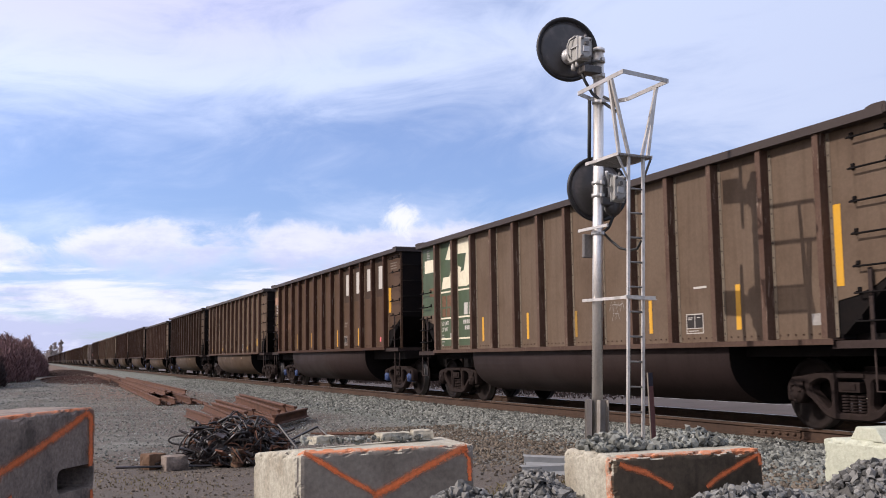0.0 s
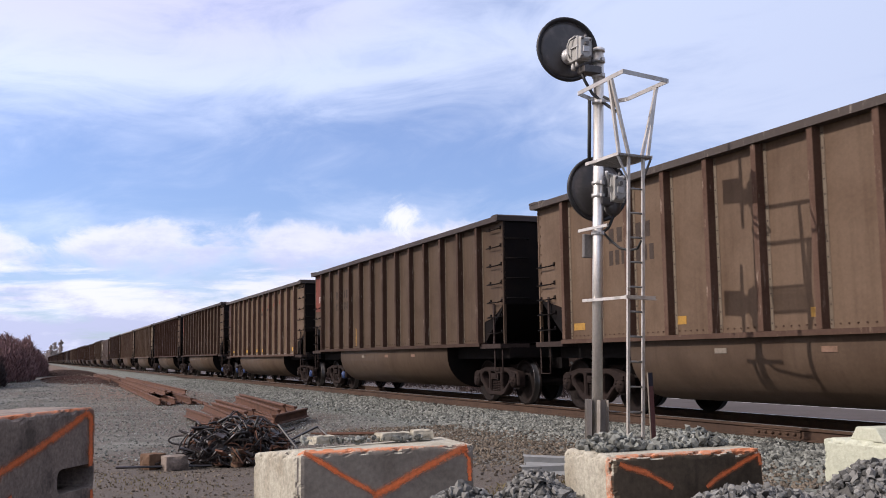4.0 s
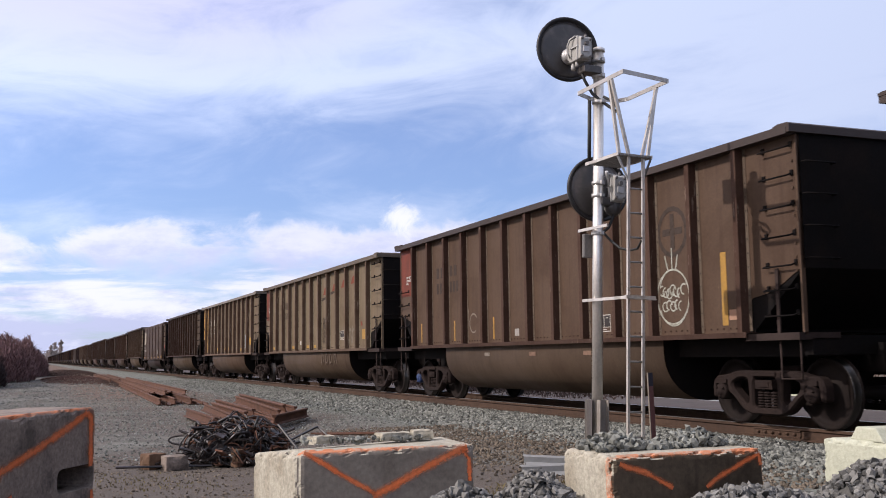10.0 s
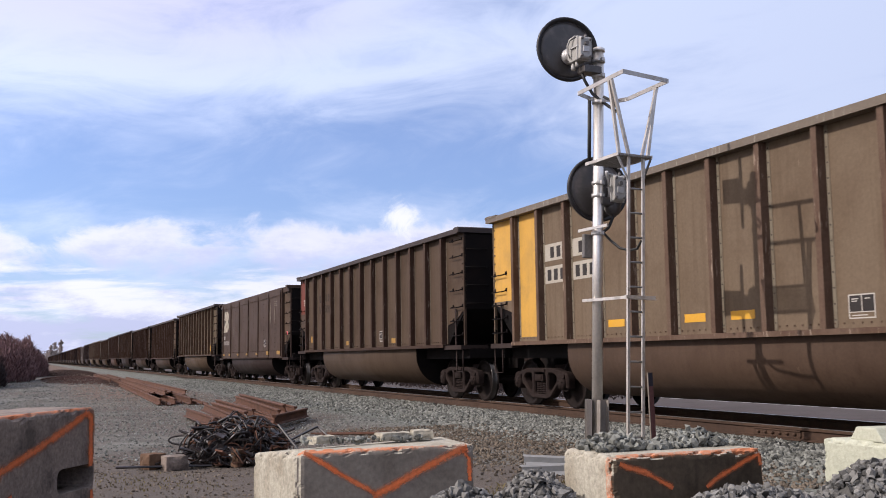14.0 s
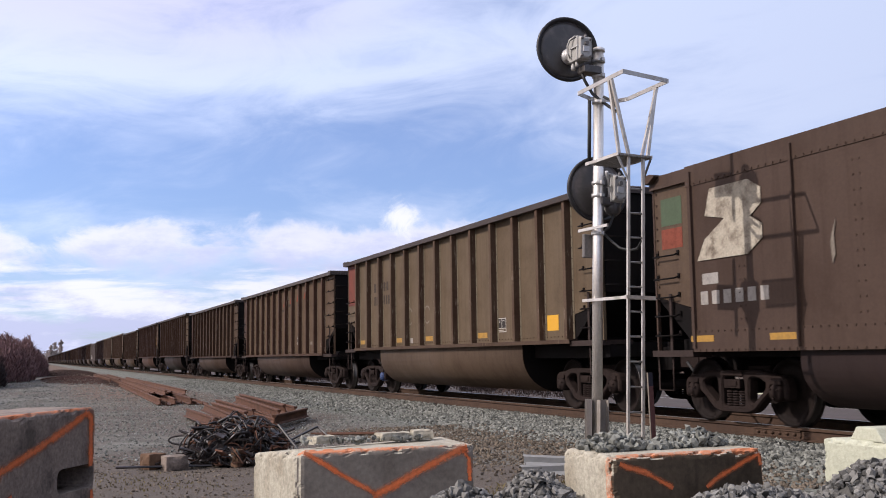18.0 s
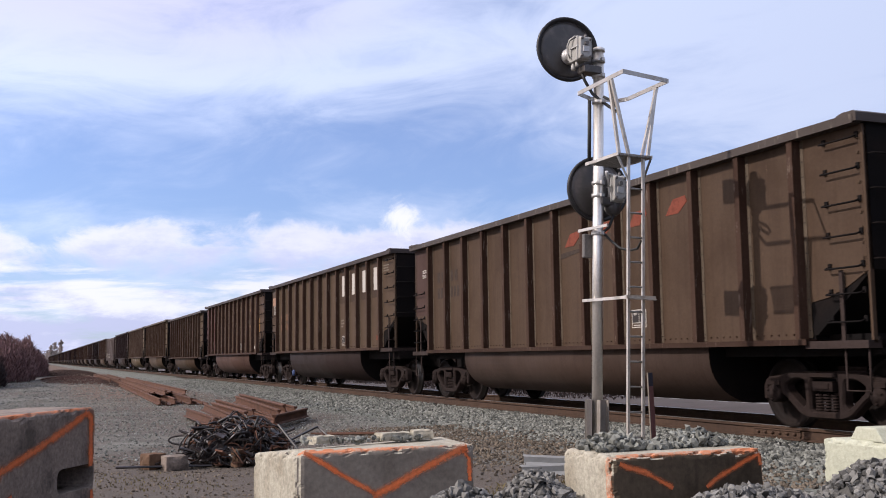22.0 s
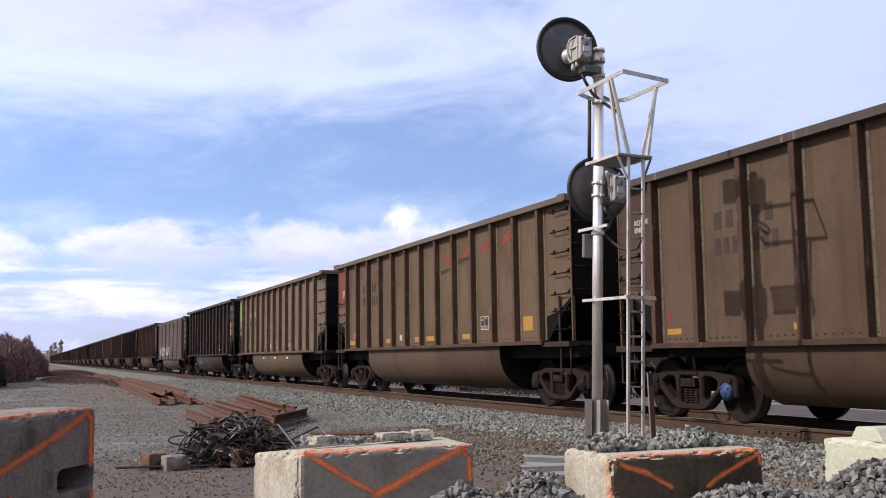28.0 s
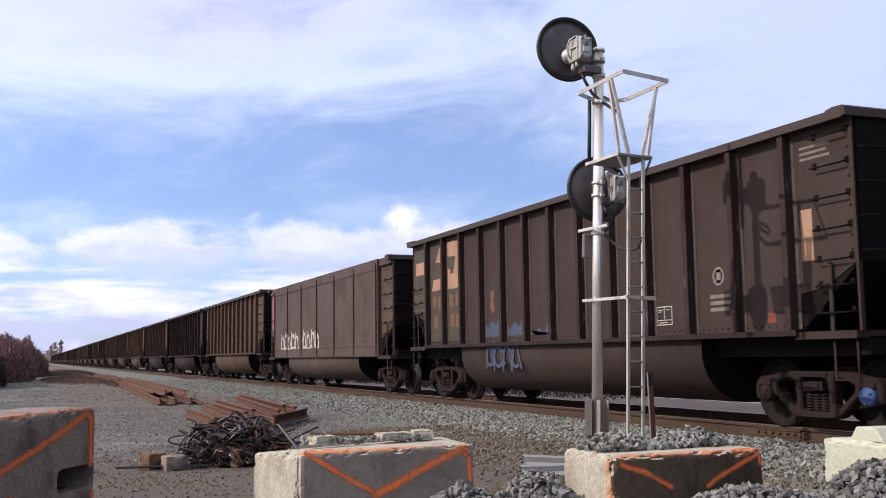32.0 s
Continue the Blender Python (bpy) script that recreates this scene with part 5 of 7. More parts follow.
def scrawl(car, x, z):
    bm = bmesh.new()
    stroke(bm, ring_pts(0.0, 0.0, 0.2, 0.6, 5.4, 12), 0.035)
    stroke(bm, [(-0.3, -0.3), (-0.25, 0.3)], 0.03)
    ob = part("graffiti", bm, FADED, car, "faded white scrawl")
    ob.location = (x, -SHEET_Y, z)


def scribble(car, x, z, material, seed):
    """Chains of small looping pen strokes, one row above the other."""
    rng = random.Random(seed)
    bm = bmesh.new()
    for row, n, dx in ((0.0, 5, 0.10), (0.22, 4, 0.12), (0.44, 4, 0.12), (0.62, 3, 0.11)):
        for k in range(n):
            cx, cz = 0.08 * row + k * dx, row + rng.uniform(-0.05, 0.05)
            ring = [(cx + (a - cx) * 0.75, cz + (b - cz) * 1.5) for a, b in ring_pts(cx, cz, rng.uniform(0.05, 0.075), rng.uniform(0, 6), rng.uniform(9, 13), 14)]
            stroke(bm, ring, 0.018)
            stroke(bm, [(cx + 0.03, cz + 0.02), (cx + rng.uniform(0.05, 0.09), cz - rng.uniform(0.08, 0.15))], 0.016)
    ob = part("graffiti", bm, material, car, "dark looping pen graffiti")
    ob.location = (x, -SHEET_Y, z)


def zigzag(car, x, z):
    """A thin white jagged scrawl in two short rows."""
    rng = random.Random(3)
    bm = bmesh.new()
    for row, n in ((0.16, 9), (0.0, 5)):
        pts = [(0.055 * k + (0.08 if row == 0 else 0), row + (0.13 if k % 2 else 0.0) + rng.uniform(-0.03, 0.03)) for k in range(n)]
        stroke(bm, pts, 0.014)
        stroke(bm, [(p[0] + 0.02, p[1] * 0.6 + row * 0.4) for p in pts[1::2]], 0.012)
    ob = part("graffiti", bm, FADED_WHITE, car, "thin white jagged scrawl")
    ob.location = (x, -SHEET_Y, z)


TEXTS = {}


def rotary_text(car, x, z, body="ROTARY\nCOUPLER\nEND", size=0.105):
    if body not in TEXTS:
        cu = bpy.data.curves.new("lettering", "FONT")
        cu.body, cu.size, cu.extrude, cu.offset = body, size, 0.002, 0.002
        tmp = bpy.data.objects.new("tmp", cu)
        scene.collection.objects.link(tmp)
        bpy.context.view_layer.update()
        me = bpy.data.meshes.new_from_object(tmp.evaluated_get(bpy.context.evaluated_depsgraph_get()))
        bpy.data.objects.remove(tmp)
        me.materials.clear()
        me.materials.append(WHITE)
        TEXTS[body] = me
    ob = part("lettering", TEXTS[body], None, car, "white stencilled lettering")
    ob.location, ob.rotation_euler.x = (x, -SHEET_Y - 0.008, z), radians(90)


def red_bay(car, text=True):
    fill_bay(car, 0, REDBROWN, 2.46, label="red-brown painted panel")
    if text:
        rotary_text(car, 0.34, 2.90, size=0.076)


def maroon_bay(car):
    fill_bay(car, 0, MAROON, 2.04, label="maroon-brown painted panel")
    rotary_text(car, 0.40, 3.05, "ROTARY\nEND", 0.115)


def orange_bay(car):
    mark(car, "paint_panel", ORANGE_PALE, *bay(0), 3.00, 3.30, "faded orange panel", 0.003)
    mark(car, "reflective_strip", YELLOW, 0.74, 0.90, 1.93, 2.40, "yellow reflective strip", 0.007)
    rotary_text(car, 0.20, 2.90, "ROTARY\nCOUPLER\nEND ", 0.125)


def faint_number(car, bays_=(2, 3), z=2.75, material=None):
    """Faded company letters and number, as plain bars of their size."""
    for k, b in enumerate(bays_):
        lo, hi = bay(b)
        x = lo + (0.26 if k == 0 else 0.02)
        for row, n, step, w in ((0.0, 2, 0.25, 0.15), (-0.36, 3, 0.185, 0.115)):
            for j in range(n):
                mark(car, "lettering", material or FADED_DARK, x + step * j, x + step * j + w, z + row, z + row + 0.24, "faded dark lettering")


def m_ring(bm, r, w):
    pts = ring_pts(0, 0, r)
    for (x0, z0), (x1, z1) in zip(pts[:-1], pts[1:]):
        k = (r - w) / r
        bm.faces.new([bm.verts.new((a, -0.004, b)) for a, b in ((x0, z0), (x1, z1), (x1 * k, z1 * k), (x0 * k, z0 * k))])


def emblem(car, x, z, r, ring, bar):
    ob = part("emblem", make(m_ring, r, 0.07), ring, car, "faded round emblem")
    ob.location = (x, -SHEET_Y, z)
    mark(car, "emblem_bar", bar, x - 0.05, x + 0.05, z - r * 0.7, z + r * 0.7)
    mark(car, "emblem_bar", bar, x - r * 0.65, x - 0.06, z - 0.05, z + 0.05)
    mark(car, "emblem_bar", bar, x + 0.06, x + r * 0.65, z - 0.05, z + 0.05)


build_train()

# ---- things beside the track ----
def hexa(bm, foot, z0, tops):
    """A block from four ground corners in turn, its foot height and four top heights."""
    lo = [bm.verts.new((x, y, z0)) for x, y in foot]
    hi = [bm.verts.new((x, y, t)) for (x, y), t in zip(foot, tops)]
    bm.faces.new(lo[::-1]), bm.faces.new(hi)
    for i in range(4):
        j = (i + 1) % 4
        bm.faces.new((lo[i], lo[j], hi[j], hi[i]))


def worn(bm, cuts, chip, seed):
    """Breaks and rounds the edges of a block, leaving its faces flat."""
    sharp = [tuple(v.co for v in e.verts) for e in bm.edges]
    bmesh.ops.recalc_face_normals(bm, faces=bm.faces)
    mid = sum((v.co for v in bm.verts), Vector()) / len(bm.verts)
    bmesh.ops.subdivide_edges(bm, edges=list(bm.edges), cuts=cuts, use_grid_fill=True)
    for v in bm.verts:
        near = 9.0
        for a, b in sharp:
            d = b - a
            t = max(0.0, min(1.0, (v.co - a).dot(d) / d.length_squared))
            near = min(near, (v.co - (a + d * t)).length)
        w = max(0.0, 1.0 - near / 0.05)
        if w > 0:
            n = noise.noise(v.co * 9.0 + Vector((seed, 0, 0))) + 0.6 * noise.noise(v.co * 23.0)
            v.co += (mid - v.co).normalized() * chip * w * (0.45 + max(0.0, n) * 1.3)
    for f in bm.faces:
        f.smooth = False


def weathered(bm, cuts, round_, chip, seed, sprayed):
    """Rounds and chips a block's edges; notes which edges of its front were sprayed."""
    bmesh.ops.recalc_face_normals(bm, faces=bm.faces)
    planes = [(f.normal.copy(), f.calc_center_median()) for f in bm.faces]
    front = max(range(len(planes)), key=lambda i: planes[i][0].dot(Vector(sprayed[0])))
    upper = max(range(len(planes)), key=lambda i: planes[i][0].z)
    bmesh.ops.subdivide_edges(bm, edges=list(bm.edges), cuts=cuts, use_grid_fill=True)
    layer = bm.verts.layers.float.new("spray")
    off = Vector((seed * 3.7, 0, 0))
    for v in bm.verts:
        d = [(c - v.co).dot(n) for n, c in planes]
        lump_ = noise.noise(v.co * 7.0 + off)
        r = round_ * (1.0 + 0.5 * lump_)
        near = [i for i in range(len(planes)) if d[i] < r]
        fine = noise.noise(v.co * 31.0 + off)
        if len(near) > 1:
            q = sum(((r - d[i]) ** 2 for i in near)) ** 0.5
            if q > r:
                for i in near:
                    v.co -= planes[i][0] * (r - d[i]) * (1 - r / q)
            bite = max(0.0, noise.noise(v.co * 13.0 + off) + 0.5 * fine - 0.05)
            for i in near:
                v.co -= planes[i][0] * chip * bite * (r - d[i]) / r
        elif near:
            v.co -= planes[near[0]][0] * 0.0008 * max(0.0, fine)
        if d[front] < 0.06:
            k = 0.0
            for i, wide in sprayed[1]:
                j = upper if i == "top" else max(range(len(planes)), key=lambda e: planes[e][0].dot(Vector(i)))
                k = max(k, 1.0 - d[j] / wide)
            v[layer] = max(0.0, k)
    for f in bm.faces:
        f.smooth = False


def ribbon(bm, pts, w, origin, along, normal, seed, lift=0.004):
    """A sprayed line on an upright face: points (along, up), width and uneven edges."""
    rng = random.Random(seed)
    layer = bm.verts.layers.float.new("spray")
    dense = []
    for (a0, b0), (a1, b1) in zip(pts[:-1], pts[1:]):
        n = max(2, int(math.hypot(a1 - a0, b1 - b0) / 0.02))
        dense += [(a0 + (a1 - a0) * i / n, b0 + (b1 - b0) * i / n) for i in range(n)]
    dense.append(pts[-1])
    prev = None
    for i, (a, b) in enumerate(dense):
        a2, b2 = dense[min(i + 1, len(dense) - 1)]
        a1, b1 = dense[max(i - 1, 0)]
        d = math.hypot(a2 - a1, b2 - b1) or 1.0
        k = w / 2 * rng.uniform(0.92, 1.08)
        pa, pb = -(b2 - b1) / d * k, (a2 - a1) / d * k
        row = [bm.verts.new(origin + along * (a + s * pa) + Vector((0, 0, b + s * pb)) + normal * lift) for s in (-1.35, 0, 1.35)]
        for v, w_ in zip(row, (0.0, 1.0, 0.0)):
            v[layer] = w_
        if prev:
            for j in (0, 1):
                bm.faces.new((prev[j], prev[j + 1], row[j + 1], row[j]))
        prev = row


def stain_shade_front(th, material):
    """Gives the faces of a block that look along the track a darker skin: drip stains plus painted shade."""
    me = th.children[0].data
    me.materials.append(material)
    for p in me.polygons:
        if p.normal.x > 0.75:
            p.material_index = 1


def slotted(bm, f, cut):
    """Cuts the lifting slot into the front of a block."""
    u0, u1, s0, s1 = cut

    def at(u, v):
        a = Vector(f[0]).lerp(Vector(f[1]), u)
        b = Vector(f[3]).lerp(Vector(f[2]), u)
        return tuple(a.lerp(b, v))
    tool = bmesh.new()
    hexa(tool, [at(u0, -0.1), at(u1, -0.1), at(u1, 0.93), at(u0, 0.93)], s0, [s1] * 4)
    bevelled(tool, 0.085, 4)
    a = new("tmp_block", mesh_of(bm, "body", CONCRETE_GREY))
    b = new("tmp_tool", mesh_of(tool, "tool", CONCRETE_GREY))
    md = a.modifiers.new("slot", "BOOLEAN")
    md.operation, md.object, md.solver = "DIFFERENCE", b, "EXACT"
    bpy.context.view_layer.update()
    me = bpy.data.meshes.new_from_object(a.evaluated_get(bpy.context.evaluated_depsgraph_get()))
    bpy.data.objects.remove(a)
    bpy.data.objects.remove(b)
    out = bmesh.new()
    out.from_mesh(me)
    bpy.data.meshes.remove(me)
    return out


def make_block(name, foot, z0, tops, material, label, strokes, seed, chip=0.03, cut=None, edges=(), round_=0.035):
    """A cast concrete block. Corners run front left, front right, back right, back left."""
    c = Vector((sum(p[0] for p in foot) / 4, sum(p[1] for p in foot) / 4, z0))
    th = thing(name, Matrix.Translation(c), label, "concrete block", "concrete blocks")
    f = [(x - c.x, y - c.y) for x, y in foot]
    face = (f[1][1] - f[0][1], f[0][0] - f[1][0], 0.0)
    bm = bmesh.new()
    hexa(bm, f, 0.0, [t - z0 for t in tops])
    weathered(bm, 47 if cut is None else 35, round_, chip, seed, (face, edges))
    if cut is not None:
        bm = slotted(bm, f, cut)
    part("body", bm, material, th)
    a, b = Vector((*f[0], 0)), Vector((*f[1], 0))
    along = (b - a).normalized()
    normal = along.cross(Vector((0, 0, 1)))
    top = Vector((0, 0, tops[0] - z0))
    for k, (pts, w) in enumerate(strokes):
        bm = bmesh.new()
        ribbon(bm, pts, w, a + top, along, normal, seed * 10 + k)
        part("paint_stroke", bm, ORANGE, th, "sprayed orange line")
    return th


def foot_of(fl, fr, depth_l, depth_r=None):
    d = Vector((fr[0] - fl[0], fr[1] - fl[1])).normalized()
    back = Vector((-d.y, d.x))
    br = Vector(fr) + back * (depth_r or depth_l)
    bl = Vector(fl) + back * depth_l
    return [fl, fr, tuple(br), tuple(bl)]


block_mid = make_block("concrete_block", [(-7.10, 1.75), (-6.86, 3.02), (-7.72, 3.16), (-7.92, 1.60)], YARD, (0.35, 0.35, 0.35, 0.27), CONCRETE,
                       "grey concrete block with an orange sprayed V and rubble on top",
                       [([(0.05, -0.02), (0.10, -0.045), (0.30, -0.172), (0.56, -0.325)], 0.055), ([(0.54, -0.34), (0.70, -0.27), (0.87, -0.18), (1.12, -0.06), (1.24, -0.02)], 0.085),
                        ([(1.20, -0.02), (1.25, -0.10), (1.255, -0.26)], 0.05)], 1, 0.03, None, (("top", 0.045),), 0.045)
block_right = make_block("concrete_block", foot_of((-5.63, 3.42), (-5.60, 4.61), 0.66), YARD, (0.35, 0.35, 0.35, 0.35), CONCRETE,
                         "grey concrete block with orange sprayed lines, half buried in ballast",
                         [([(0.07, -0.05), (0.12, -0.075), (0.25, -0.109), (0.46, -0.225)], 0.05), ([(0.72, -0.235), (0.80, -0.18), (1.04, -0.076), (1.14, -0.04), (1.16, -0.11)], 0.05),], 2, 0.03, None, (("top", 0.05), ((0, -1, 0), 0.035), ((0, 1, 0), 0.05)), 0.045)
# Fronts turned from the sun get darker concrete: shade in the colour, plus stains.
stain_shade_front(block_mid, sprayed_edges(mat("weathered_shaded_concrete", (0.168, 0.148, 0.126), 0.92, 0.0, 30, 0.3, 2.0, 0.8, [0.095, 0.080, 0.066], 0.06, 0.3)))
stain_shade_front(block_right, sprayed_edges(mat("drip_stained_shaded_concrete", (0.074, 0.055, 0.036), 0.9, 0.0, 28, 0.4, 2.4, 0.85, [0.024, 0.017, 0.010], 0.08, 0.75)))
_d = Vector((0.86, -0.51)).normalized()
_fr = Vector((-9.38, 0.53))
_fl = _fr + _d * 1.80
_bk = Vector((-0.51, -0.86)).normalized() * 0.66
block_left = make_block("concrete_block", [tuple(_fl), tuple(_fr), tuple(_fr + _bk), tuple(_fl + _bk)], YARD - 0.03, (0.60,) * 4, CONCRETE_GREY,
                        "dark weathered concrete block with a lifting slot and orange paint",
                        [([(0.28, -0.47), (0.376, -0.40), (0.82, -0.29), (1.40, -0.12), (1.62, -0.045)], 0.10), ([(1.62, -0.04), (1.69, -0.09), (1.70, -0.50)], 0.13),
                         ([(1.72, -0.70), (1.735, -0.86)], 0.09), ([(0.3, -0.68), (0.52, -0.60)], 0.07)], 3, 0.035, (0.645, 0.975, 0.20, 0.405), (("top", 0.03),), 0.045)
block_pale = make_block("concrete_block", [(-5.34, 5.56), (-5.2, 6.8), (-5.86, 6.85), (-6.02, 5.50)], YARD, (0.35, 0.35, 0.35, 0.355), CONCRETE_PALE,
                        "pale concrete block with a chipped corner and orange paint", [([(0.02, -0.03), (0.03, -0.4)], 0.05)], 4)
bm = bmesh.new()
prism(bm, [(-0.17, 0.0), (-0.09, 0.10), (0.12, 0.10), (0.20, 0.0)], "y", -0.62, 0.62)
bevelled(bm, 0.012, 2)
ridge = part("ridge", bm, CONCRETE_PALE, block_pale, "raised locking ridge along the top")
ridge.matrix_basis = pose(0.0, 0.02, 0.596, 0, 0, -7)

# ---- ballast ----
ICO = None


def ico():
    bm = bmesh.new()
    bmesh.ops.create_icosphere(bm, subdivisions=1, radius=1.0)
    bm.verts.ensure_lookup_table()
    v = np.array([x.co for x in bm.verts])
    f = np.array([[x.index for x in q.verts] for q in bm.faces])
    bm.free()
    return v, f


ICO = ico()


def stones(name, pts, sizes, material, label, seed, category="gravel", crush=0.62):
    """Broken stones of the given sizes at the given points, all in one mesh."""
    rng = np.random.default_rng(seed)
    v, f = ICO
    n = len(pts)
    pts = np.asarray(pts, dtype=float)
    sizes = np.asarray(sizes, dtype=float)
    shp = rng.uniform(0.45, 1.05, (n, 1, 3))
    V = v[None] * (1.0 + rng.uniform(-crush, crush * 0.5, (n, len(v), 1))) * shp
    q = rng.normal(size=(n, 4))
    q /= np.linalg.norm(q, axis=1)[:, None]
    w, x, y, z = q.T
    R = np.stack([np.stack([1 - 2 * (y * y + z * z), 2 * (x * y - z * w), 2 * (x * z + y * w)], -1),
                  np.stack([2 * (x * y + z * w), 1 - 2 * (x * x + z * z), 2 * (y * z - x * w)], -1),
                  np.stack([2 * (x * z - y * w), 2 * (y * z + x * w), 1 - 2 * (x * x + y * y)], -1)], 1)
    V = np.einsum("nij,nkj->nki", R, V) * sizes[:, None, None] * 0.70 + pts[:, None, :]
    F = f[None] + (np.arange(n) * len(v))[:, None, None]
    me = bpy.data.meshes.new(name)
    me.vertices.add(n * len(v))
    me.vertices.foreach_set("co", V.reshape(-1))
    m = n * len(f)
    me.loops.add(m * 3)
    me.loops.foreach_set("vertex_index", F.reshape(-1).astype(np.int32))
    me.polygons.add(m)
    me.polygons.foreach_set("loop_start", (np.arange(m) * 3).astype(np.int32))
    me.update(calc_edges=True)
    me.validate()
    me.shade_flat()
    me.materials.append(material)
    return tagged(new(name, me), label, category, kind="stuff")


HEAPS = [(-6.05, 3.12, 0.50, 0.46, 0.36), (-5.02, 4.00, 0.47, 0.48, 1.0), (-5.10, 5.10, 0.54, 0.55, 0.44), (-6.20, 2.62, 0.42, 0.36, 0.42), (-4.5, 5.9, 0.36, 0.5, 0.7)]


def heap_z(x, y):
    z = 0.0
    for cx, cy, h, sx, sy in HEAPS:
        z = max(z, h * math.exp(-((x - cx) / sx) ** 2 - ((y - cy) / sy) ** 2)) + 0.15 * min(z, h * math.exp(-((x - cx) / sx) ** 2 - ((y - cy) / sy) ** 2))
    return YARD - 0.04 + z


def in_block(x, y):
    return (-6.29 < x < -5.6 and 3.42 < y < 4.61) or (-6.0 < x < -5.25 and 5.4 < y < 6.7) or (-7.9 < x < -6.88 and 1.7 < y < 3.05)


def build_heap():
    xs = [-7.6 + 0.08 * i for i in range(56)]
    ys = [1.2 + 0.08 * i for i in range(74)]
    n = len(ys)
    me = bpy.data.meshes.new("heap_core")
    me.from_pydata([(x, y, heap_z(x, y) - 0.03) for x in xs for y in ys], [],
                   [(i * n + j, (i + 1) * n + j, (i + 1) * n + j + 1, i * n + j + 1) for i in range(len(xs) - 1) for j in range(n - 1)])
    me.materials.append(STONE_DARK)
    rng = random.Random(11)
    pts, sz = [], []
    while len(pts) < 11500:
        x, y = rng.uniform(-7.5, -3.6), rng.uniform(1.4, 6.8)
        h = heap_z(x, y)
        if h < YARD + 0.02 and rng.random() > 0.12 or in_block(x, y):
            continue
        s = rng.choice((0.026, 0.036, 0.041, 0.045, 0.049, 0.055, 0.064))
        pts.append((x, y, h + rng.uniform(-0.02, 0.012)))
        sz.append(s * rng.uniform(0.85, 1.15))
    ob = stones("ballast_heap", pts, sz, STONE_DARK, "heap of loose dark grey crushed stone around the blocks", 21)
    core = new("heap_core", me)
    core.parent = ob


STONE_DARK = mat("dark_ballast_stone", (0.134, 0.130, 0.121), 0.85, 0.0, 60, 0.2, 3, 0.3, None, 0.2, 0.0, 0.62, 0.3, True)
build_heap()


def scatter(x0, x1, y0, y1, n, sizes, seed, lift=0.0, soft=0.35):
    rng = random.Random(seed)
    pts, sz = [], []
    while len(pts) < n:
        x, y = rng.uniform(x0, x1), rng.uniform(y0, y1)
        if y < y0 + soft and rng.random() > (y - y0) / soft:
            continue
        if in_block(x, y):
            continue
        s = rng.uniform(*sizes)
        pts.append((x, y, ground_z(x, y) + s * 0.1 + lift))
        sz.append(s)
    return pts, sz


def build_ballast():
    p, s = scatter(-22, -6.5, 6.7, 9.32, 17000, (0.035, 0.075), 1, soft=1.3)
    p2, s2 = scatter(-62, -22, 6.4, 9.32, 15000, (0.05, 0.085), 2, soft=1.3)
    p3, s3 = scatter(-30, -6.5, 9.46, 10.82, 5200, (0.035, 0.07), 3)
    p4, s4 = scatter(-34, -6.5, 10.98, 12.3, 4500, (0.035, 0.07), 4)
    stones("track_ballast", p + p2 + p3 + p4, s + s2 + s3 + s4, STONE, "pale grey crushed stone ballast beside the rails", 5)
    p, s = scatter(-17, -7.4, 4.4, 7.6, 9500, (0.02, 0.05), 6, soft=1.0)
    stones("brown_gravel", p, s, STONE_BROWN, "brown and grey loose gravel before the track", 7)
    p, s = scatter(-13.5, -7.0, -3.0, 4.4, 5500, (0.010, 0.034), 14)
    stones("earthy_gravel", p, s, STONE_BROWN, "brown earthy gravel with small stones near the blocks", 15)
    p, s = scatter(-34, -13.0, -3.0, 6.9, 21000, (0.012, 0.042), 8)
    p2, s2 = scatter(-75, -34, -3.0, 6.9, 9000, (0.03, 0.06), 12)
    p, s = p + p2, s + s2
    stones("yard_gravel", p, s, STONE, "loose grey stones strewn over the yard", 9)


build_ballast()


def block_rubble():
    rng = random.Random(31)
    pts, sz = [], []
    for _ in range(640):
        y = rng.uniform(3.48, 4.56)
        x = -6.0 + rng.uniform(-0.20, 0.16)
        h = 0.11 * math.exp(-((x + 6.02) / 0.16) ** 2) * (0.55 + 0.45 * math.sin(y * 9.0)) * min(1.0, (4.7 - y) * 4)
        pts.append((x, y, 0.36 + rng.uniform(0.0, max(0.01, h))))
        sz.append(rng.uniform(0.028, 0.062))
    stones("rubble_on_block", pts, sz, STONE, "grey ballast stones piled on a concrete block", 32)
    pts, sz = [], []
    for _ in range(110):
        u = rng.uniform(0.08, 0.92)
        x, y = -7.62 + 0.16 * u + rng.uniform(-0.12, 0.10), 1.80 + 1.15 * u
        pts.append((x, y, 0.36 + rng.uniform(0, 0.02)))
        sz.append(rng.uniform(0.02, 0.06))
    stones("rubble_on_block", pts, sz, STONE, "broken stones scattered on a concrete block", 33)


block_rubble()


def chunk(x, y, z, sx, sy, sz, turn, seed):
    bm = bmesh.new()
    box(bm, -sx / 2, sx / 2, -sy / 2, sy / 2, 0, sz)
    worn(bm, 4, 0.05, seed)
    ob = new("concrete_chunk", mesh_of(bm, "concrete_chunk", CONCRETE))
    ob.matrix_basis = pose(x, y, z, 0, 0, turn)
    tagged(ob, "pale broken piece of concrete lying on a block", "rubble", "concrete chunks on a block")


chunk(-7.55, 2.62, 0.345, 0.16, 0.26, 0.07, 8, 1)
chunk(-7.50, 2.85, 0.345, 0.18, 0.18, 0.085, -12, 2)
chunk(-7.55, 2.05, 0.345, 0.15, 0.2, 0.065, 20, 3)


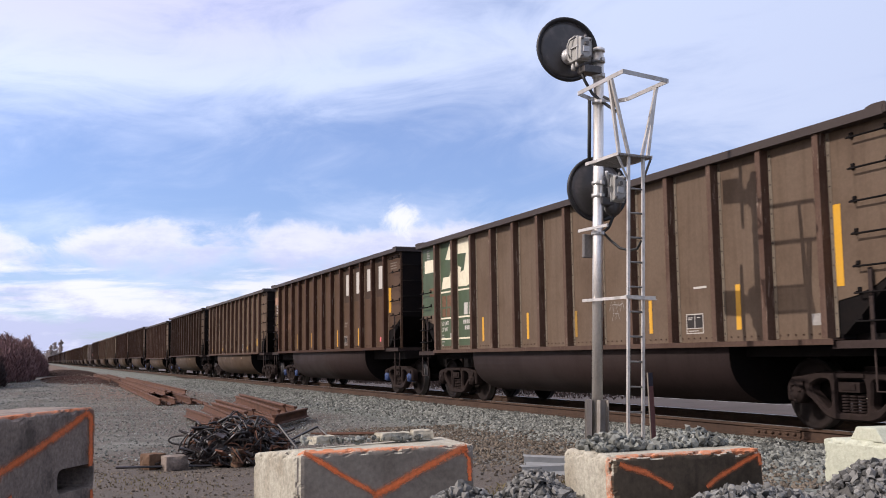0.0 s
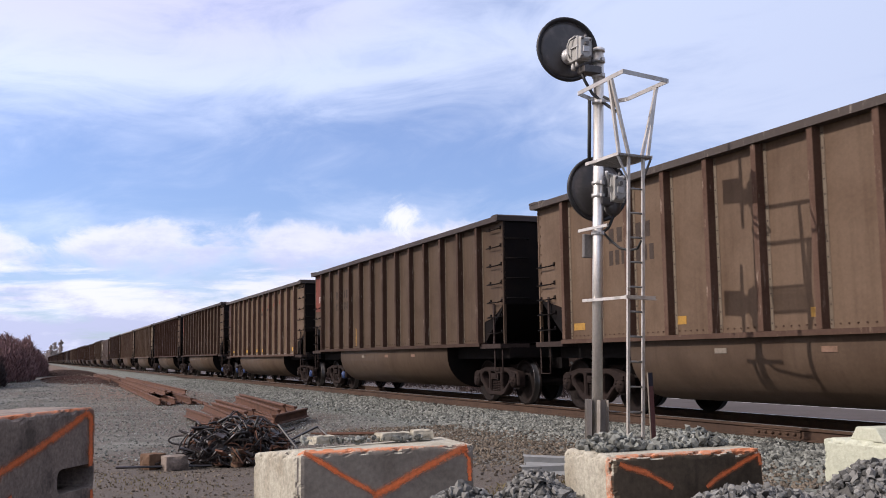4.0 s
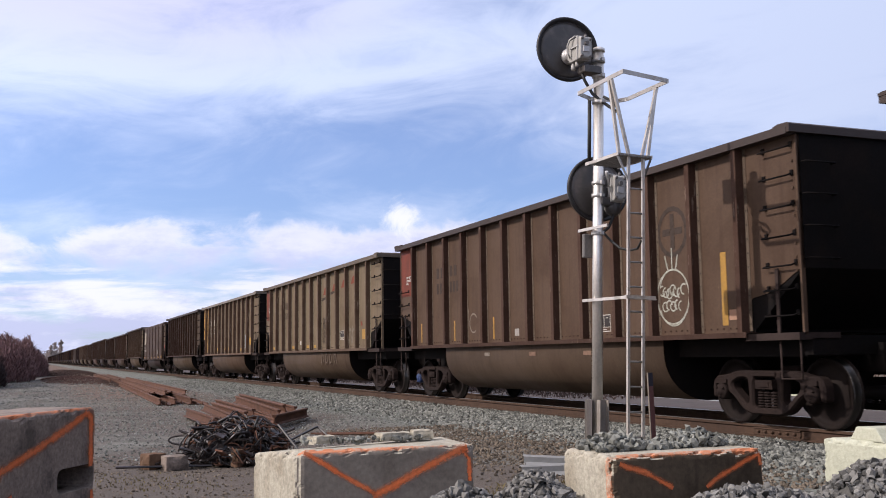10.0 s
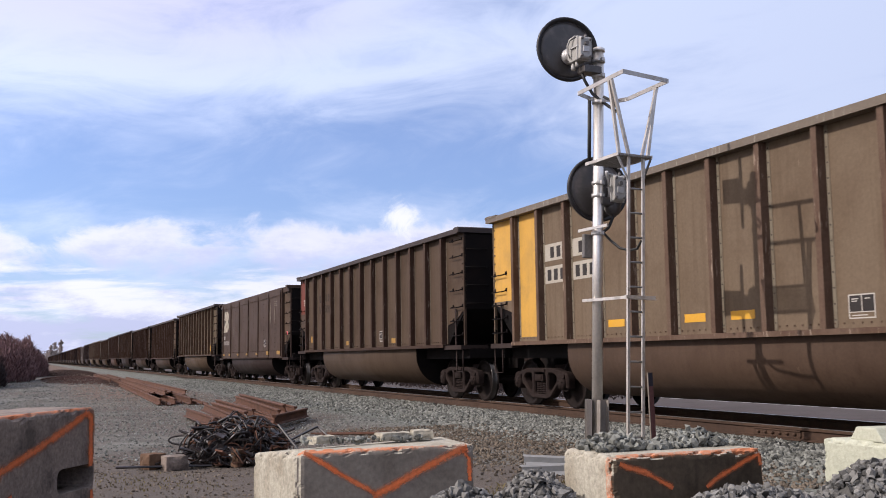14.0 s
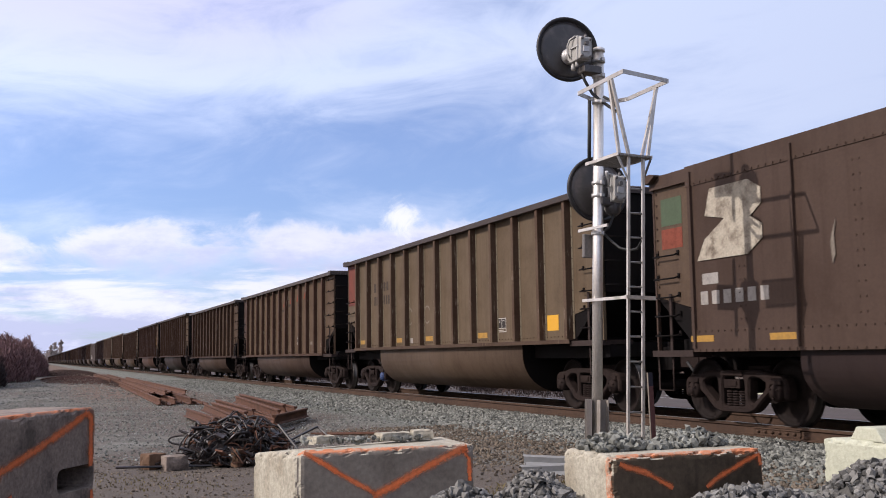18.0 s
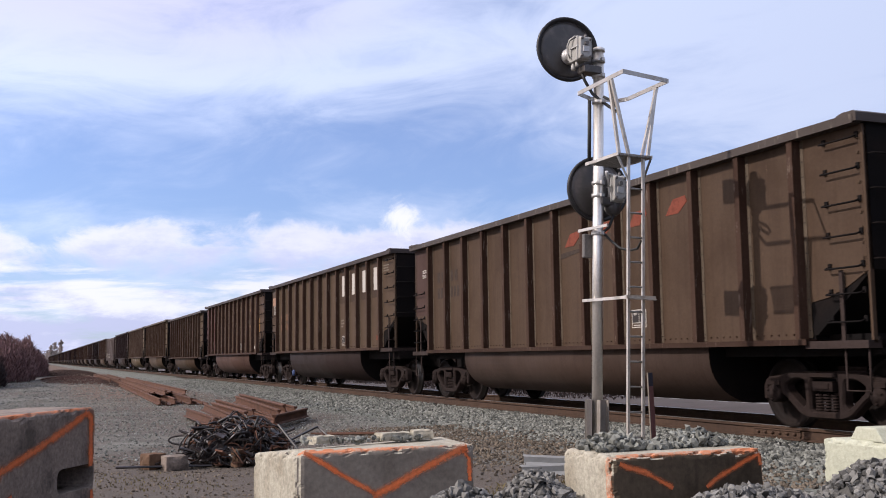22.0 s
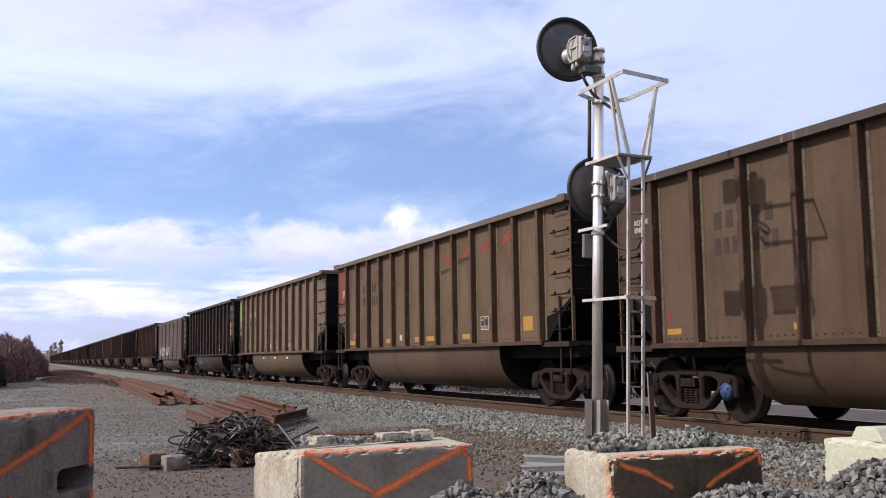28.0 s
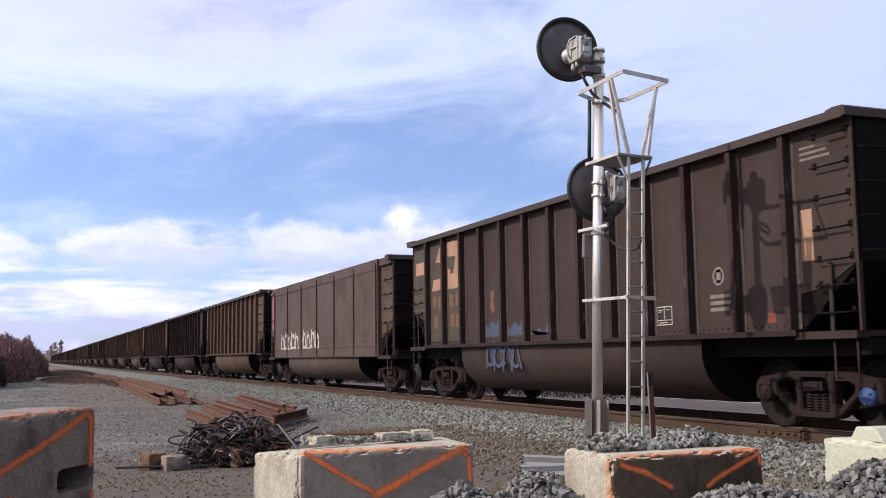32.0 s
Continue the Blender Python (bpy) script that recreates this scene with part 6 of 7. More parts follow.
# ---- signal ----
GRATE = mat("grating_steel", (0.22, 0.205, 0.19), 0.5, 0.4)
def ring_band(bm, z, r=0.082):
    lathe(bm, [(0.07, z - 0.02), (r, z - 0.02), (r, z + 0.02), (0.07, z + 0.02)], "z", (0, 0, 0), 18)
    box(bm, 0.07, 0.12, -0.02, 0.02, z - 0.02, z + 0.02)


def m_disc(bm):
    prof = [(0.001, 0.004), (0.12, 0.006), (0.30, -0.004), (0.388, -0.012), (0.388, -0.024), (0.12, -0.018), (0.001, -0.018)]
    lathe(bm, prof, "x", (0, 0, 0), 48)


def m_rim(bm):
    lathe(bm, [(0.372, -0.014), (0.380, 0.010), (0.398, 0.028), (0.416, 0.030), (0.427, 0.016), (0.425, -0.016), (0.405, -0.026), (0.382, -0.024)], "x", (0, 0, 0), 48)


def m_case(bm):
    """Cast lamp case, longer than wide, with a sloping foot at its front."""
    prism(bm, [(-0.17, -0.09), (-0.10, -0.145), (0.15, -0.145), (0.17, -0.12), (0.17, 0.125), (0.13, 0.145), (-0.13, 0.145), (-0.17, 0.11)], "y", -0.082, 0.082)
    bevelled(bm, 0.014, 2)
    for f in bm.faces:
        f.smooth = False


def signal_head(sig, dy, z, side):
    """One searchlight head: round backing, hood, ribbed neck, case, lid flange and fittings."""
    d = part("backing_disc", make(m_disc), DISC_BLACK, sig, "round black backing disc, dusty at the back")
    d.rotation_euler.z = radians(-5.5)
    d.location = (-0.30, dy - 0.03, z + (0.15 if side < 0 else 0.02))
    bm = bmesh.new()
    lathe(bm, [(0.115, -0.02), (0.14, -0.02), (0.14, -0.38), (0.128, -0.38), (0.115, -0.03)], "x", (0, 0, 0), 24)
    part("hood", bm, DISC_BLACK, d, "black lens hood")
    part("rim", make(m_rim), RIM_BLACK, d, "rolled black rim")
    c = part("lamp_case", make(m_case), CASE_GREY, sig, "grey cast lamp case")
    c.location = (0.0, dy + 0.02 * side, z + (0.05 if side < 0 else -0.025))
    c.scale.z = 1.0 if side < 0 else 1.12
    bm = bmesh.new()
    box(bm, 0.085, 0.115, -0.098, 0.098, -0.158, 0.158)
    bevelled(bm, 0.008, 2)
    part("lid_rim", bm, CASE_GREY, c, "raised lid flange")
    bm = bmesh.new()
    prof = [(0.085, -0.30), (0.105, -0.295)]
    for k in range(4):
        x = -0.285 + 0.034 * k
        prof += [(0.105 - 0.004 * k, x), (0.105 - 0.004 * k, x + 0.016), (0.082, x + 0.019), (0.082, x + 0.031)]
    lathe(bm, prof + [(0.075, -0.15)], "x", (0, 0, 0), 22)
    part("lens_neck", bm, GALV, c, "ribbed neck behind the lens")
    for y, zz in ((-0.06, 0.11), (0.06, 0.11), (-0.06, -0.11), (0.06, -0.11), (0.0, 0.05)):
        bm = bmesh.new()
        rod(bm, (0.165, y, zz), (0.195, y, zz), 0.016 if zz != 0.05 else 0.026, 8)
        part("bolt", bm, BOX_GREY, c)
    bm = bmesh.new()
    box(bm, 0.165, 0.182, -0.045, 0.045, -0.06, 0.015)
    bevelled(bm, 0.005, 1)
    part("name_plate", bm, GALV, c)
    for k in range(3):
        bm = bmesh.new()
        x = -0.06 + 0.08 * k
        rod(bm, (x, 0.03, 0.14), (x, 0.03, 0.178), 0.020, 8)
        rod(bm, (x, 0.03, 0.178), (x, 0.03, 0.192), 0.012, 8)
        part("latch", bm, BOX_GREY, c)
    bm = bmesh.new()
    box(bm, -0.06, 0.12, -0.104, -0.082, 0.015, 0.035)
    part("hinge_bar", bm, GALV, c)
    for x, h, r in ((-0.09, 0.24, 0.032), (0.0, 0.215, 0.024)):
        bm = bmesh.new()
        lathe(bm, [(r * 0.7, -h), (r, -h + 0.02), (r, -h + 0.06), (r * 0.7, -h + 0.07), (r * 0.7, -0.12)], "z", (x, -0.035, 0), 12)
        part("cable_gland", bm, CASE_GREY, c)
    bm = bmesh.new()
    pipe(bm, [(-0.05, -0.10, -0.10), (-0.06, -0.135, -0.04), (-0.06, -0.14, 0.06), (-0.03, -0.125, 0.13), (0.02, -0.08, 0.17), (0.04, -0.02, 0.165)], 0.012)
    part("wire_conduit", bm, CASE_GREY, c)
    if side > 0:
        bm = bmesh.new()
        lathe(bm, [(0.001, -0.17), (0.05, -0.165), (0.088, -0.135), (0.10, -0.09), (0.10, -0.03), (0.085, 0.0)], "z", (0, 0, 0), 20)
        part("relay_bowl", bm, DISC_BLACK, c, "round black bowl under the case").location = (0.0, 0.0, -0.13)
        bm = bmesh.new()
        rod(bm, (0, 0, -0.14), (0, 0, 0.08), 0.062, 16)
        lathe(bm, [(0.062, 0.08), (0.052, 0.115), (0.03, 0.135), (0.001, 0.14)], "z", (0, 0, 0), 16)
        part("side_housing", bm, BOX_GREY, c, "arched housing beside the case").location = (-0.05, -0.115, 0.0)
    bm = bmesh.new()
    box(bm, -0.09, 0.09, min(0, dy), max(0, dy), z - 0.24, z - 0.14)
    bevelled(bm, 0.012, 1)
    part("mounting_bracket", bm, DISC_BLACK, sig)


GRIMY = mat("grimy_zinc", (0.24, 0.215, 0.19), 0.6, 0.3, 30, 0.15, 3, 0.5, [0.12, 0.10, 0.085], 0.05, 0.4)


def build_signal():
    s = thing("railway_signal", pose(-10.884, 6.44, 0.0, -1.83, 0.7, 0), "silver searchlight signal mast with two black round heads and ladder", "railway signal")
    part("mast", make(rod, (0, 0, -0.3), (0, 0, 4.86), 0.066, 24), ALU, s, "weathered silver tube mast")
    bm = bmesh.new()
    lathe(bm, [(0.078, 4.84), (0.078, 4.885), (0.05, 4.90), (0.001, 4.902)], "z", (0, 0, 0), 20)
    part("mast_cap", bm, ALU, s)
    signal_head(s, -0.26, 4.77, -1)
    signal_head(s, 0.20, 3.10, 1)
    for z in (4.72, 4.52, 3.14, 2.98, 4.18, 2.50):
        part("clamp_band", make(ring_band, z), GALV, s)
    # base channels
    for a in (0, 1, 2):
        bm = bmesh.new()
        prism(bm, [(-0.07, 0.075), (0.07, 0.075), (0.07, 0.14), (0.06, 0.14), (0.06, 0.087), (-0.06, 0.087), (-0.06, 0.14), (-0.07, 0.14)], "z", -0.3, 0.44)
        ch = part("base_channel", bm, GRIMY, s)
        ch.rotation_euler.z = radians((160, 40, -80)[a])
    # guard hoop round the platform
    bm = bmesh.new()
    loop = [(0.145, -0.376), (1.225, -0.406), (1.105, 0.284), (0.185, 0.314), (0.055, 0.254), (-0.005, -0.116), (0.145, -0.376)]
    pts = [(x, y, 4.22) for x, y in loop]
    for a, b in zip(pts[:-1], pts[1:]):
        a, b = Vector(a), Vector(b)
        d = (b - a).normalized()
        n = Vector((-d.y, d.x, 0)) * 0.006
        vs = [bm.verts.new(p + q + Vector((0, 0, h))) for p in (a - d * 0.006, b + d * 0.006) for q in (-n, n) for h in (-0.025, 0.025)]
        for f in ((0, 1, 3, 2), (4, 6, 7, 5), (0, 4, 5, 1), (2, 3, 7, 6), (0, 2, 6, 4), (1, 5, 7, 3)):
            bm.faces.new([vs[i] for i in f])
    part("guard_hoop", bm, HOOP_ALU, s, "flat bar guard hoop")
    for a, b in (((0.945, -0.39, 4.20), (0.93, -0.14, 3.31)), ((0.895, -0.39, 4.20), (0.88, -0.24, 3.31)), ((0.865, 0.29, 4.20), (0.92, 0.04, 3.31)), ((0.845, 0.29, 4.20), (0.88, 0.15, 3.32))):
        part("hoop_strut", make(rod, a, b, 0.024, 4), WORN_ALU, s)
    # platform of bars
    for y in (-0.32, 0.14):
        bm = bmesh.new()
        box(bm, 0.24, 0.99, y - 0.006, y + 0.006, 3.295, 3.332)
        part("platform_beam", bm, WORN_ALU, s)
    for i in range(26):
        bm = bmesh.new()
        box(bm, 0.255 + i * 0.0281, 0.263 + i * 0.0281, -0.32, 0.14, 3.304, 3.33)
        part("grating_bar", bm, GRATE, s)
    for i in range(8):
        bm = bmesh.new()
        box(bm, 0.25, 0.98, -0.29 + i * 0.058, -0.282 + i * 0.058, 3.306, 3.324)
        part("grating_bar", bm, GRATE, s)
    part("platform_brace", make(rod, (0.96, -0.31, 3.29), (0.92, -0.14, 3.02), 0.014, 6), GALV, s)
    part("platform_brace", make(rod, (0.97, 0.14, 3.31), (0.92, 0.07, 3.06), 0.014, 6), DISC_BLACK, s)
    # ladder
    for y in (-0.14, 0.06):
        bm = bmesh.new()
        box(bm, 0.89, 0.93, y - 0.006, y + 0.006, -0.3, 3.32)
        box(bm, 0.925, 0.937, y - 0.016, y + 0.016, -0.3, 3.32)
        part("ladder_rail", bm, WORN_ALU, s)
    for i in range(11):
        z = 0.05 + i * 0.288
        part("ladder_rung", make(rod, (0.91, -0.135, z), (0.91, 0.055, z), 0.012, 8), GRATE, s)
    # arms between mast and ladder
    for z, x0, x1 in ((1.66, -0.16, 0.95), (2.555, -0.28, 0.42)):
        bm = bmesh.new()
        box(bm, x0, x1, -0.125, -0.105, z - 0.018, z + 0.018)
        part("arm", bm, WORN_ALU, s)
    bm = bmesh.new()
    box(bm, 0.935, 0.975, -0.20, 0.20, 1.64, 1.675)
    box(bm, 0.935, 1.0, -0.20, 0.20, 1.63, 1.64)
    part("arm", bm, WORN_ALU, s)
    # conduits and cables
    part("conduit", make(rod, (-0.03, -0.112, 3.36), (-0.03, -0.112, 4.22), 0.024, 8), RUBBER, s, "black conduit")
    part("cable", make(pipe, [(-0.02, -0.24, 4.56), (0.0, -0.20, 4.44), (0.02, -0.10, 4.28), (0.06, 0.0, 4.19), (0.16, 0.08, 4.09), (0.26, 0.10, 4.02), (0.29, 0.10, 4.06), (0.22, 0.06, 4.16), (0.08, 0.03, 4.24)], 0.02), RUBBER, s)
    part("cable", make(pipe, [(0.06, 0.05, 2.50), (0.15, 0.10, 2.40), (0.28, 0.15, 2.30), (0.45, 0.18, 2.26), (0.68, 0.14, 2.26), (0.90, 0.05, 2.32)], 0.016), RUBBER, s)
    part("cable", make(pipe, [(0.02, 0.22, 2.86), (0.03, 0.20, 2.72), (0.06, 0.12, 2.58), (0.05, 0.05, 2.52)], 0.02), RUBBER, s)
    part("conduit_bend", make(pipe, [(0.06, 0.10, 2.90), (0.05, 0.14, 3.0), (0.05, 0.13, 3.14), (0.07, 0.09, 3.24), (0.10, 0.06, 3.28)], 0.022), GALV, s)
    bm = bmesh.new()
    box(bm, -0.16, -0.10, -0.14, 0.0, 2.2, 2.5)
    bevelled(bm, 0.01, 1)
    part("junction_box", bm, BOX_GREY, s)


build_signal()


STAKE_RED = mat("dull_red_paint", (0.105, 0.045, 0.042), 0.7)
STAKE_BLUE = mat("dull_blue_paint", (0.022, 0.021, 0.032), 0.7)


def build_stake():
    s = thing("marker_stake", pose(-10.25, 6.84, YARD, 1.5, 0, 0), "thin red and blue painted marker stake in ballast", "marker stake")
    part("board", make(box, -0.01, 0.01, -0.03, 0.03, 0, 0.86), STAKE_RED, s, "dull red lower board")
    part("board", make(box, -0.01, 0.01, -0.03, 0.03, 0.86, 1.02), STAKE_BLUE, s, "blue upper board")
    part("edge_strip", make(box, -0.012, 0.012, -0.038, -0.031, 0, 1.02), FADED, s, "white edge")


build_stake()


# ---- scrap and old rails ----
def old_rail(a, b, z, lean=0.0, za=0.0, zb=0.0):
    a, b = Vector((*a, z + za)), Vector((*b, z + zb))
    d = b - a
    ob = new("old_rail", mesh_of(make(rail_profile, 0.0, d.length, 0.0, 0.172), "old_rail", RUST))
    ob.matrix_basis = Matrix.Translation(a) @ d.to_track_quat("X", "Z").to_matrix().to_4x4() @ Matrix.Rotation(radians(lean), 4, "X")
    tagged(ob, "rust-brown old rail lying on the gravel", "rail", "pile of old rails")


def build_rails():
    rng = random.Random(4)
    for i in range(9):
        y = 3.25 + i * 0.135
        old_rail((-28.3 - rng.uniform(0, 1.5), y), (-52 - rng.uniform(0, 6), y + 0.75 + rng.uniform(-0.15, 0.15)), YARD + 0.02, rng.choice((0, 0, 90, -12)))
    for i in range(5):
        y = 3.4 + i * 0.2
        old_rail((-29.5 - rng.uniform(0, 4), y), (-50 - rng.uniform(0, 8), y + 0.7 + rng.uniform(-0.3, 0.3)), YARD + 0.19, rng.choice((0, 15, 80)))
    for i in range(6):
        y = 4.1 + i * 0.17
        old_rail((-56 - rng.uniform(0, 5), y), (-82 - rng.uniform(0, 8), y + 0.5), YARD + 0.02, rng.choice((0, 0, 90)))
    # the near, tumbled ones
    old_rail((-17.5, 2.90), (-22.4, 3.09), YARD + 0.03, 8, 0.06, 0.0)
    old_rail((-17.9, 3.38), (-23.1, 3.55), YARD + 0.05, 20, 0.0, 0.05)
    old_rail((-18.4, 3.62), (-24.2, 3.95), YARD + 0.03, -8, 0.10, 0.04)
    old_rail((-19.0, 3.86), (-24.6, 4.10), YARD + 0.12, 0, 0.02, 0.0)
    old_rail((-18.2, 4.05), (-23.6, 4.35), YARD + 0.02, 60)
    old_rail((-18.8, 4.30), (-25.6, 4.75), YARD + 0.10, 0, 0.02, 0.06)
    old_rail((-20.3, 4.95), (-29.0, 5.60), YARD + 0.06, 10, 0.04, 0.0)
    old_rail((-19.6, 4.62), (-27.0, 5.15), YARD + 0.16, -14, 0.02, 0.0)
    old_rail((-17.8, 3.98), (-20.3, 5.20), YARD + 0.02, 0, 0.06, 0.04)


build_rails()


def build_scrap():
    rng = random.Random(8)
    c = Vector((-12.55, 2.36, YARD))
    s = thing("scrap_heap", Matrix.Translation(c), "tangled heap of rusty dark iron rods and rail fastenings", "scrap heap")

    def inside():
        while True:
            x, y, z = rng.uniform(-0.7, 0.7), rng.uniform(-0.72, 0.72), rng.uniform(0.0, 0.50)
            if 0.34 < (x / 0.70) ** 2 + (y / 0.72) ** 2 + (z / 0.53) ** 2 < 1:
                return Vector((x, y, z + 0.01))
    core = bmesh.new()
    bmesh.ops.create_icosphere(core, subdivisions=4, radius=1.0)
    for v in core.verts:
        k = 0.80 + 0.25 * noise.noise(v.co * 2.5) + 0.10 * noise.noise(v.co * 8.0)
        v.co = Vector((v.co.x * 0.62 * k, v.co.y * 0.66 * k, max(0.0, v.co.z) * 0.45 * k))
    part("core", core, SCRAP, s, "dark matted core of small iron")
    for i in range(420):
        p = inside()
        a = rng.uniform(0, math.pi)
        d = Vector((math.cos(a), math.sin(a), rng.uniform(-0.6, 0.6))).normalized() * rng.uniform(0.04, 0.20)
        q, r = p - d, p + d
        q.z, r.z = max(q.z, 0.015), max(r.z, 0.015)
        bm = bmesh.new()
        kind = rng.random()
        w = rng.choice((0.006, 0.008, 0.011, 0.017))
        if i % 9 == 0:
            # long strap sprung into an arc over the heap
            g, u = rng.uniform(0, 6.28), rng.uniform(0.28, 0.50)
            o = Vector((p.x * 0.55, p.y * 0.55, max(0.05, p.z * 0.6)))
            e = Vector((math.cos(g) * 0.6, math.sin(g), 0)) * u
            pts = [o + e * math.cos(0.35 * n) + Vector((0, 0, u * rng.uniform(0.5, 0.75) * math.sin(0.35 * n))) for n in range(10)]
            pipe(bm, [(a_.x, a_.y, max(0.02, a_.z)) for a_ in pts], rng.choice((0.007, 0.010, 0.014)))
        elif kind < 0.30:
            rod(bm, q, r, w, 6)
        elif kind < 0.72:
            m = (q + r) / 2 + Vector((rng.uniform(-0.05, 0.05), rng.uniform(-0.05, 0.05), rng.uniform(0.03, 0.14)))
            pipe(bm, [q, q.lerp(m, 0.6), m, m.lerp(r, 0.4), r], w)
        else:
            t = Vector((rng.uniform(-1, 1), rng.uniform(-1, 1), rng.uniform(-0.3, 0.3))).normalized() * rng.uniform(0.03, 0.07)
            n = (r - q).cross(t).normalized() * 0.010
            k = q.lerp(r, 0.55)
            vs = [bm.verts.new(x) for x in (q - t + n, k - t + n, k + t + n, q + t + n, q - t - n, k - t - n, k + t - n, q + t - n)]
            for f in ((0, 1, 2, 3), (7, 6, 5, 4), (0, 4, 5, 1), (1, 5, 6, 2), (2, 6, 7, 3), (3, 7, 4, 0)):
                bm.faces.new([vs[j] for j in f])
        pale = rng.random()
        part("iron_piece", bm, SCRAP_RUST if pale < 0.24 else SCRAP_BARE if pale < 0.30 else SCRAP, s)
    # loops and long rods that stick out
    for cx, cy, cz, r, tilt in ((-0.35, -0.62, 0.26, 0.16, 0.5), (0.2, -0.35, 0.22, 0.26, 1.1)):
        bm = bmesh.new()
        pts = [(cx + r * 0.5 * math.cos(a), cy + r * math.cos(a), cz + r * 0.7 * math.sin(a) * tilt) for a in (0.3 * i for i in range(18))]
        pipe(bm, pts, 0.013)
        part("iron_loop", bm, SCRAP, s)
    for a, b in (((0.2, 0.5, 0.2), (-0.6, 1.16, 0.34)), ((-0.1, 0.6, 0.16), (-0.5, 1.28, 0.22)), ((-0.6, 1.16, 0.34), (-0.3, 1.30, 0.16)), ((0.5, -0.4, 0.02), (0.3, -1.45, 0.03)), ((0.1, -0.5, 0.16), (0.35, -1.02, 0.05)),
                 ((0.1, 0.0, 0.5), (0.45, 0.12, 0.1)), ((0.2, 0.45, 0.44), (0.5, 0.62, 0.16)), ((0.1, -0.45, 0.35), (0.45, -0.25, 0.02))):
        part("iron_rod", make(rod, a, b, 0.015, 6), SCRAP, s)


SCRAP = mat("scrap_iron", (0.0085, 0.0052, 0.0045), 0.40, 0.0, 20, 0.3, 3, 0.6, [0.028, 0.013, 0.009], 0.15, 0.0, 0.0, 0.5)
SCRAP_RUST = mat("scrap_rust", (0.11, 0.05, 0.03), 0.85, 0.0, 20, 0.3, 3, 0.5, [0.05, 0.03, 0.02], 0.3)
SCRAP_BARE = mat("scrap_bare_iron", (0.075, 0.07, 0.07), 0.4, 0.4)
WOOD_CHUNK = mat("split_wood", (0.12, 0.068, 0.04), 0.85, 0.0, 14, 0.3, 4, 0.5, None, 0.4)
build_scrap()


def lump(name, x, y, sx, sy, sz, turn, material, label, seed):
    bm = bmesh.new()
    box(bm, -sx / 2, sx / 2, -sy / 2, sy / 2, 0, sz)
    worn(bm, 4, 0.05, seed)
    ob = new(name, mesh_of(bm, name, material))
    ob.matrix_basis = pose(x, y, ground_z(x, y) - 0.01, 0, 0, turn)
    tagged(ob, label, "debris")


lump("wood_chunk", -12.35, 1.33, 0.22, 0.24, 0.20, 25, WOOD_CHUNK, "orange-brown split wood chunk beside the scrap heap", 5)
lump("concrete_lump", -12.15, 1.55, 0.26, 0.28, 0.18, 10, CONCRETE_GREY, "grey broken concrete lump beside the scrap heap", 6)
lump("wood_chunk", -12.0, 2.25, 0.12, 0.14, 0.22, 40, WOOD_CHUNK, "pale split wood chunk against the scrap heap", 7)

for k, yy in enumerate((0.0, 0.12, 0.25)):
    ob = new("iron_rod", mesh_of(make(rod, (-16.1 + yy, 4.2 + yy * 0.3, YARD + 0.03), (-15.4 + yy, 5.35, YARD + 0.05), 0.014, 6), "iron_rod", RUST))
    tagged(ob, "thin rusty iron rod lying on gravel", "rod", "loose iron rods")


def w_beam(bm):
    pts = [(0.0, 0.0), (0.03, 0.05), (0.10, 0.06), (0.13, 0.0), (0.19, 0.0), (0.22, 0.06), (0.29, 0.05), (0.32, 0.0), (0.32, -0.006), (0.285, 0.043), (0.225, 0.053), (0.195, -0.006), (0.125, -0.006), (0.095, 0.053), (0.035, 0.043), (0.0, -0.006)]
    prism(bm, pts, "y", 0.0, 2.2)


for k, (x, y, z, rx, rz) in enumerate(((-10.1, 5.02, YARD + 0.13, -4, -18), (-9.75, 4.80, YARD + 0.06, 0, -8))):
    ob = new("metal_beam", mesh_of(make(w_beam), "metal_beam", mat("zinc_sheet", (0.25, 0.245, 0.23), 0.5, 0.25, 20, 0.1, 3, 0.3)))
    ob.matrix_basis = pose(x, y, z, rx, 22, rz)
    tagged(ob, "pale corrugated metal beam lying on gravel", "metal beam", "metal beams")


# ---- grass, brush, trees, distance ----
def tufts(name, spots, n, h, material, label, seed):
    rng = random.Random(seed)
    v, f = [], []
    for _ in range(n):
        cx, cy, r = rng.choice(spots)
        x, y = rng.gauss(cx, r), rng.gauss(cy, r)
        z = ground_z(x, y)
        a, k = rng.uniform(0, 6.28), rng.uniform(0.4, 1.0) * h
        dx, dy = math.cos(a) * 0.006, math.sin(a) * 0.006
        bx, by = rng.uniform(-0.6, 0.6) * k, rng.uniform(-0.6, 0.6) * k
        i = len(v)
        v += [(x - dx, y - dy, z), (x + dx, y + dy, z), (x + bx * 0.5 + dx, y + by * 0.5 + dy, z + k * 0.7), (x + bx, y + by, z + k)]
        f += [(i, i + 1, i + 2), (i, i + 2, i + 3)]
    me = bpy.data.meshes.new(name)
    me.from_pydata(v, [], f)
    me.materials.append(material)
    tagged(new(name, me), label, "grass", kind="stuff")


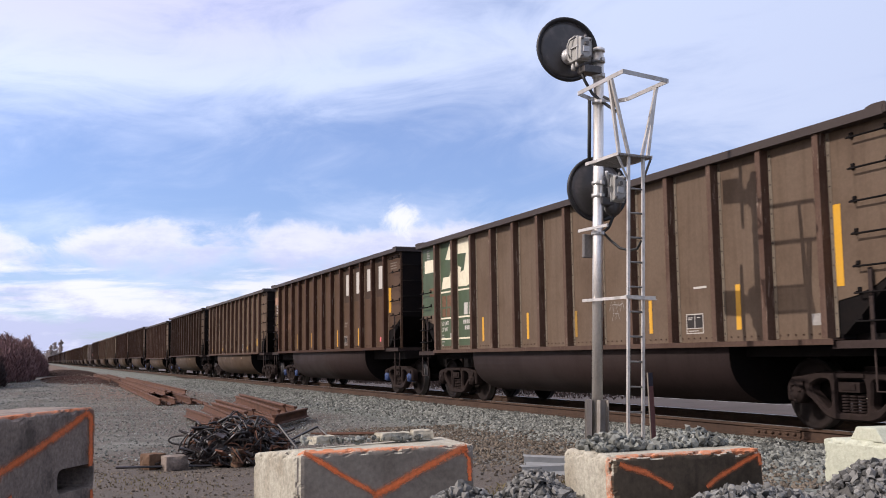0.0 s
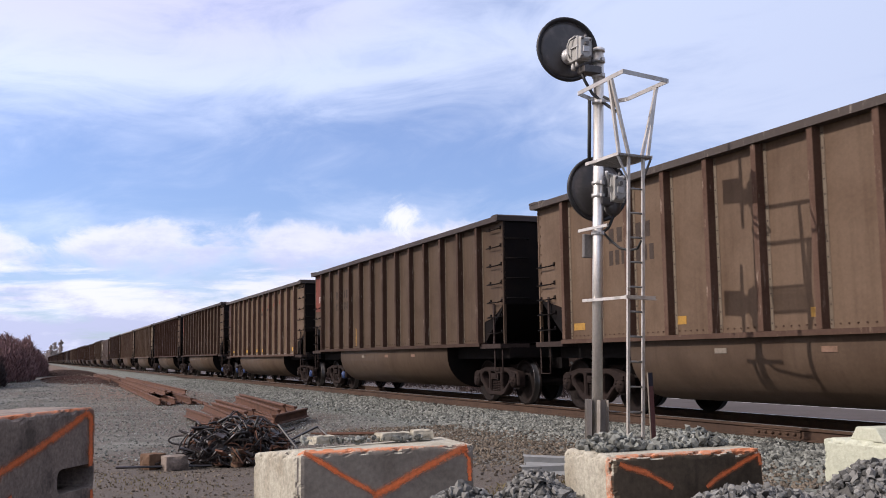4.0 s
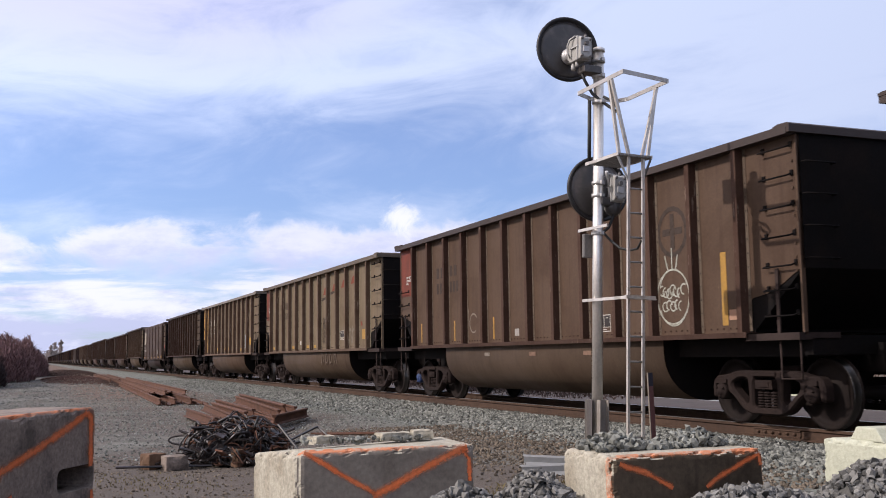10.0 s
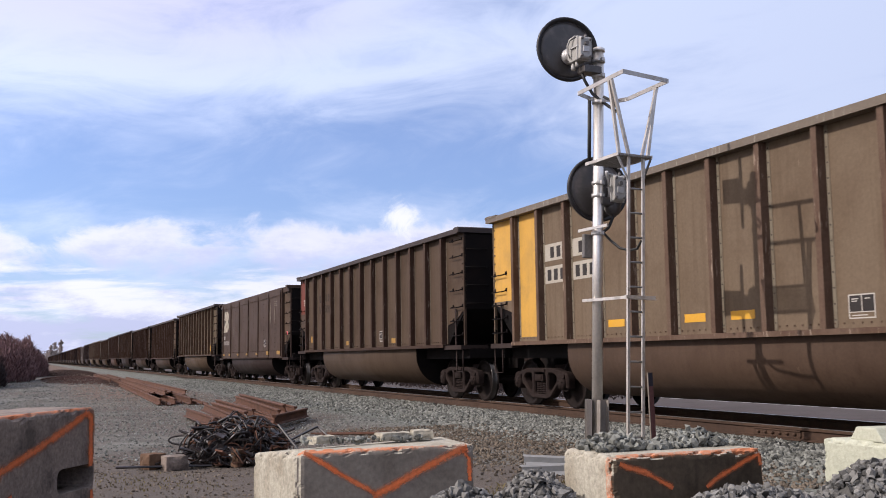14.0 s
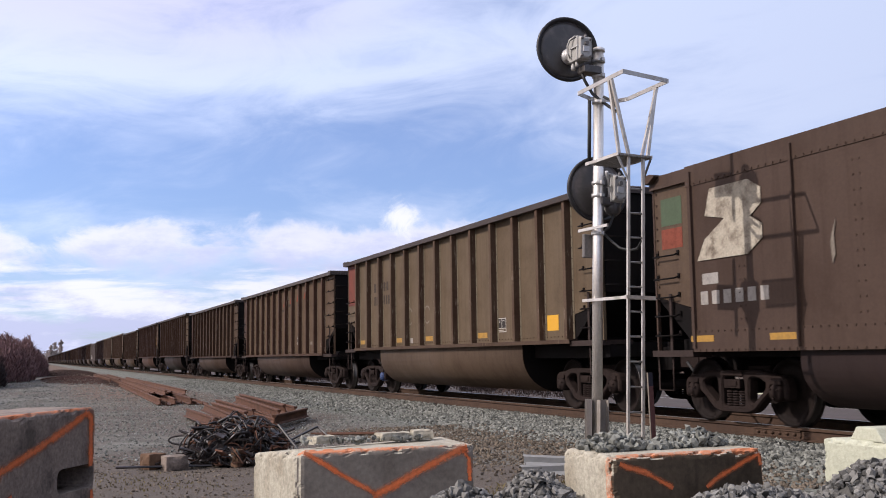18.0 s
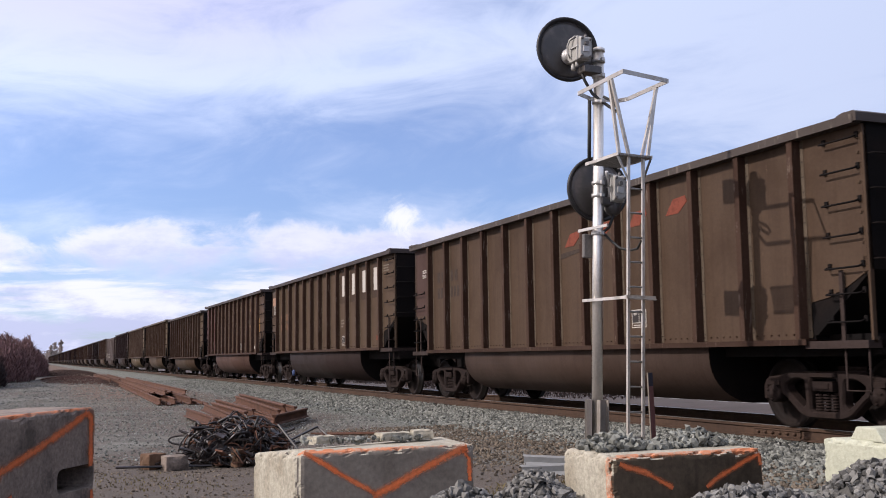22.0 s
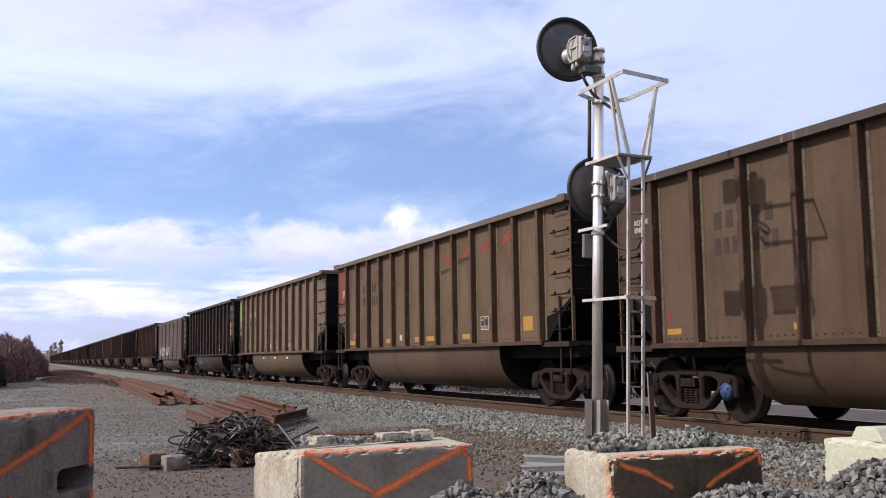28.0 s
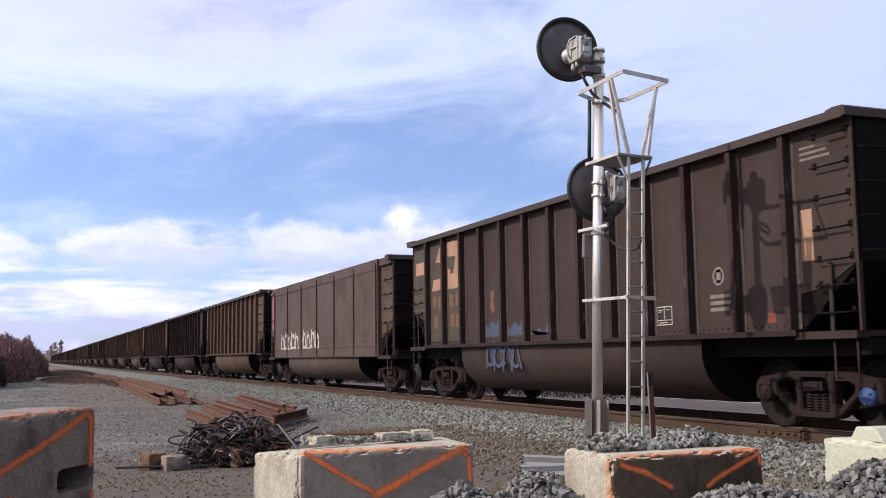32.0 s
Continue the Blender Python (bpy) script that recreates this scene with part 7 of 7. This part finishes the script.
DRY_GRASS = mat("dry_grass", (0.13, 0.105, 0.04), 0.8, 0, 30, 0.3, 3, 0.3, None, 0, 0, 0.3, 0.2, True)
tufts("grass_tuft", [(-8.6, 4.35, 0.16), (-8.4, 4.1, 0.14), (-8.9, 4.6, 0.15)], 500, 0.055, DRY_GRASS, "low yellow-green grass tufts in the gravel", 3)
tufts("dry_grass", [(-11.2, 0.95, 0.3), (-10.6, 1.35, 0.3), (-20, 0.2, 1.0)], 300, 0.03, DRY_GRASS, "sparse short grass in the gravel", 4)
TWIG = mat("brush_twig", (0.085, 0.048, 0.04), 0.9, 0, 10, 0.3, 0.6, 0.5, [0.05, 0.032, 0.028], 0, 0, 0.4, 0.2, True)
TWIG_RED = mat("red_brush_twig", (0.150, 0.086, 0.084), 0.9, 0, 10, 0.3, 0.6, 0.5, [0.07, 0.042, 0.042], 0, 0, 0.4, 0.2, True)
TWIG_DARK = mat("dark_brush_twig", (0.034, 0.023, 0.023), 0.9, 0, 10, 0.3, 0.6, 0.4, None, 0, 0, 0.4, 0.2, True)
STRAW = mat("straw_brush", (0.078, 0.051, 0.042), 0.9, 0, 10, 0.3, 0.6, 0.4, None, 0, 0, 0.4, 0.2, True)


def twigs(rng, n, rx, ry, h, w):
    """Thin bent shoots that fill a low dome and spread every way."""
    v, f = [], []
    for _ in range(n):
        a, q = rng.uniform(0, 6.28), math.sqrt(rng.random())
        dome = h * math.sqrt(max(0.0, 1.0 - q * q)) * (0.78 + 0.30 * noise.noise(Vector((math.cos(a) * q * 3.0, math.sin(a) * q * 3.0, h))))
        x, y, z = rx * q * math.cos(a), ry * q * math.sin(a), dome * math.sqrt(rng.random()) * 0.92
        L = max(0.10, h * rng.uniform(0.05, 0.15))
        b = rng.uniform(0, 6.28)
        lean = rng.uniform(0.1, 1.1)
        p0 = Vector((x, y, z))
        p1 = p0 + Vector((math.cos(b) * lean * 0.5, math.sin(b) * lean * 0.5, 0.5)) * L
        p2 = p1 + Vector((math.cos(b + 0.9) * lean, math.sin(b + 0.9) * lean, 0.25)) * L * 0.7
        s = Vector((math.sin(b) * w, -math.cos(b) * w, 0))
        t = Vector((math.cos(b) * w, math.sin(b) * w, 0))
        i = len(v)
        v += [p0 - s, p0 + s, p0 + t, p1 - s * 0.7, p1 + s * 0.7, p1 + t * 0.7, p2]
        f += [(i, i + 1, i + 4, i + 3), (i + 1, i + 2, i + 5, i + 4), (i + 2, i, i + 3, i + 5), (i + 3, i + 4, i + 6), (i + 4, i + 5, i + 6), (i + 5, i + 3, i + 6)]
    return v, f


def bush(x, y, rx, ry, h, n, material, label, seed, w=0.02):
    th = thing("bush", pose(x, y, YARD - 0.05), label, "bush", "bare bushes at the yard's edge")
    v, f = twigs(random.Random(seed), n, rx, ry, h, w)
    me = bpy.data.meshes.new("shoot_mass")
    me.from_pydata(v, [], f)
    me.materials.append(material)
    ob = new("shoot_mass", me)
    ob.parent = th
    tagged(ob, kind="stuff")


bush(-56, -3.9, 6, 2.6, 3.6, 21000, TWIG_DARK, "dark leafless bramble bush at the gravel's edge", 1, 0.03)
bush(-72, -2.3, 8, 2.4, 3.7, 21000, TWIG_RED, "reddish-brown leafless bush at the gravel's edge", 2, 0.03)
bush(-92, -1.2, 8, 2.4, 3.9, 18000, TWIG_RED, "reddish-brown leafless bush at the gravel's edge", 3, 0.035)
bush(-62, -3.2, 5, 1.6, 4.3, 4000, TWIG, "thin bare bush behind the brambles", 4, 0.02)
bush(-118, -0.4, 10, 1.3, 2.4, 3500, TWIG, "low reddish-brown bush by the track", 5, 0.04)
bush(-105, 3.2, 22, 2.4, 0.5, 5200, STRAW, "low straw-brown scrub by the track", 6, 0.03)
bush(-72, 2.6, 16, 2.2, 0.22, 3800, TWIG, "low brown scrub on the gravel", 7, 0.02)
bush(-58, 4.6, 14, 1.2, 0.16, 2200, STRAW, "flattened dry straw beside the old rails", 8, 0.015)
for i in range(8):
    bush(-30 - i * 8, 15.6 + 0.5 * (i % 3), 5.5, 1.7, 0.52 + 0.10 * (i % 2), 5200, STRAW, "brown dry scrub on the bank beyond the track", 50 + i, 0.018)
for i in range(7):
    bush(-20 - i * 13, 31 + (i % 3), 7, 2.0, 1.5 + 0.3 * (i % 2), 2000, STRAW, "pale dry scrub beyond the lower road", 20 + i, 0.03)


def tree(x, y, z, h, spread_, leaves, material, seed, label, group):
    rng = random.Random(seed)
    th = thing("tree", pose(x, y, z), label, "tree", group)
    bm = bmesh.new()
    rod(bm, (0, 0, 0), (0, 0, h * 0.55), h * 0.022, 8, h * 0.012)
    for i in range(9):
        a, z0 = rng.uniform(0, 6.28), h * rng.uniform(0.2, 0.55)
        rod(bm, (0, 0, z0), (math.cos(a) * spread_ * 0.6, math.sin(a) * spread_ * 0.6, z0 + h * rng.uniform(0.2, 0.4)), h * 0.008, 5, h * 0.003)
    part("trunk", bm, TIE_WOOD, th)
    v, f = [], []
    clumps = [(rng.gauss(0, 0.4) * spread_, rng.gauss(0, 0.4) * spread_, h * rng.uniform(0.2, 0.95)) for _ in range(46)]
    for _ in range(leaves):
        cx, cy, cz = rng.choice(clumps)
        k = spread_ * 0.24 * (1.3 - cz / h)
        p = Vector((rng.gauss(cx, k), rng.gauss(cy, k), rng.gauss(cz, k)))
        a = Vector((rng.uniform(-1, 1), rng.uniform(-1, 1), rng.uniform(-1, 1))).normalized() * h * 0.024
        b = a.orthogonal().normalized() * h * 0.017
        i = len(v)
        v += [p - a, p + b, p + a, p - b]
        f += [(i, i + 1, i + 2, i + 3)]
    me = bpy.data.meshes.new("crown")
    me.from_pydata(v, [], f)
    me.materials.append(material)
    part("crown", me, None, th)


LEAF = mat("tree_leaf", (0.05, 0.075, 0.03), 0.8, 0, 10, 0.3, 0.5, 0.4, None, 0, 0, 0.35, 0.2, True)
# Poplar crown colour is paled to stand for distance haze.
HAZED_BARE = mat("bare_crown", (0.42, 0.36, 0.34), 0.9, 0, 10, 0.3, 0.5, 0.4, None, 0, 0, 0.3, 0.2, True)
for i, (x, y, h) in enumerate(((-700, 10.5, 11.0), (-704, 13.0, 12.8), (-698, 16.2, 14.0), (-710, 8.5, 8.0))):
    tree(x, y, -0.4, h * 1.12, 1.5, 8000, HAZED_BARE, 40 + i, "slender bare poplar far down the line", "poplars far down the line")
for i in range(20):
    tree(-12 - i * 6, 62 + (i * 7) % 11, -0.9, 8.5 + (i * 5) % 4, 4.0, 2600, LEAF, 60 + i, "green leafy tree beyond the lower road", "trees beyond the road")


def far_woods():
    rng = random.Random(77)
    v, f = [], []
    for line, (dist, hh) in enumerate(((1500.0, 9.0), (2300.0, 16.0))):
        for i in range(420):
            a = radians(92 + i * 0.42)
            p = Vector((-math.sin(a) * 0 + math.cos(a), math.sin(a), 0)) * dist * rng.uniform(0.97, 1.03)
            r = dist * 0.006
            h = hh * rng.uniform(0.45, 1.0)
            k = len(v)
            for j in range(6):
                b = j * math.pi / 3
                v.append((p.x + r * math.cos(b), p.y + r * math.sin(b), -1.0))
            for j in range(6):
                b = j * math.pi / 3 + rng.uniform(-0.2, 0.2)
                v.append((p.x + r * 0.8 * math.cos(b), p.y + r * 0.8 * math.sin(b), h * rng.uniform(0.5, 0.85)))
            v.append((p.x, p.y, h))
            for j in range(6):
                n = (j + 1) % 6
                f += [(k + j, k + n, k + 6 + n, k + 6 + j), (k + 6 + j, k + 6 + n, k + 12)]
    me = bpy.data.meshes.new("far_woods")
    me.from_pydata(v, [], f)
    me.materials.append(mat("far_woods", (0.10, 0.105, 0.12), 0.95, 0, 0.2, 0.3, 0.02, 0.4, None, 0, 0, 0.3, 0.1, True))
    tagged(new("far_woods", me), "low bluish woods along the horizon", "woods", kind="stuff")


far_woods()


ROAD_WHITE = mat("road_marking_white", (0.27, 0.265, 0.26), 0.6, 0.0, 12, 0.3, 1.5, 0.7, [0.20, 0.19, 0.18], 0.0)


def build_road():
    me = bpy.data.meshes.new("road")
    me.from_pydata([(-400, 16.8, -0.64), (60, 16.8, -0.64), (60, 26.0, -0.64), (-400, 26.0, -0.64)], [], [(0, 1, 2, 3)])
    me.materials.append(mat("worn_asphalt", (0.062, 0.048, 0.042), 0.9, 0, 8, 0.4, 0.35, 0.9, [0.045, 0.034, 0.029], 0.3))
    tagged(new("road", me), "worn grey asphalt road on lower ground", "road", kind="structure")
    rng = random.Random(17)
    # two rows of broken white streaks along the road
    for y in (21.4, 22.7):
        bm, x = bmesh.new(), -60.0
        while x < 20.0:
            n, j = rng.uniform(0.6, 3.5), rng.uniform(-0.08, 0.08)
            box(bm, x, x + n, y + j, y + j + rng.uniform(0.10, 0.42), -0.66, -0.634)
            x += n + rng.uniform(0.05, 0.9)
        ob = new("road_line", mesh_of(bm, "road_line", ROAD_WHITE))
        tagged(ob, "worn broken white line painted on the asphalt", "road line", "white road lines", kind="structure")
    ob = new("kerb", mesh_of(make(box, -400, 60, 26.0, 26.3, -0.7, -0.52), "kerb", CONCRETE_PALE))
    tagged(ob, "pale concrete kerb along the road", "kerb", kind="structure")


build_road()


# ---- motion of the train ----
PASSED = [(0.0, -22.76), (1.2, -11.21), (3.0, 6.12), (6.3, 37.78), (8.0, 53.92), (9.7, 69.94), (11.4, 86.13), (13.1, 102.28), (16.5, 134.60), (18.2, 150.90),
          (20.0, 168.02), (21.6, 183.30), (23.3, 199.66), (25.0, 216.15), (28.4, 248.92), (30.0, 264.55), (32.0, 284.05)]


def travel_at(t):
    """How far the first car's rear end has come along the track."""
    return float(np.interp(t, [r[0] for r in PASSED], [r[1] for r in PASSED]))


def motions():
    for i, car in enumerate(TRAIN):
        walk(car, [(t, pose(x - PITCH * i, TRACK_Y, 0)) for t, x in PASSED])
        if i >= 21:
            continue
        for tr in car.children:
            if not tr.name.startswith("bogie"):
                continue
            for w in tr.children:
                if w.name.startswith("wheelset"):
                    x, z = w.location.x, w.location.z
                    walk(w, [(k / 15.0, Matrix.Translation((x, 0, z)) @ Matrix.Rotation((travel_at(k / 15.0) - travel_at(0.0)) / WR, 4, "Y")) for k in range(481)])


motions()
